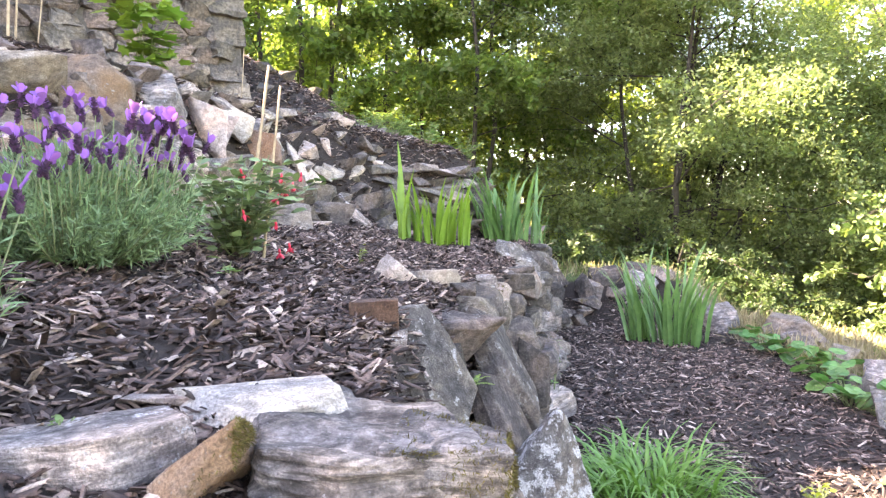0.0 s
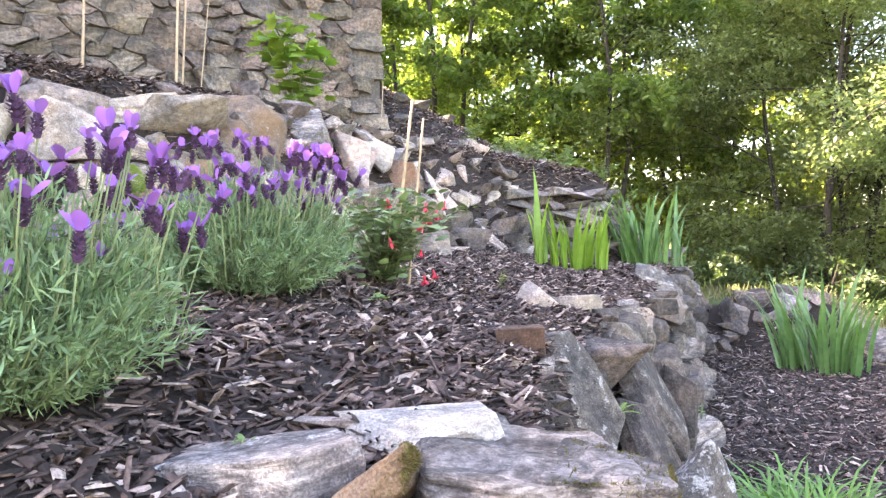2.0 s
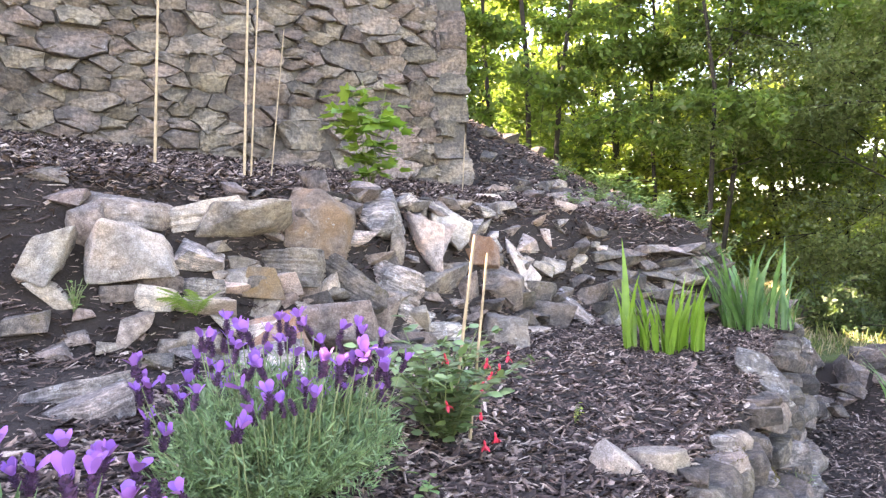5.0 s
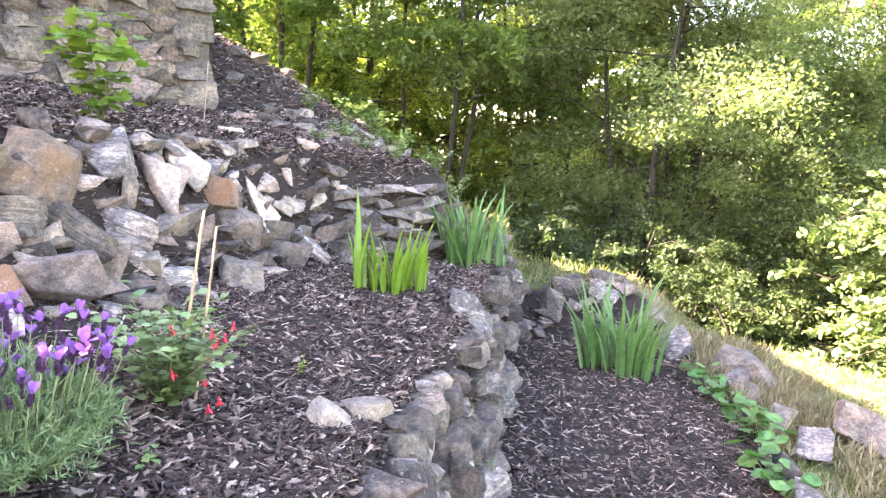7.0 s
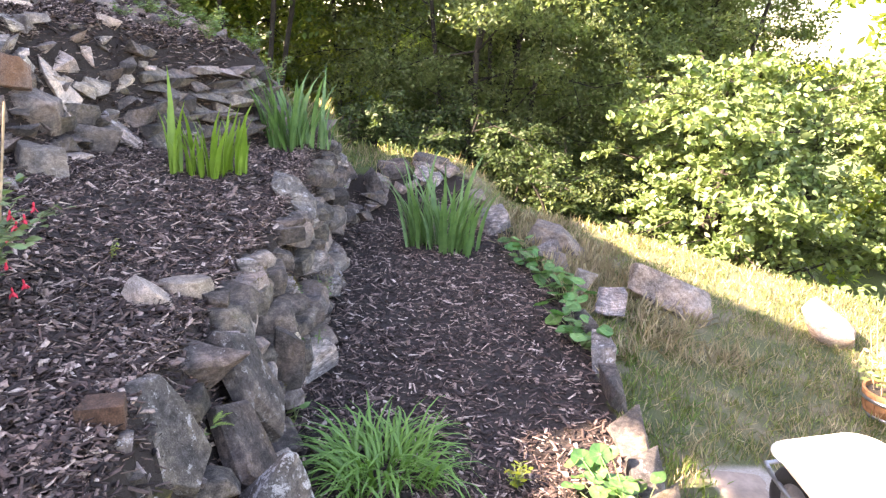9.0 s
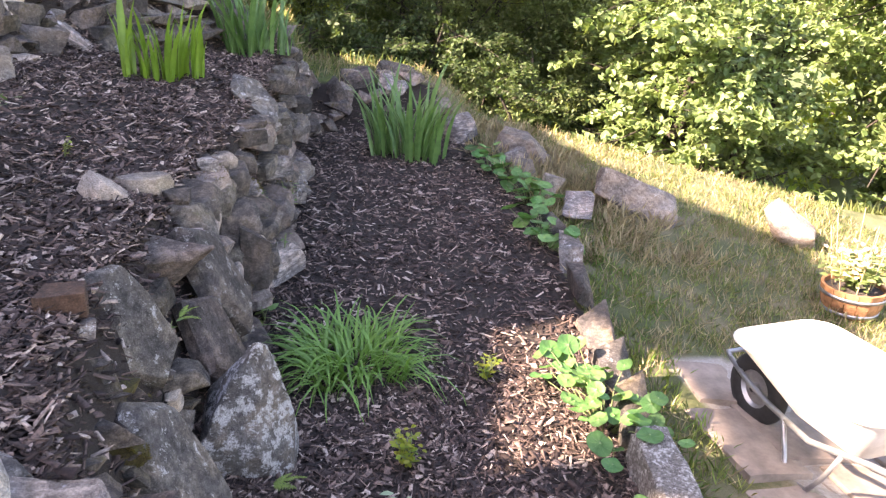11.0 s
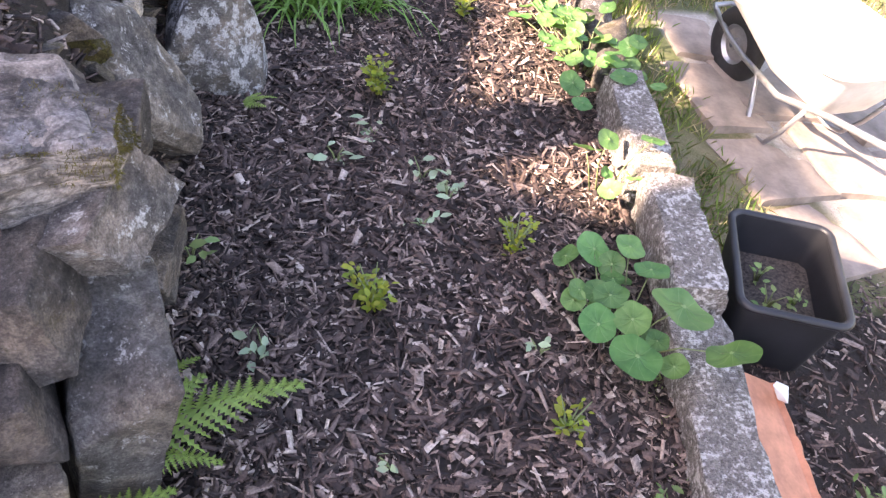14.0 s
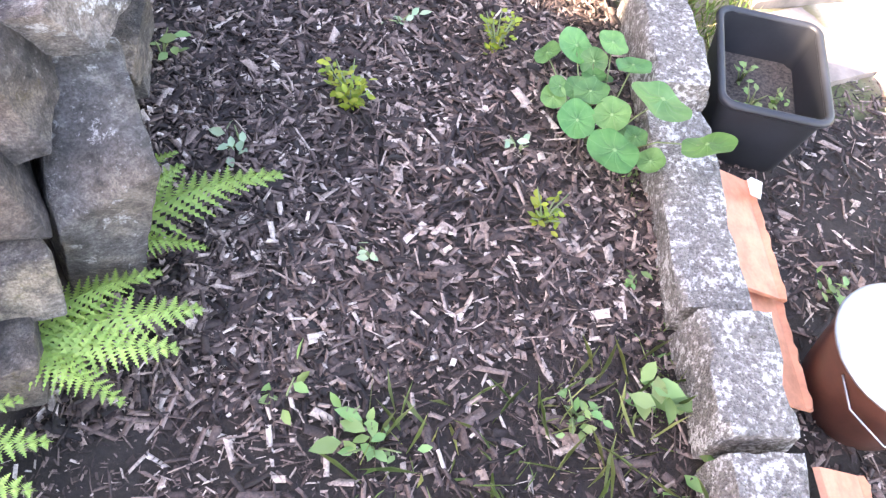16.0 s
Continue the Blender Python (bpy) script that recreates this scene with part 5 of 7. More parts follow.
WEEDLEAF = leaf_material("weed_leaf", (0.12, 0.21, 0.06), (0.22, 0.32, 0.12), 0.55, 0.3, 0.03, 0.35)
RED = plain("fuchsia_red", (0.62, 0.03, 0.06), 0.5, var=0.2, bump=0)
GRASS = leaf_material("grass_blade", (0.13, 0.185, 0.05), (0.29, 0.32, 0.12), 0.55, 0.35, 0.03, 0.4)
GREENGRASS = leaf_material("lush_grass_blade", (0.11, 0.20, 0.04), (0.22, 0.32, 0.08), 0.55, 0.35, 0.03, 0.4)
STRAW = leaf_material("dry_grass", (0.38, 0.30, 0.18), (0.54, 0.45, 0.29), 0.7, 0.2, 0.01, 0.3)
CANE = plain("bamboo_cane", (0.42, 0.31, 0.19), 0.6, var=0.25, scale=20)
PALEWEED = leaf_material("pale_seedling_leaf", (0.24, 0.33, 0.20), (0.36, 0.44, 0.30), 0.5, 0.25, 0.02, 0.3)
SPRIG = leaf_material("spirea_leaf", (0.17, 0.22, 0.02), (0.30, 0.34, 0.04), 0.5, 0.35, 0.03, 0.3)


def bud_mesh(seed):
    """A slim flower spike of many small dark scales in rings."""
    rng = np.random.default_rng(seed)
    bits = [tube([(0, 0, 0), (0, 0, 0.02), (0, 0, 0.044)], [0.003, 0.005, 0.0035], 6)]
    for r in range(8):
        for k in range(6):
            a = 1.047 * k + 0.52 * (r % 2) + rng.normal() * 0.1
            o, s = Vector((math.cos(a), math.sin(a), 0)), Vector((-math.sin(a), math.cos(a), 0))
            w = 0.0122 * math.sin(0.55 + 2.2 * r / 7)
            c = Vector((0, 0, 0.002 + 0.0058 * r)) + o * w * 0.5
            tip = c + o * w * 0.75 + Vector((0, 0, 0.006))
            bits.append(([c - s * 0.0058, c - Vector((0, 0, 0.001)) + o * 0.002, c + s * 0.0058, tip], [(0, 1, 3), (1, 2, 3)]))
    return mesh_of("spike", *joined(bits))


def bract_mesh(seed):
    rng = np.random.default_rng(seed)
    verts, faces = [], []
    for k in range(4):
        a = 1.57 * k + rng.uniform(-0.5, 0.5)
        out = Vector((math.cos(a), math.sin(a), 0))
        side = Vector((-out.y, out.x, 0))
        o = len(verts)
        lean, long = rng.uniform(0.15, 0.9), rng.uniform(0.026, 0.042)
        for i, (w, t) in enumerate(((0.004, 0), (0.0095, 0.4), (0.0108, 0.72), (0.004, 1))):
            c = Vector((0, 0, 0.044)) + out * (0.004 + long * t * lean) + Vector((0, 0, long * t * (1 - 0.4 * lean * t)))
            verts += [c - side * w, c + out * 0.002, c + side * w]
        for i in range(3):
            b = o + 3 * i
            faces += [(b, b + 1, b + 4, b + 3), (b + 1, b + 2, b + 5, b + 4)]
    return mesh_of("bracts", verts, faces, True)


BUDS, BRACTS = [bud_mesh(i) for i in range(4)], [bract_mesh(i) for i in range(6)]


def lavender(x, y, radius, height, seed, flowers, stems, label):
    rng = np.random.default_rng(seed)
    z0 = at(x, y) - 0.02
    root = thing("lavender_bush", x, y, z0, label, "lavender", "lavender bushes")
    bpy.context.view_layer.update()
    place, rot, size, twigs = [], [], [], []
    for s in range(stems):
        a, k = rng.uniform(0, 6.2832), rng.uniform(0, 1) ** 0.55
        top = np.array([math.cos(a) * radius * k, math.sin(a) * radius * k, height * (0.16 + 0.84 * math.sqrt(max(0, 1 - 0.97 * k * k))) * rng.uniform(0.72, 1.10)])
        low = np.array([math.cos(a) * radius * k * 0.42, math.sin(a) * radius * k * 0.42, 0.01])
        if s % 3 == 0:
            twigs.append(tube([low, (low + top) / 2 + rng.normal(size=3) * 0.01, top], [0.003, 0.002, 0.0012], 4))
        m = 36
        t = rng.uniform(0.08, 1.0, m)
        p = low + (top - low) * t[:, None] + rng.normal(size=(m, 3)) * 0.006
        axis = (top - low) / np.linalg.norm(top - low)
        place.append(p)
        rot.append(turns(rng, m, axis * 1.0 + np.array([0, 0, 0.1]), 0.75))
        size.append(rng.uniform(0.024, 0.052, m))
    fr = framed(np.concatenate(rot), np.concatenate(size), np.concatenate(place))
    tagged(part("foliage", many("foliage", [(0, 0, 0), (0.065, 0.5, 0.04), (0, 1, 0.0), (-0.065, 0.5, 0.04)], [(0, 1, 2, 3)], fr), LAVLEAF, root), kind="stuff")
    tagged(part("twigwork", mesh_of("twigwork", *joined(twigs), True), STEM, root), kind="stuff")
    for i in range(flowers):
        a, k = rng.uniform(0, 6.2832), rng.uniform(0, 1) ** 0.5
        base = Vector((math.cos(a) * radius * k * 0.95, math.sin(a) * radius * k * 0.95, height * (0.3 + 0.6 * math.sqrt(max(0, 1 - 0.85 * k * k))) * (rng.uniform(0.4, 0.95) if i % 2 == 0 else 1)))
        tip = base + Vector((math.cos(a) * 0.05 * k, math.sin(a) * 0.05 * k, rng.uniform(0.05, 0.16)))
        stem = part("flower_stem", mesh_of("flower_stem", *tube([base - Vector((0, 0, 0.05)), base, tip], [0.002, 0.002, 0.0018], 5), True), STEM, root)
        bud = part("flower_spike", BUDS[i % 4], SPIKE, root, "dark purple knobbly flower spike")
        m = rng.uniform(0.85, 1.2)
        bud.matrix_basis = Matrix.Translation(tip) @ pose(0, 0, 0, rng.normal() * 14, rng.normal() * 14, rng.uniform(0, 360)) @ Matrix.Diagonal((m, m, m, 1))
        if rng.uniform() < 0.9:
            part("bract_tuft", BRACTS[i % 6], BRACT, bud, "lilac petal-like bracts")
    return root


lavender(-1.15, 1.28, 0.42, 0.44, 41, 105, 700, "large French lavender bush in purple flower beside the mulch")
lavender(-1.12, 2.42, 0.40, 0.38, 42, 96, 620, "French lavender bush in purple flower, before the rock bank")


def blade_mesh(rng, length, width, bend, segs=5):
    """A long pointed leaf, folded along its middle, that arches over."""
    verts, faces = [], []
    for i in range(segs + 1):
        t = i / segs
        w = width * (0.55 + 0.9 * t - 1.45 * t * t) if t < 0.999 else 0.0005
        ang = bend * t * t
        yy, zz = length * t * math.sin(ang) * 0.9, length * t * math.cos(ang * 0.8)
        verts += [(-w, yy, zz), (0, yy - w * 0.35, zz), (w, yy, zz)]
    for i in range(segs):
        b = 3 * i
        faces += [(b, b + 1, b + 4, b + 3), (b + 1, b + 2, b + 5, b + 4)]
    return mesh_of("leaf", verts, faces, True)


def clump(name, x, y, rx, ry, count, length, width, bend, mat, seed, label, category, spread=0.16, turn=0, single=True):
    """Upright or arching leaves out of one root; each leaf is a part."""
    rng = np.random.default_rng(seed)
    z0 = at(x, y) - 0.01
    root = thing(name, x, y, z0, label, category, turn=turn)
    kinds = [blade_mesh(rng, length * rng.uniform(0.75, 1.1), width * rng.uniform(0.8, 1.2), bend * rng.uniform(0.4, 1.2)) for _ in range(9)]
    bits = []
    for i in range(count):
        px_, py_ = rng.uniform(-1, 1) * rx, rng.uniform(-1, 1) * ry
        a = math.degrees(math.atan2(py_, px_)) - 90 + rng.normal() * 50
        lean = spread * rng.normal() * 57 * 0.7
        s = rng.uniform(0.55, 1.1)
        m = Matrix.Translation((px_, py_, 0)) @ pose(0, 0, 0, 0, 0, a) @ pose(0, 0, 0, -abs(lean) - (20 * spread), lean * 0.4, 0) @ Matrix.Diagonal((s, s, s, 1))
        if single:
            part("leaf", kinds[i % 9], mat, root).matrix_basis = m
        else:
            me = kinds[i % 9]
            bits.append(([m @ v.co for v in me.vertices], [tuple(p.vertices) for p in me.polygons]))
    if bits:
        part("foliage", mesh_of("foliage", *joined(bits), True), mat, root)
    return root


clump("iris_clump", -0.05, 5.88, 0.28, 0.10, 60, 0.50, 0.027, 0.25, IRISLEAF, 51, "clump of bright green sword-shaped iris leaves in mulch", "iris", 0.10, 40)
clump("iris_clump", -0.29, 5.68, 0.03, 0.03, 6, 0.66, 0.027, 0.2, IRISLEAF, 52, "tall bright green iris leaves beside the clump", "iris", 0.12)
clump("iris_clump", 0.64, 7.65, 0.30, 0.18, 78, 0.76, 0.031, 0.3, IRISDARK, 53, "dense clump of green iris leaves by the slab wall", "iris", 0.16, 30)
clump("iris_clump", 2.10, 7.35, 0.36, 0.20, 88, 0.90, 0.033, 0.3, IRISDARK, 54, "tall clump of green iris leaves in the lower bed", "iris", 0.16, -35)
clump("grassy_clump", 0.86, 3.28, 0.22, 0.20, 295, 0.36, 0.0105, 1.5, LILYLEAF, 55, "fresh green clump of arching grass-like leaves in mulch", "grassy plant", 0.45, 0)


def disc_leaf(seed, r):
    """A round nasturtium leaf, dished, bluntly lobed and wavy, ribbed along its veins."""
    rng = np.random.default_rng(seed)
    verts, faces = [(0, 0, 0.004)], []
    n = 36
    phase = rng.uniform(0, 6.28)
    for q in (0.12, 0.45, 0.78, 1.0):
        for k in range(n):
            a = 6.2832 * k / n
            rr = r * q * (1 + q * (0.025 * math.sin(5 * a + phase) + 0.012 * math.sin(9 * a + 2 * phase)) + 0.06 * q * math.cos(a))
            rib = 0.0016 * (k % 4 == 0) * (1.1 - q)
            verts.append((rr * math.cos(a), rr * math.sin(a), 0.003 * q * q * math.sin(3 * a + phase) - 0.008 * (1 - q) * (q > 0.2) + 0.0015 * q * math.sin(5 * a + phase) - rib))
    for k in range(n):
        j = (k + 1) % n
        faces.append((0, 1 + k, 1 + j))
        for b in range(3):
            o = 1 + b * n
            faces.append((o + k, o + n + k, o + n + j, o + j))
    return mesh_of("leaf", verts, faces, True)


DISCS = [disc_leaf(i, 0.042) for i in range(5)]


def nasturtium(x, y, spots, seed, label, scale=1.0):
    rng = np.random.default_rng(seed)
    z0 = at(x, y)
    root = thing("nasturtium", x, y, z0, label, "nasturtium", "nasturtiums along the kerb")
    for i, (dx, dy, h, r) in enumerate(spots):
        lift = max(0, at(x + dx, y + dy) - z0)
        leaf = part("leaf", DISCS[i % 5], NASTLEAF, root)
        s = r / 0.042 * scale
        leaf.matrix_basis = Matrix.Translation((dx, dy, h + lift)) @ pose(0, 0, 0, rng.normal() * 16 - 8, rng.normal() * 16 - 6, rng.uniform(0, 360)) @ Matrix.Diagonal((s, s, s, 1))
        part("stalk", mesh_of("stalk", *tube([(dx * 0.25, dy * 0.25, 0), (dx * 0.6 + rng.normal() * 0.01, dy * 0.6, h * 0.6), (dx, dy, h + lift - 0.005)], [0.003, 0.0025, 0.002], 5), True), STEM, root)
    return root


def spots(seed, count, rx, ry, h0, h1, r0, r1):
    rng = np.random.default_rng(seed)
    return [(rng.uniform(-rx, rx), rng.uniform(-ry, ry), rng.uniform(h0, h1), rng.uniform(r0, r1)) for _ in range(count)]


nasturtium(1.36, 1.12, [(0.013, 0.252, 0.14, 0.052), (-0.076, 0.257, 0.12, 0.039), (0.055, 0.199, 0.12, 0.039), (0.11, 0.215, 0.17, 0.045), (0.109, 0.088, 0.2, 0.047), (-0.112, 0.099, 0.1, 0.034), (-0.024, 0.057, 0.15, 0.046),
                        (-0.093, -0.024, 0.13, 0.051), (0.002, -0.04, 0.15, 0.048), (-0.05, -0.17, 0.16, 0.066), (0.074, -0.12, 0.28, 0.08), (0.133, -0.28, 0.27, 0.062), (0.063, -0.197, 0.12, 0.036), (0.071, -0.092, 0.1, 0.031)]
           + spots(9, 7, 0.09, 0.18, 0.05, 0.12, 0.022, 0.034), 61, "nasturtium with large round green leaves leaning over the kerb", 1.12)
nasturtium(1.58, 1.75, [(-0.07, 0.04, 0.20, 0.05), (0.04, 0.08, 0.19, 0.045), (-0.02, -0.1, 0.12, 0.042), (0.08, -0.08, 0.14, 0.03), (0.17, 0.02, 0.22, 0.042), (0.02, 0.0, 0.1, 0.03), (0.11, -0.02, 0.12, 0.026)], 62, "small nasturtium with a few raised round leaves")
nasturtium(1.86, 2.55, spots(5, 56, 0.17, 0.42, 0.06, 0.22, 0.035, 0.058), 63, "bushy nasturtium with sunlit pale green round leaves")
nasturtium(2.48, 4.75, spots(6, 24, 0.12, 0.45, 0.05, 0.18, 0.045, 0.075), 64, "trailing nasturtium with round green leaves along the stones")
nasturtium(2.74, 5.7, spots(7, 28, 0.14, 0.5, 0.05, 0.20, 0.045, 0.078), 65, "trailing nasturtium with round green leaves along the stones")
nasturtium(2.78, 6.8, spots(8, 24, 0.14, 0.5, 0.05, 0.20, 0.045, 0.075), 66, "trailing nasturtium with round green leaves along the stones")


def frond_mesh(length, seed, pairs=15):
    """A fern frond: an arching stalk with separate, toothed side leaflets that shorten to the tip."""
    rng = np.random.default_rng(seed)
    arch = lambda t: Vector((0.03 * length * math.sin(t * 2 + seed), length * t, length * (0.10 * math.sin(t * 3.1) - 0.10 * t * t)))
    bits = [tube([arch(k / 6) for k in range(7)], [0.0022, 0.002, 0.0018, 0.0015, 0.0012, 0.0009, 0.0005], 4)]
    for i in range(pairs):
        t = 0.12 + 0.88 * i / pairs
        for side in (-1, 1):
            ln = length * 0.31 * min(1, 0.35 + 3.2 * (t - 0.1)) * (1.02 - t) ** 0.8 * rng.uniform(0.88, 1.1) + 0.004
            d = Vector((side * 0.90, 0.42, -0.22 + rng.normal() * 0.10)).normalized()
            w = Vector((-side * 0.42, 0.90, 0.05)).normalized()
            o = arch(t + (0.012 if side > 0 else 0))
            wide = length * 0.043
            n = 7
            for k in (-1, 1):
                strip = [o]
                for j in range(n):
                    u, u2 = (j + 0.55) / n, (j + 1.0) / n
                    strip += [o + d * ln * u + w * (k * wide * (1.1 - u)) + Vector((0, 0, 0.002)), o + d * ln * u2 * 0.99 + w * (k * wide * 0.30 * (1.02 - u2))]
                for j in range(n):
                    b0, b1, b2 = strip[2 * j], strip[2 * j + 1], strip[2 * j + 2]
                    bits.append(([o + d * ln * j / n, b0, b1, b2, o + d * ln * (j + 1) / n], [(0, 1, 2, 3, 4)]))
    return mesh_of("frond", *joined(bits))


FRONDS = [frond_mesh(0.36, i) for i in range(3)]


def fern(x, y, z, fronds, label):
    root = thing("fern", x, y, z, label, "fern", "ferns by the stones")
    for i, (turn, rise, s) in enumerate(fronds):
        part("frond", FRONDS[i % 3], FERNLEAF, root).matrix_basis = pose(0, 0, 0, 0, 0, turn) @ pose(0, 0, 0, rise, (i % 3 - 1) * 14, 0) @ Matrix.Diagonal((s, s, s, 1))
    return root


fern(-0.02, 0.90, 0.20, [(-74, 6, 1.3), (-52, 12, 0.8), (-36, 16, 0.6), (-96, 0, 0.7)], "bright green fern fronds spreading from the wall's foot")
fern(-0.19, 0.68, 0.22, [(-66, 2, 0.95), (-84, -4, 1.1), (-104, 0, 0.95), (-128, 6, 0.8)], "bright green fern with overlapping fronds at the wall's foot")
fern(-0.42, 0.48, 0.28, [(-75, 0, 0.8), (-95, -2, 0.9), (-115, 2, 0.9), (-135, 4, 0.9), (-155, 6, 0.8)], "bright green fern spilling from the wall's foot over bare soil")
fern(0.02, 1.12, 0.10, [(-58, 8, 0.55), (-80, 10, 0.4), (-35, 14, 0.4)], "small fern behind the larger fronds")
fern(0.40, 2.42, 0.05, [(-88, 12, 0.38), (-70, 22, 0.25), (-120, 16, 0.3)], "small fern at the foot of the pointed stone")
fern(0.26, 2.46, 0.06, [(95, 14, 0.3), (70, 20, 0.2)], "small fern at the foot of the pointed stone")
fern(-2.12, 3.46, 1.52, [(-160, 35, 0.75), (160, 40, 0.7), (-120, 30, 0.6), (120, 40, 0.6), (-90, 45, 0.5), (180, 25, 0.8)], "fern growing between the rocks of the bank")
fern(0.10, 2.75, 0.62, [(-60, 20, 0.25), (-110, 10, 0.25), (-30, 30, 0.2)], "little fern in a wall crevice")
fern(-1.62, 3.66, 1.27, [(-60, 20, 0.4), (-110, 15, 0.4), (160, 30, 0.3)], "little fern below the rock bank")


def leafy(name, x, y, z, height, width, count, leaf, mat, seed, label, category, stems=6, template=None, faces=None, droop=0.0, lean=(0, 0), stem_mat=None):
    rng = np.random.default_rng(seed)
    root = thing(name, x, y, z, label, category)
    place, axes = [], []
    for s in range(stems):
        a = rng.uniform(0, 6.2832)
        k = rng.uniform(0.2, 1) * width
        top = Vector((math.cos(a) * k + lean[0], math.sin(a) * k + lean[1], height * rng.uniform(0.6, 1.0)))
        mid = Vector((top.x * 0.4, top.y * 0.4, top.z * 0.55))
        part("stem", mesh_of("stem", *tube([(0, 0, -0.02), mid, top], [0.004, 0.003, 0.0015], 5), True), stem_mat or STEM, root)
        for i in range(max(1, count // stems)):
            t = rng.uniform(0.15, 1.02)
            p = mid * (t / 0.55) if t < 0.55 else mid.lerp(top, (t - 0.55) / 0.45)
            place.append(np.array(p) + rng.normal(size=3) * leaf * 0.4)
            axes.append(np.array([math.cos(a) * 0.5 + rng.normal() * 0.8, math.sin(a) * 0.5 + rng.normal() * 0.8, 0.15 - droop]))
    place, axes = np.array(place), np.array(axes)
    n = len(place)
    d = axes / np.linalg.norm(axes, axis=1)[:, None]
    u = np.array([0, 0, 1.0]) + rng.normal(size=(n, 3)) * 0.35
    u -= d * np.sum(u * d, axis=1)[:, None]
    u /= np.linalg.norm(u, axis=1)[:, None]
    rot = np.stack([np.cross(d, u), d, u], axis=2)
    tv = template or [(0, 0, 0), (0.28, 0.35, 0.05), (0.22, 0.7, 0.03), (0, 1, -0.05), (-0.22, 0.7, 0.03), (-0.28, 0.35, 0.05)]
    tf = faces or [(0, 1, 2, 3), (0, 3, 4, 5)]
    part("foliage", many("foliage", tv, tf, framed(rot, leaf * rng.uniform(0.6, 1.25, n), place)), mat, root)
    return root


fuchsia = leafy("fuchsia", -0.80, 3.10, at(-0.8, 3.1), 0.42, 0.34, 760, 0.062, FUCHSIALEAF, 71, "small dark-leaved fuchsia with red hanging flowers", "fuchsia", 26)


def hanging_flower(seed):
    bits = [tube([(0, 0, 0), (0, 0, -0.012), (0, 0, -0.022)], [0.003, 0.006, 0.005], 7)]
    for k in range(4):
        a = 1.57 * k + seed
        o = Vector((math.cos(a), math.sin(a), 0))
        s = Vector((-o.y, o.x, 0))
        bits.append(([Vector((0, 0, -0.02)) + s * 0.004, Vector((0, 0, -0.02)) - s * 0.004, o * 0.018 - s * 0.006 + Vector((0, 0, -0.038)), o * 0.024 + Vector((0, 0, -0.048)), o * 0.018 + s * 0.006 + Vector((0, 0, -0.038))], [(0, 1, 2, 3, 4)]))
    bits.append(tube([(0, 0, -0.02), (0, 0, -0.035), (0, 0, -0.045)], [0.004, 0.009, 0.007], 8))
    return mesh_of("flower", *joined(bits), True)


FLOWERS = [hanging_flower(i * 0.5) for i in range(3)]
for i, (fx, fy, fz) in enumerate([(0.19, -0.06, 0.34), (0.20, -0.03, 0.29), (0.18, -0.08, 0.26), (0.22, 0.0, 0.31), (0.17, -0.10, 0.16), (0.21, -0.06, 0.07), (0.18, -0.1, 0.05), (0.04, -0.1, 0.36), (0.06, -0.16, 0.2), (0.25, 0.03, 0.35)]):
    part("flower", FLOWERS[i % 3], RED, fuchsia, "hanging red flower").matrix_basis = Matrix.Translation((fx, fy, fz)) @ pose(0, 0, 0, 10 * (i % 3), 8, 40 * i) @ Matrix.Diagonal((0.85, 0.85, 0.85, 1))

LOBES = [(0, 0, 0), (0.22, 0.12, 0), (0.52, 0.2, 0.02), (0.34, 0.42, 0), (0.42, 0.78, 0.02), (0.16, 0.66, 0), (0, 1.0, -0.03), (-0.16, 0.66, 0), (-0.42, 0.78, 0.02), (-0.34, 0.42, 0), (-0.52, 0.2, 0.02), (-0.22, 0.12, 0)]
LOBE_FACES = [(0, 1, 2, 3), (0, 3, 4, 5), (0, 5, 6, 7), (0, 7, 8, 9), (0, 9, 10, 11)]
leafy("sycamore_sapling", -2.0, 5.35, at(-2.0, 5.35), 0.85, 0.30, 150, 0.13, MAPLELEAF, 73, "young sycamore sapling with lobed yellow-green leaves by the wall", "sapling", 7, LOBES, LOBE_FACES, 0.25)


def cane(x, y, z, dx, dy, height, r, label="thin pale bamboo cane stuck in the soil"):
    pts = [(dx * k, dy * k, height * k - 0.1) for k in np.linspace(0, 1, 9)]
    radii = [r * (1 - 0.35 * k) * (1.18 if i % 2 else 1.0) for i, k in enumerate(np.linspace(0, 1, 9))]
    ob = part("cane", mesh_of("cane", *tube(pts, radii, 7), True, 60), CANE)
    ob.location = (x, y, z)
    return tagged(ob, label, "garden cane", "bamboo canes")


cane(-3.07, 4.42, 2.36, 0.05, 0.10, 2.1, 0.009)
cane(-2.41, 4.37, 2.17, 0.06, 0.12, 2.3, 0.008)
cane(-2.40, 4.42, 2.17, 0.10, 0.10, 2.0, 0.006)
cane(-2.44, 4.73, 2.26, 0.06, 0.15, 1.1, 0.004, "thin grey twig leaning on the wall")
cane(-1.77, 6.9, 2.3, 0.02, 0.1, 0.6, 0.005)
cane(-0.80, 3.13, 1.08, 0.12, 0.05, 0.87, 0.0075)
cane(-0.74, 3.2, 1.08, 0.09, 0.05, 0.80, 0.0065)

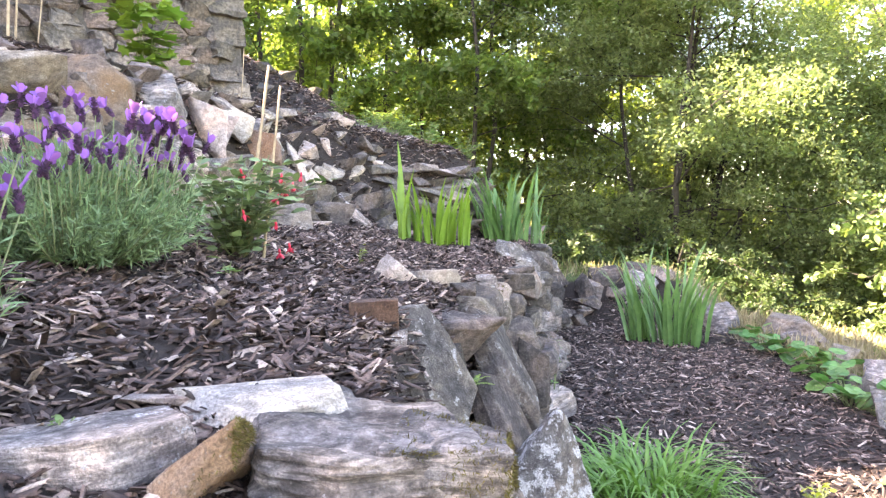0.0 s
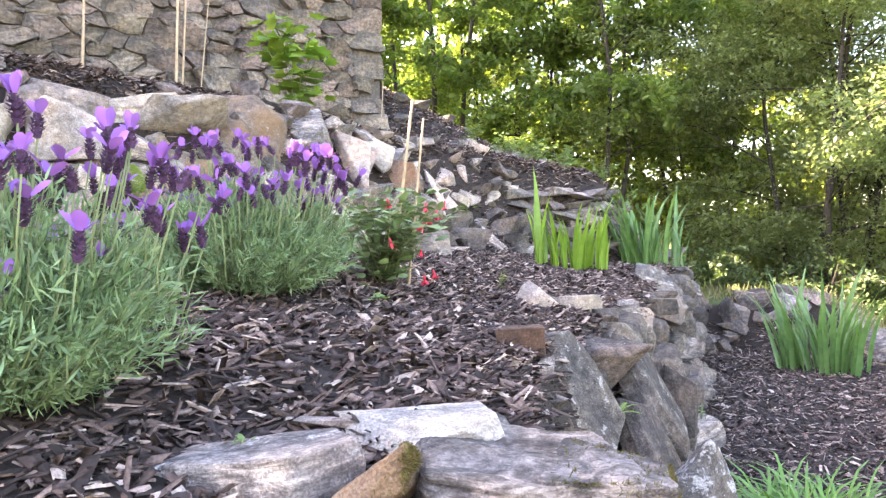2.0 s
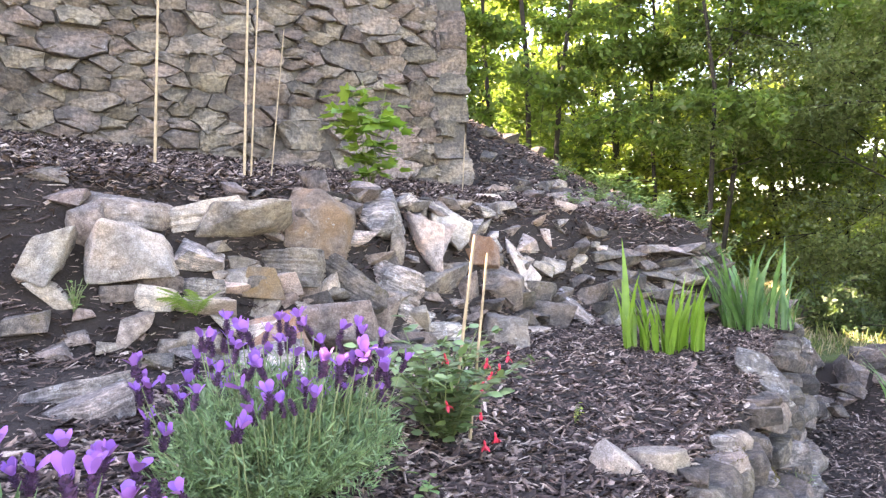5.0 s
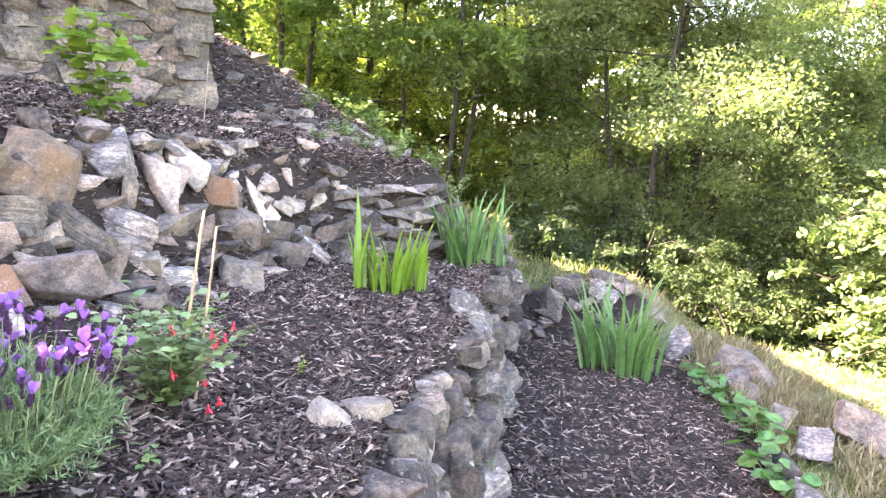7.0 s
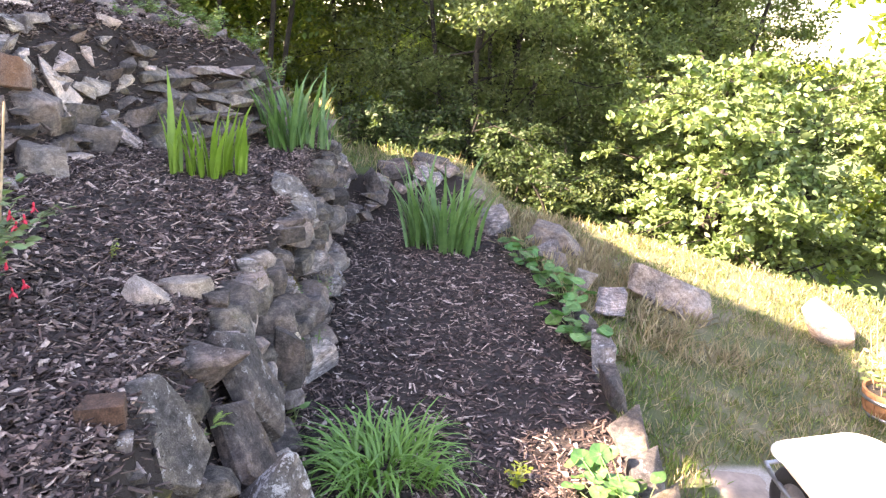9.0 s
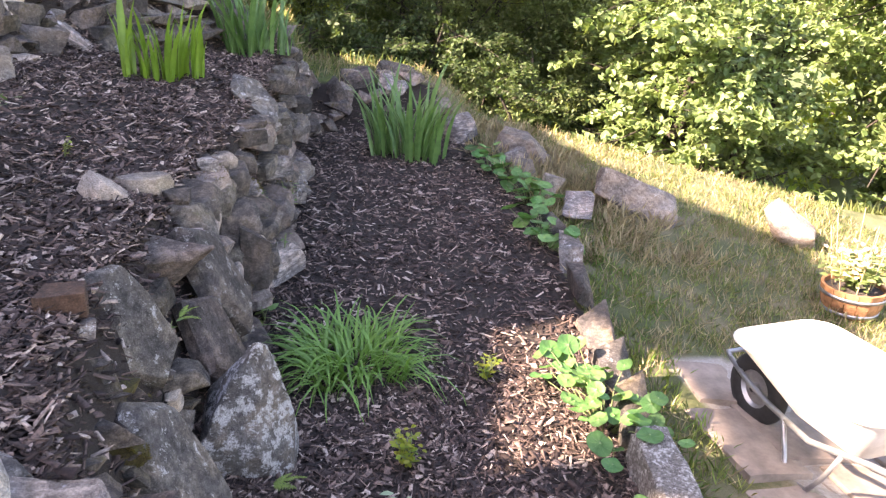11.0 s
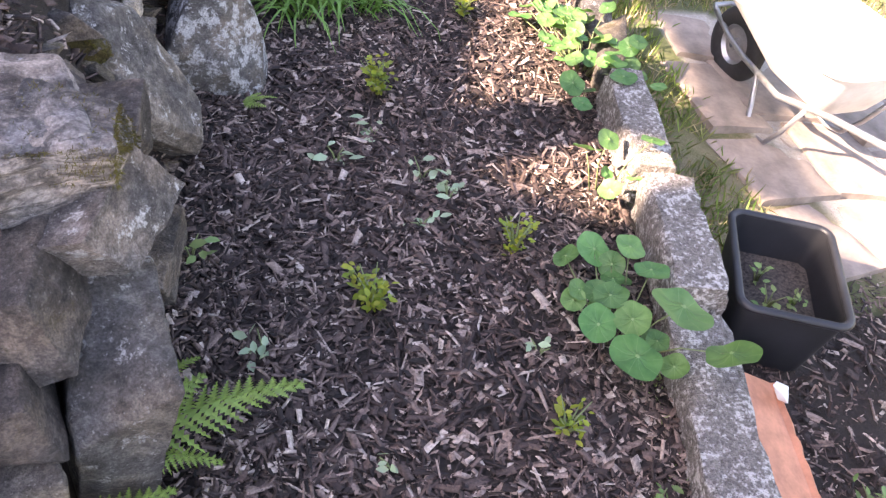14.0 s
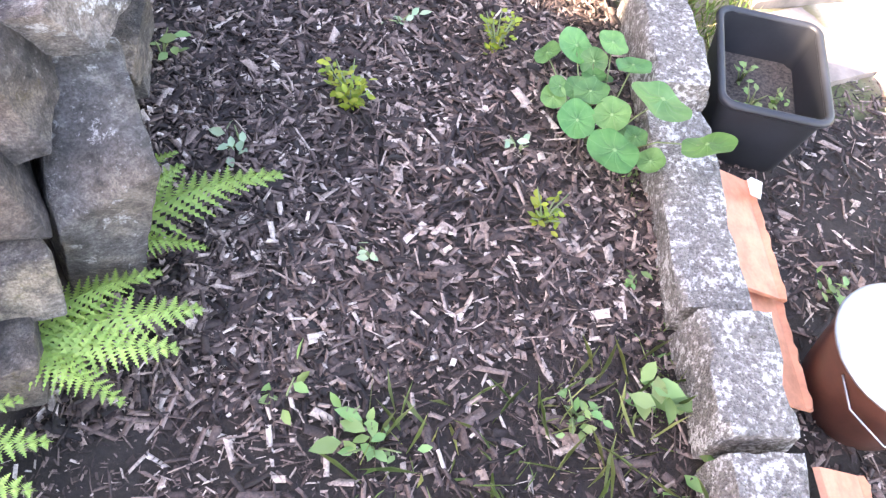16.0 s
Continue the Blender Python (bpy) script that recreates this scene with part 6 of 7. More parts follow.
# small weeds and seedlings
for i, (wx, wy, h, w, cnt, lf, mat, label) in enumerate([
        (0.94, 2.46, 0.18, 0.11, 130, 0.030, SPRIG, "small yellow-green shrub seedling in mulch"), (1.18, 1.52, 0.17, 0.06, 90, 0.024, SPRIG, "small upright yellow-green seedling"),
        (0.68, 1.38, 0.16, 0.10, 130, 0.028, SPRIG, "small yellow-green shrub seedling in mulch"), (1.10, 0.86, 0.10, 0.08, 50, 0.028, SPRIG, "small yellowish seedling in mulch"),
        (1.47, 3.06, 0.14, 0.09, 60, 0.035, SPRIG, "sunlit yellow-green shrub seedling"), (0.70, 2.08, 0.07, 0.07, 11, 0.06, PALEWEED, "pale green weed seedling in mulch"),
        (0.98, 1.94, 0.06, 0.07, 11, 0.055, PALEWEED, "pale green weed seedling in mulch"), (1.04, 1.81, 0.05, 0.06, 9, 0.045, PALEWEED, "pale green weed seedling in mulch"), (0.18, 1.62, 0.12, 0.05, 10, 0.045, WEEDLEAF, "green weed seedling beside the wall"),
        (0.35, 1.26, 0.06, 0.06, 14, 0.042, PALEWEED, "variegated weed seedling in mulch"), (0.45, 0.42, 0.10, 0.05, 8, 0.06, WEEDLEAF, "leggy green weed on bare soil"), (0.33, 0.50, 0.05, 0.06, 8, 0.05, WEEDLEAF, "flat green weed on bare soil"),
        (1.18, 0.30, 0.05, 0.07, 16, 0.07, WEEDLEAF, "rosette of pale green weed leaves"), (0.98, 0.32, 0.09, 0.10, 26, 0.03, WEEDLEAF, "straggling weed on bare soil"), (1.22, 0.12, 0.05, 0.05, 9, 0.05, WEEDLEAF, "small green weed beside the kerb"),
        (-0.71, 2.62, 0.06, 0.06, 12, 0.045, WEEDLEAF, "small green weed in mulch"), (-0.40, 3.75, 0.09, 0.04, 14, 0.03, SPRIG, "small yellow-green seedling in mulch"), (-2.5, 3.1, 0.15, 0.10, 40, 0.03, WEEDLEAF, "weedy green plant growing among the rocks"),
        (0.22, 3.55, 0.10, 0.05, 6, 0.09, WEEDLEAF, "broad-leaved weed on the wall top"), (0.46, 3.85, 0.12, 0.06, 12, 0.06, WEEDLEAF, "green weed at the wall's foot"), (0.62, 4.5, 0.3, 0.08, 60, 0.035, WEEDLEAF, "green weeds hanging in the wall's face"),
        (0.05, 2.62, 0.14, 0.06, 24, 0.035, WEEDLEAF, "green weeds in a wall crevice"), (0.74, 5.4, 0.4, 0.08, 70, 0.035, WEEDLEAF, "green weeds hanging in the wall's face"), (-0.62, 1.28, 0.05, 0.03, 12, 0.02, WEEDLEAF, "small green weed between stones"),
        (2.0, 0.55, 0.06, 0.07, 14, 0.04, WEEDLEAF, "small weed outside the kerb"), (2.15, 2.75, 0.12, 0.10, 20, 0.06, NASTLEAF, "broad leafy weed outside the kerb"), (-0.45, 8.0, 0.2, 0.25, 130, 0.05, WEEDLEAF, "green weeds growing on the stony slope"),
        (-0.75, 8.5, 0.25, 0.3, 150, 0.05, WEEDLEAF, "green weeds growing on the stony slope"), (-0.15, 8.9, 0.3, 0.3, 150, 0.05, WEEDLEAF, "green weeds growing on the stony slope"), (1.15, 8.6, 0.25, 0.12, 60, 0.05, WEEDLEAF, "green weeds on the stony ridge"),
        (-0.15, 7.75, 0.25, 0.25, 150, 0.045, WEEDLEAF, "green weeds growing over the slab wall"), (0.25, 8.5, 0.3, 0.25, 150, 0.05, WEEDLEAF, "green weeds growing over the slab wall"), (0.5, 9.2, 0.35, 0.3, 160, 0.05, WEEDLEAF, "green weeds growing on the stony slope"),
        (-0.9, 7.9, 0.15, 0.2, 90, 0.04, WEEDLEAF, "green weeds growing on the stony slope"), (0.34, 3.2, 0.08, 0.05, 14, 0.04, WEEDLEAF, "green weeds at the wall's foot"), (0.52, 4.9, 0.2, 0.06, 40, 0.035, WEEDLEAF, "green weeds hanging in the wall's face"),
        (0.86, 2.20, 0.05, 0.05, 8, 0.045, PALEWEED, "pale green weed seedling in mulch"), (0.92, 1.70, 0.05, 0.05, 8, 0.04, PALEWEED, "pale green weed seedling in mulch"), (0.62, 0.85, 0.04, 0.04, 6, 0.035, PALEWEED, "pale green weed seedling in mulch"),
        (1.12, 1.12, 0.04, 0.04, 7, 0.035, PALEWEED, "pale green weed seedling in mulch"), (1.26, 0.62, 0.05, 0.05, 12, 0.03, WEEDLEAF, "small green weed beside the kerb"), (0.50, 0.36, 0.06, 0.08, 20, 0.035, WEEDLEAF, "flat green weed on bare soil"),
        (-0.5, 9.6, 0.35, 0.35, 240, 0.07, WEEDLEAF, "green weeds growing on the stony slope"), (-0.2, 9.9, 0.4, 0.3, 240, 0.07, WEEDLEAF, "green weeds growing on the stony slope"), (-0.8, 9.8, 0.3, 0.3, 200, 0.06, WEEDLEAF, "green weeds growing on the stony slope"), (0.2, 9.6, 0.4, 0.25, 200, 0.06, WEEDLEAF, "green weeds growing on the stony slope"),
        (-1.25, 9.3, 0.3, 0.3, 120, 0.06, WEEDLEAF, "green weeds growing on the stony slope")]):
    leafy("weed", wx, wy, at(wx, wy), h, w, cnt, lf, mat, 200 + i, label, "weed", max(3, min(9, cnt // 4)))


def grass_patch(name, seed, count, x0, x1, y0, y1, h, mat, test, label, width=0.09):
    rng = np.random.default_rng(seed)
    x, y = rng.uniform(x0, x1, count), rng.uniform(y0, y1, count)
    clumps = np.sin(x * 6 + 2 * np.sin(y * 3)) * np.sin(y * 5 + 2 * np.sin(x * 4))
    ok = test(x, y) & (rng.uniform(0, 1, count) < 0.66 + 0.5 * clumps + 0.25 * np.sin(x * 17 + 3 * np.sin(y * 11)))
    x, y = x[ok], y[ok]
    n = len(x)
    rot = turns(rng, n, np.array([0, 0, 1.3]), 0.7)
    fr = framed(rot, h * rng.uniform(0.4, 1.3, n), np.stack([x, y, ground_z(x, y) - 0.005], 1))
    tv = [(-width / 2, 0, 0), (width / 2, 0, 0), (width * 0.3, 0.6, 0.08), (0, 1, 0.25), (-width * 0.3, 0.6, 0.08)]
    ob = part(name, many(name, tv, [(0, 1, 2, 3, 4)], fr), mat)
    return tagged(ob, label, "grass", kind="stuff")


def lawn_test(x, y):
    c = zone_colour(x, y)
    return (c[:, 1] > 0.5) & ~((x > 2.42) & (x < 4.8) & (y < 3.2 - 0.1 * (x - 2.4)))


grass_patch("lawn_grass", 81, 60000, 1.3, 6.5, 1.2, 10, 0.075, GRASS, lawn_test, "short patchy green lawn grass")
grass_patch("dry_grass", 82, 46000, 1.3, 6.5, 1.2, 10, 0.085, STRAW, lambda x, y: lawn_test(x, y), "dry straw-coloured grass among the lawn", 0.06)
grass_patch("kerb_grass", 88, 13000, 1.7, 3.4, 1.45, 6.0, 0.085, GREENGRASS, lambda x, y: (x > along(y, KERB_Y, KERB_X) + 0.16) & (x < along(y, KERB_Y, KERB_X) + 0.62 + 0.15 * np.sin(y * 5)) & ~((x > 2.5) & (y < 3.1)), "lush green grass growing along the kerb", 0.06)
grass_patch("straw_tussocks", 87, 9000, 2.75, 4.3, 4.6, 8.6, 0.17, STRAW, lambda x, y: np.abs(x - np.interp(y, (4.6, 6, 8.6), (3.3, 3.5, 3.3))) < 0.45 + 0.25 * np.sin(y * 7), "tussocks of dry straw-coloured grass round the boulders", 0.035)
grass_patch("long_grass", 83, 22000, 1.6, 9, 6.0, 12.5, 0.22, GRASS, lambda x, y: (y > 10.6 - 0.75 * (x - 2)) & (y < 13.2 - 0.75 * (x - 2)), "long sunlit grass at the lawn's far edge", 0.05)
grass_patch("slope_grass", 84, 7000, 0.3, 3.2, 8.6, 12.5, 0.11, GRASS, lambda x, y: y > 9.0 + 0.25 * np.abs(x), "rough grass and weeds on the ridge", 0.06)
grass_patch("slope_straw", 85, 3000, 0.2, 3.2, 8.8, 12.5, 0.14, STRAW, lambda x, y: y > 9.0, "dry grass stalks on the ridge", 0.05)
grass_patch("kerb_moss", 89, 2600, 1.05, 1.5, 0.0, 1.0, 0.022, WEEDLEAF, lambda x, y: np.abs(x - along(y, KERB_Y, KERB_X) + 0.03) < 0.05 + 0.03 * np.sin(y * 13), "tiny green moss and seedlings along the kerb's foot", 0.4)
grass_patch("bed_grass", 86, 420, 0.45, 1.3, -0.1, 0.42, 0.13, GRASS, lambda x, y: x > -9, "thin grass blades on bare soil", 0.03)

# ---- things beyond the kerb ----
TRAY = plain("galvanised_tray", (0.62, 0.60, 0.57), 0.5, var=0.12, scale=12, bump=0.1)
STEEL = plain("grey_steel_tube", (0.34, 0.34, 0.35), 0.38, 0.7, var=0.15, bump=0.05)
RUBBER = plain("black_rubber", (0.02, 0.02, 0.022), 0.75, var=0.3, bump=0.3)
BLACKPLASTIC = plain("black_plastic", (0.016, 0.017, 0.021), 0.5, var=0.25, scale=8, bump=0.05)
POTSOIL = plain("potting_soil", (0.075, 0.06, 0.05), 0.95, var=0.6, scale=90, bump=0.9)
TERRACOTTA = plain("orange_clay_tile", (0.60, 0.25, 0.145), 0.8, var=0.18, scale=18, bump=0.2)
BROWNPOT = plain("brown_glazed_clay", (0.085, 0.032, 0.022), 0.3, var=0.3, scale=10, bump=0.1)
WHITE = plain("white_enamel", (0.80, 0.80, 0.78), 0.35, var=0.05, bump=0.05)
OAK = plain("barrel_wood", (0.40, 0.19, 0.09), 0.7, var=0.35, scale=16, bump=0.4)
FLAG = plain("stone_flag", (0.27, 0.215, 0.18), 0.85, var=0.25, scale=9, bump=0.4)
WHITEFLOWER = leaf_material("cream_flower", (0.62, 0.52, 0.36), (0.80, 0.74, 0.58), 0.6, 0.3, 0.02, 0.2)


def shell_mesh(outline, levels, wall=0.004, floor=True):
    """An open vessel: an outline (x, y) scaled and lifted level by level, (scale x, scale y, shift y, z), with a wall's thickness."""
    n = len(outline)
    verts, faces = [], []
    for sx, sy, dy, z in levels:
        verts += [(x * sx, y * sy + dy, z) for x, y in outline]
    m = len(levels)
    for sx, sy, dy, z in reversed(levels):
        verts += [(x * (sx - wall * 2 * (1 if sx > 0 else 0)), y * (sy - wall * 2) + dy, z + (wall if z == levels[0][3] else 0)) for x, y in outline]
    for r in range(2 * m - 1):
        for k in range(n):
            j = (k + 1) % n
            faces.append((r * n + k, r * n + j, (r + 1) * n + j, (r + 1) * n + k))
    if floor:
        faces.append(tuple(range(n))[::-1])
        faces.append(tuple(range((2 * m - 1) * n, 2 * m * n)))
    return mesh_of("vessel", verts, faces, True, 35)


def rounded(w, d, r, steps=5):
    """A rectangle's outline with round corners."""
    pts = []
    for cx, cy, a0 in ((w / 2 - r, d / 2 - r, 0), (-w / 2 + r, d / 2 - r, 90), (-w / 2 + r, -d / 2 + r, 180), (w / 2 - r, -d / 2 + r, 270)):
        for i in range(steps + 1):
            a = radians(a0 + 90 * i / steps)
            pts.append((cx + r * math.cos(a), cy + r * math.sin(a)))
    return pts


def ring_tube(points, radius, sides=8):
    """A closed round rod along a loop of points."""
    pts = [Vector(p) for p in points]
    n = len(pts)
    verts, faces = [], []
    for i, p in enumerate(pts):
        d = (pts[(i + 1) % n] - pts[i - 1]).normalized()
        a = d.cross(Vector((0, 0, 1)))
        a = a.normalized() if a.length > 0.1 else d.orthogonal().normalized()
        c = d.cross(a)
        verts += [p + (a * math.cos(6.2832 * j / sides) + c * math.sin(6.2832 * j / sides)) * radius for j in range(sides)]
    for i in range(n):
        for j in range(sides):
            k, m = (j + 1) % sides, (i + 1) % n
            faces.append((i * sides + j, i * sides + k, m * sides + k, m * sides + j))
    return verts, faces


def lathe(profile, n=28, axis="z"):
    verts, faces = [], []
    for r, z in profile:
        for k in range(n):
            a = 6.2832 * k / n
            verts.append((r * math.cos(a), r * math.sin(a), z) if axis == "z" else (z, r * math.cos(a), r * math.sin(a)))
    for i in range(len(profile) - 1):
        for k in range(n):
            j = (k + 1) % n
            faces.append((i * n + k, i * n + j, (i + 1) * n + j, (i + 1) * n + k))
    return verts, faces


def wheelbarrow(x, y, turn):
    z0 = at(x, y) - 0.005
    root = thing("wheelbarrow", x, y, z0, "empty pale metal wheelbarrow with a black rubber tyre on the flags", "wheelbarrow", turn=turn)
    tray_out = rounded(0.60, 0.86, 0.13)
    tray = part("tray", shell_mesh(tray_out, [(0.40, 0.38, -0.10, 0.25), (0.48, 0.48, -0.09, 0.27), (0.78, 0.80, -0.02, 0.42), (1.0, 1.0, 0.02, 0.52)], 0.006), TRAY, root, "pale worn metal tray")
    part("rim", mesh_of("rim", *ring_tube([(px_, py_ + 0.02, 0.52) for px_, py_ in tray_out], 0.009), True), TRAY, tray)
    wheel = part("wheel", mesh_of("wheel", *lathe([(0.015, -0.045), (0.03, -0.04), (0.033, -0.012), (0.085, -0.010), (0.10, -0.026), (0.102, 0.0), (0.10, 0.026), (0.085, 0.010), (0.033, 0.012), (0.03, 0.04), (0.015, 0.045)], 24, "x"), True, 40), STEEL, root, "grey steel wheel rim")
    wheel.matrix_basis = Matrix.Translation((-0.04, 0.42, 0.185))
    part("tyre", mesh_of("tyre", *lathe([(0.098, -0.030), (0.13, -0.046), (0.17, -0.036), (0.183, -0.018), (0.185, 0.0), (0.183, 0.018), (0.17, 0.036), (0.13, 0.046), (0.098, 0.030)], 28, "x"), True), RUBBER, wheel, "black rubber tyre")
    for k in range(8):
        a = 6.2832 * k / 8
        part("spoke", mesh_of("spoke", *tube([(0, math.cos(a) * 0.03, math.sin(a) * 0.03), (0, math.cos(a) * 0.112, math.sin(a) * 0.112)], [0.006, 0.006], 5)), STEEL, wheel)
    for s in (-1, 1):
        part("frame_tube", mesh_of("frame_tube", *tube([(s * 0.07, 0.62, 0.26), (s * 0.09, 0.46, 0.22), (s * 0.14, 0.25, 0.22), (s * 0.22, -0.1, 0.25), (s * 0.27, -0.45, 0.38), (s * 0.28, -0.78, 0.46)], [0.014] * 6, 9), True), STEEL, root)
        grip = part("handle_grip", mesh_of("handle_grip", *tube([(s * 0.28, -0.78, 0.46), (s * 0.28, -0.90, 0.485)], [0.019, 0.019], 9), True), RUBBER, root, "black rubber grip")
        part("leg", mesh_of("leg", *tube([(s * 0.18, 0.10, 0.24), (s * 0.20, 0.03, 0.10), (s * 0.21, 0.0, 0.02), (s * 0.215, -0.07, 0.012), (s * 0.225, -0.15, 0.03), (s * 0.235, -0.22, 0.14), (s * 0.25, -0.30, 0.32)], [0.012] * 7, 8), True), STEEL, root)
    part("front_bar", mesh_of("front_bar", *tube([(-0.07, 0.62, 0.26), (-0.05, 0.67, 0.265), (0.05, 0.67, 0.265), (0.07, 0.62, 0.26)], [0.013] * 4, 8), True), STEEL, root)
    return root


wheelbarrow(2.90, 2.36, 3)


def soil_top(outline, z, seed):
    verts = [(0, 0, z + 0.02)]
    for q in (0.5, 1.0):
        verts += [(x * q, y * q, z + 0.012 * noise.noise(Vector((x * 30 * q, y * 30 * q, seed)))) for x, y in outline]
    n = len(outline)
    faces = []
    for k in range(n):
        j = (k + 1) % n
        faces += [(0, 1 + k, 1 + j), (1 + k, 1 + n + k, 1 + n + j, 1 + j)]
    return mesh_of("soil", verts, faces, True)


def plastic_tub(x, y, turn):
    z0 = at(x, y)
    root = thing("plastic_tub", x, y, z0 - 0.01, "open black plastic tub part-filled with soil and weeds", "tub", turn=turn)
    out = rounded(0.335, 0.45, 0.045)
    body = part("body", shell_mesh(out, [(0.74, 0.78, 0, 0.0), (0.80, 0.83, 0, 0.03), (0.97, 0.97, 0, 0.28), (0.97, 0.97, 0, 0.31)], 0.012), BLACKPLASTIC, root)
    part("rim", mesh_of("rim", *ring_tube([(a, b, 0.305) for a, b in out], 0.014), True), BLACKPLASTIC, root, "thick rolled black rim")
    part("soil", soil_top([(a * 0.86, b * 0.86) for a, b in out], 0.16, 3), POTSOIL, root, "grey-brown crumbly soil")
    return root


plastic_tub(2.0, 1.22, -27)
for i, (wx, wy) in enumerate([(1.99, 1.29), (2.04, 1.15), (1.95, 1.17)]):
    leafy("weed", wx, wy, at(wx, wy) + 0.15, 0.10, 0.05, 12, 0.03, WEEDLEAF, 300 + i, "small weed growing in the tub's soil", "weed", 4)


def roof_tile(x, y, z, turn, lean, length, width):
    """A flat interlocking clay tile; one long edge is scalloped."""
    bm = bmesh.new()
    n = 12
    top = []
    for i in range(n + 1):
        t = i / n
        yy = (t - 0.5) * length
        bulge = 0.010 * math.sin(t * 3.1416 * 7) ** 2
        row = [(-width / 2, 0.0), (-width / 2 + 0.012, 0.012), (-width / 4, 0.013), (width / 4, 0.012), (width / 2 - 0.03, 0.011), (width / 2 - 0.018, 0.020 + bulge), (width / 2 + bulge, 0.012), (width / 2 + bulge, 0.0)]
        top.append([bm.verts.new((a, yy, c)) for a, c in row])
    for r, s in zip(top[:-1], top[1:]):
        for k in range(7):
            bm.faces.new((r[k], r[k + 1], s[k + 1], s[k]))
        bm.faces.new((r[7], r[0], s[0], s[7]))
    bm.faces.new(top[0][::-1])
    bm.faces.new(top[-1])
    me = bpy.data.meshes.new("tile")
    bm.to_mesh(me)
    bm.free()
    me.shade_smooth()
    me.set_sharp_from_angle(angle=radians(40))
    ob = part("roof_tile", me, TERRACOTTA)
    ob.matrix_world = pose(x, y, z, 0, lean, turn)
    return tagged(ob, "orange clay roof tile leaning against the kerb", "roof tile", "clay roof tiles")


roof_tile(1.70, 0.74, -0.03, -15, 24, 0.42, 0.21)
roof_tile(1.63, 0.40, -0.08, -15, 26, 0.34, 0.2)
roof_tile(1.58, -0.12, -0.08, -15, 26, 0.34, 0.2)
peg = part("plastic_scrap", rock_mesh(5, (0.12, 0.05, 0.045), 3, 3), WHITE)
peg.matrix_world = pose(1.79, 0.86, 0.01, 0, 25, -20)
tagged(peg, "crumpled scrap of pale plastic lying on the tile", "scrap")


def bucket(x, y):
    z0 = at(x, y)
    root = thing("bucket", x, y, z0, "brown glazed bucket with a white inside and steel rim", "bucket")
    part("body", mesh_of("body", *lathe([(0.0, 0.0), (0.155, 0.0), (0.16, 0.01), (0.20, 0.29)], 36), True, 40), BROWNPOT, root)
    part("inside", mesh_of("inside", *lathe([(0.196, 0.288), (0.186, 0.27), (0.178, 0.252), (0.0, 0.248)], 36), True, 40), WHITE, root, "white inner lining")
    part("rim", mesh_of("rim", *ring_tube([(0.20 * math.cos(6.2832 * k / 36), 0.20 * math.sin(6.2832 * k / 36), 0.292) for k in range(36)], 0.006), True), STEEL, root)
    part("handle", mesh_of("handle", *tube([(-0.205, 0, 0.27), (-0.215, -0.08, 0.24), (-0.16, -0.18, 0.21), (0.0, -0.235, 0.19), (0.16, -0.18, 0.21), (0.215, -0.08, 0.24), (0.205, 0, 0.27)], [0.003] * 7, 6), True), STEEL, root, "thin wire handle")
    return root


bucket(1.875, 0.24)


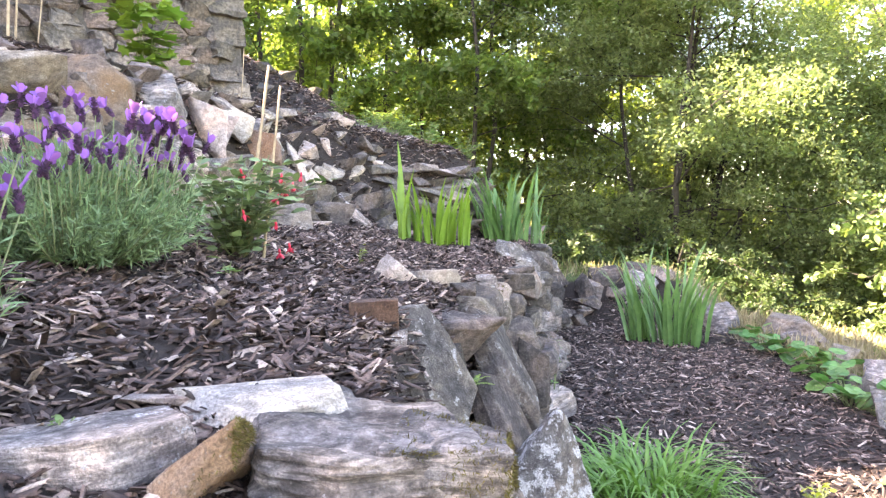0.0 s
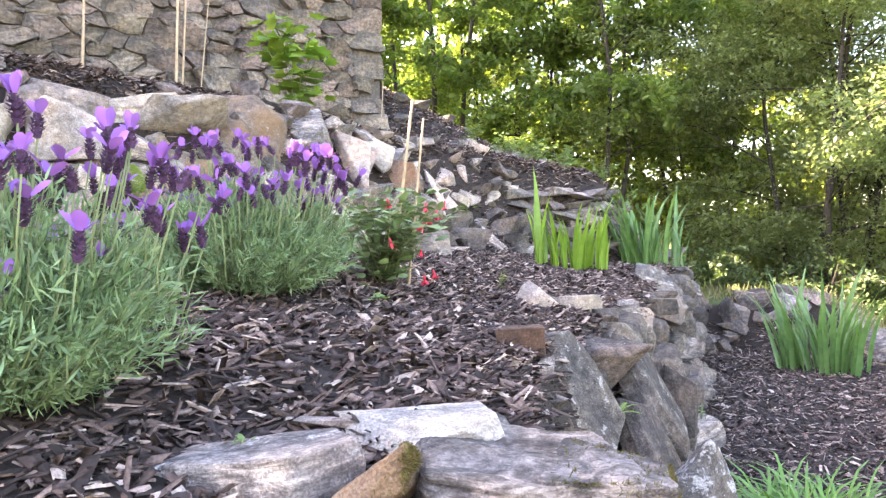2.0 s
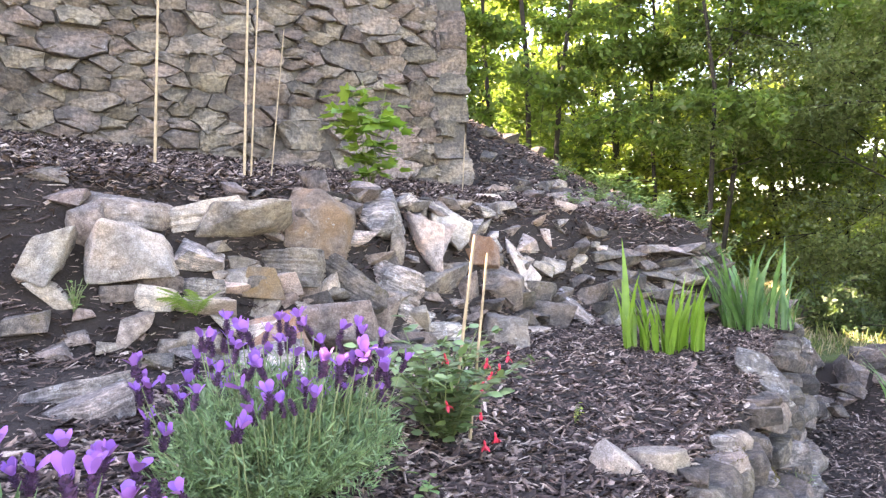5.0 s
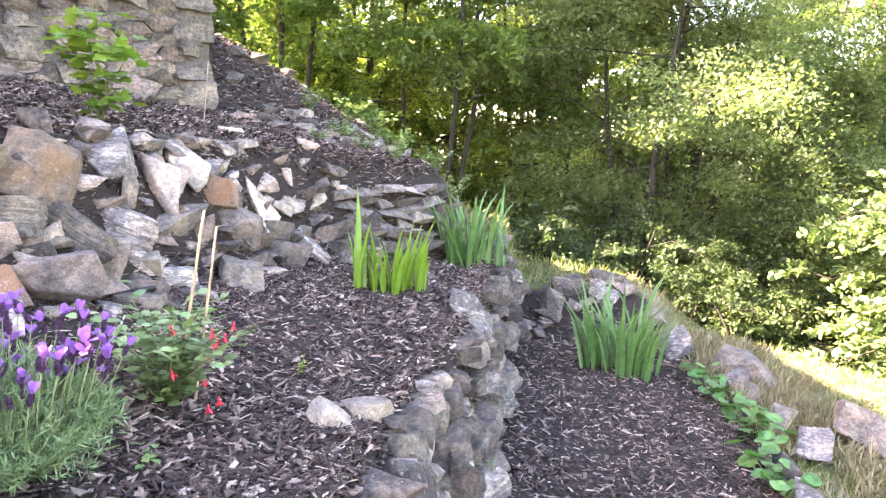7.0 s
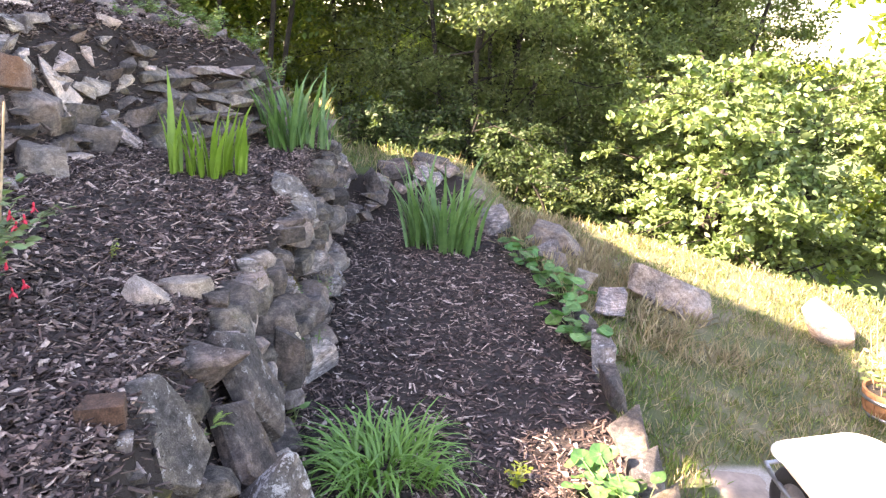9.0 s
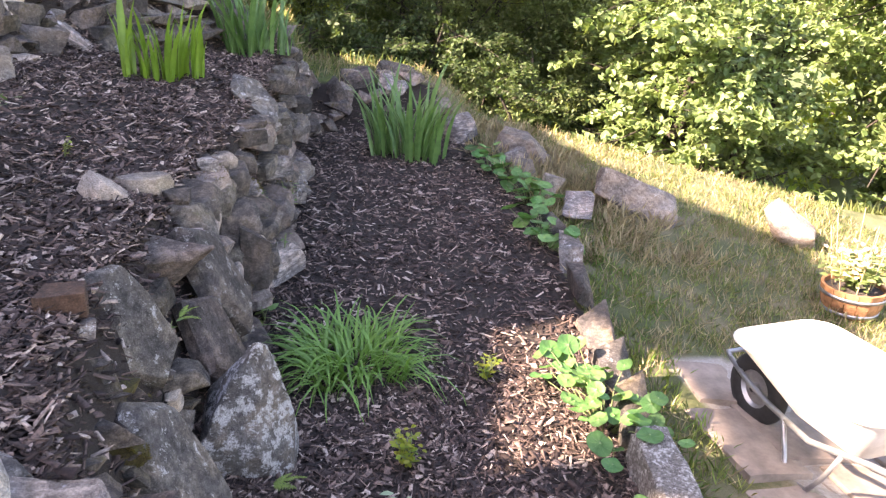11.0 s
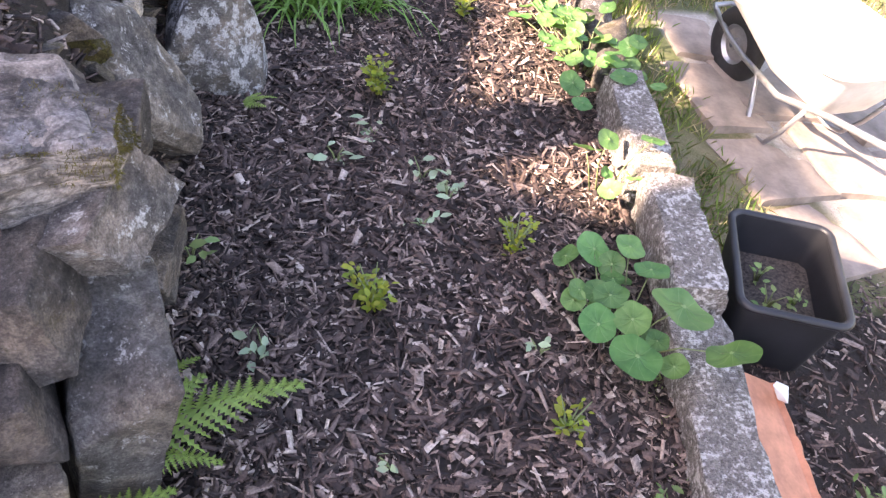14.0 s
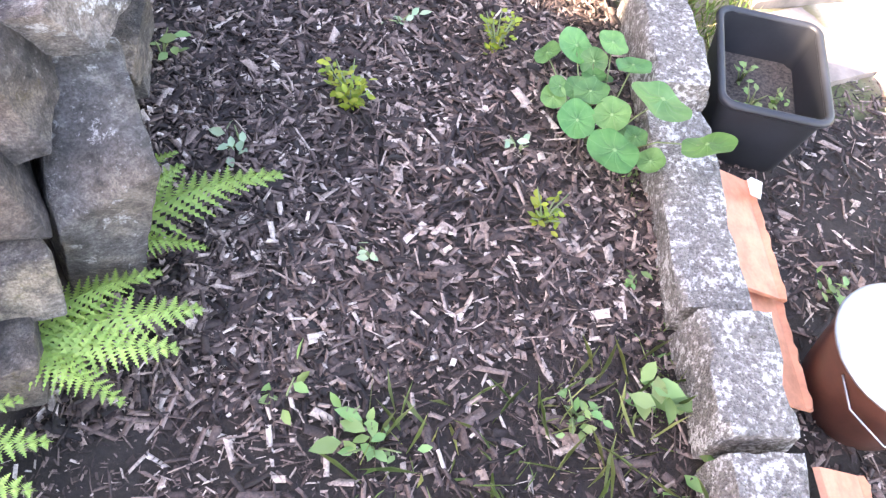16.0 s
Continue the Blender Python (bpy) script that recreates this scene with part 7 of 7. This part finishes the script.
def half_barrel(x, y):
    z0 = at(x, y) - 0.01
    root = thing("barrel_planter", x, y, z0, "wooden half-barrel planter full of pale flowers and stalks", "planter")
    n = 16
    for k in range(n):
        verts = []
        for z, r in ((0, 0.17), (0.11, 0.205), (0.22, 0.22)):
            for a in (k - 0.47, k + 0.47):
                for q in (r, r - 0.02):
                    verts.append((q * math.cos(6.2832 * a / n), q * math.sin(6.2832 * a / n), z))
        faces = []
        for b in (0, 4):
            faces += [(b, b + 2, b + 6, b + 4), (b + 1, b + 5, b + 7, b + 3), (b, b + 4, b + 5, b + 1), (b + 2, b + 3, b + 7, b + 6)]
        faces += [(0, 1, 3, 2), (8, 10, 11, 9)]
        part("stave", mesh_of("stave", verts, faces), OAK, root)
    for z, r in ((0.05, 0.190), (0.17, 0.218)):
        part("hoop", mesh_of("hoop", *lathe([(r, z - 0.012), (r + 0.003, z - 0.012), (r + 0.003, z + 0.012), (r, z + 0.012)], 32), True), STEEL, root, "dark iron hoop")
    part("soil", soil_top([(0.2 * math.cos(6.2832 * k / 20), 0.2 * math.sin(6.2832 * k / 20)) for k in range(20)], 0.19, 4), POTSOIL, root)
    return root


half_barrel(4.55, 3.98)
leafy("flowering_plant", 4.55, 3.98, at(4.55, 3.98) + 0.18, 0.24, 0.26, 260, 0.075, BUSHLEAF, 310, "leafy plant in the barrel planter", "plant", 14)
leafy("flowering_plant", 4.52, 3.96, at(4.55, 3.98) + 0.19, 0.32, 0.26, 190, 0.06, WHITEFLOWER, 311, "pale cream flowers in the barrel planter", "flowers", 14)
for i in range(9):
    a = i * 2.4
    cane(4.55 + 0.12 * math.cos(a), 4.0 + 0.12 * math.sin(a), at(4.55, 3.98) + 0.25, 0.10 * math.cos(a), 0.1 * math.sin(a), 0.42 + 0.05 * (i % 4), 0.004, "dry plant stalk standing in the barrel planter")

# uneven flags under the wheelbarrow
flags = thing("pavement", 3.0, 2.3, -0.2, "path of worn pale stone flags with grass between", "pavement", kind="structure")
bpy.context.view_layer.update()
fr_ = np.random.default_rng(91)
for i, (fx, fy, fw, fd) in enumerate([(2.78, 3.06, 0.34, 0.40), (2.62, 2.55, 0.34, 0.55), (2.95, 2.62, 0.42, 0.50), (2.62, 2.02, 0.46, 0.42), (3.08, 2.08, 0.42, 0.52), (2.56, 1.58, 0.40, 0.40), (3.02, 1.56, 0.46, 0.46), (3.46, 2.5, 0.44, 0.6), (3.52, 1.9, 0.46, 0.52), (3.5, 1.4, 0.44, 0.42), (3.95, 2.3, 0.44, 0.55), (3.98, 1.7, 0.46, 0.55), (4.4, 2.0, 0.42, 0.6)]):
    ob = part("flag", block_mesh(40 + i, (fw, fd, 0.06), 0.006, 5), FLAG, flags)
    ob.matrix_basis = flags.matrix_world.inverted() @ pose(fx, fy, at(fx, fy) - 0.012, fr_.normal() * 1.2, 7 + fr_.normal(), fr_.normal() * 6)
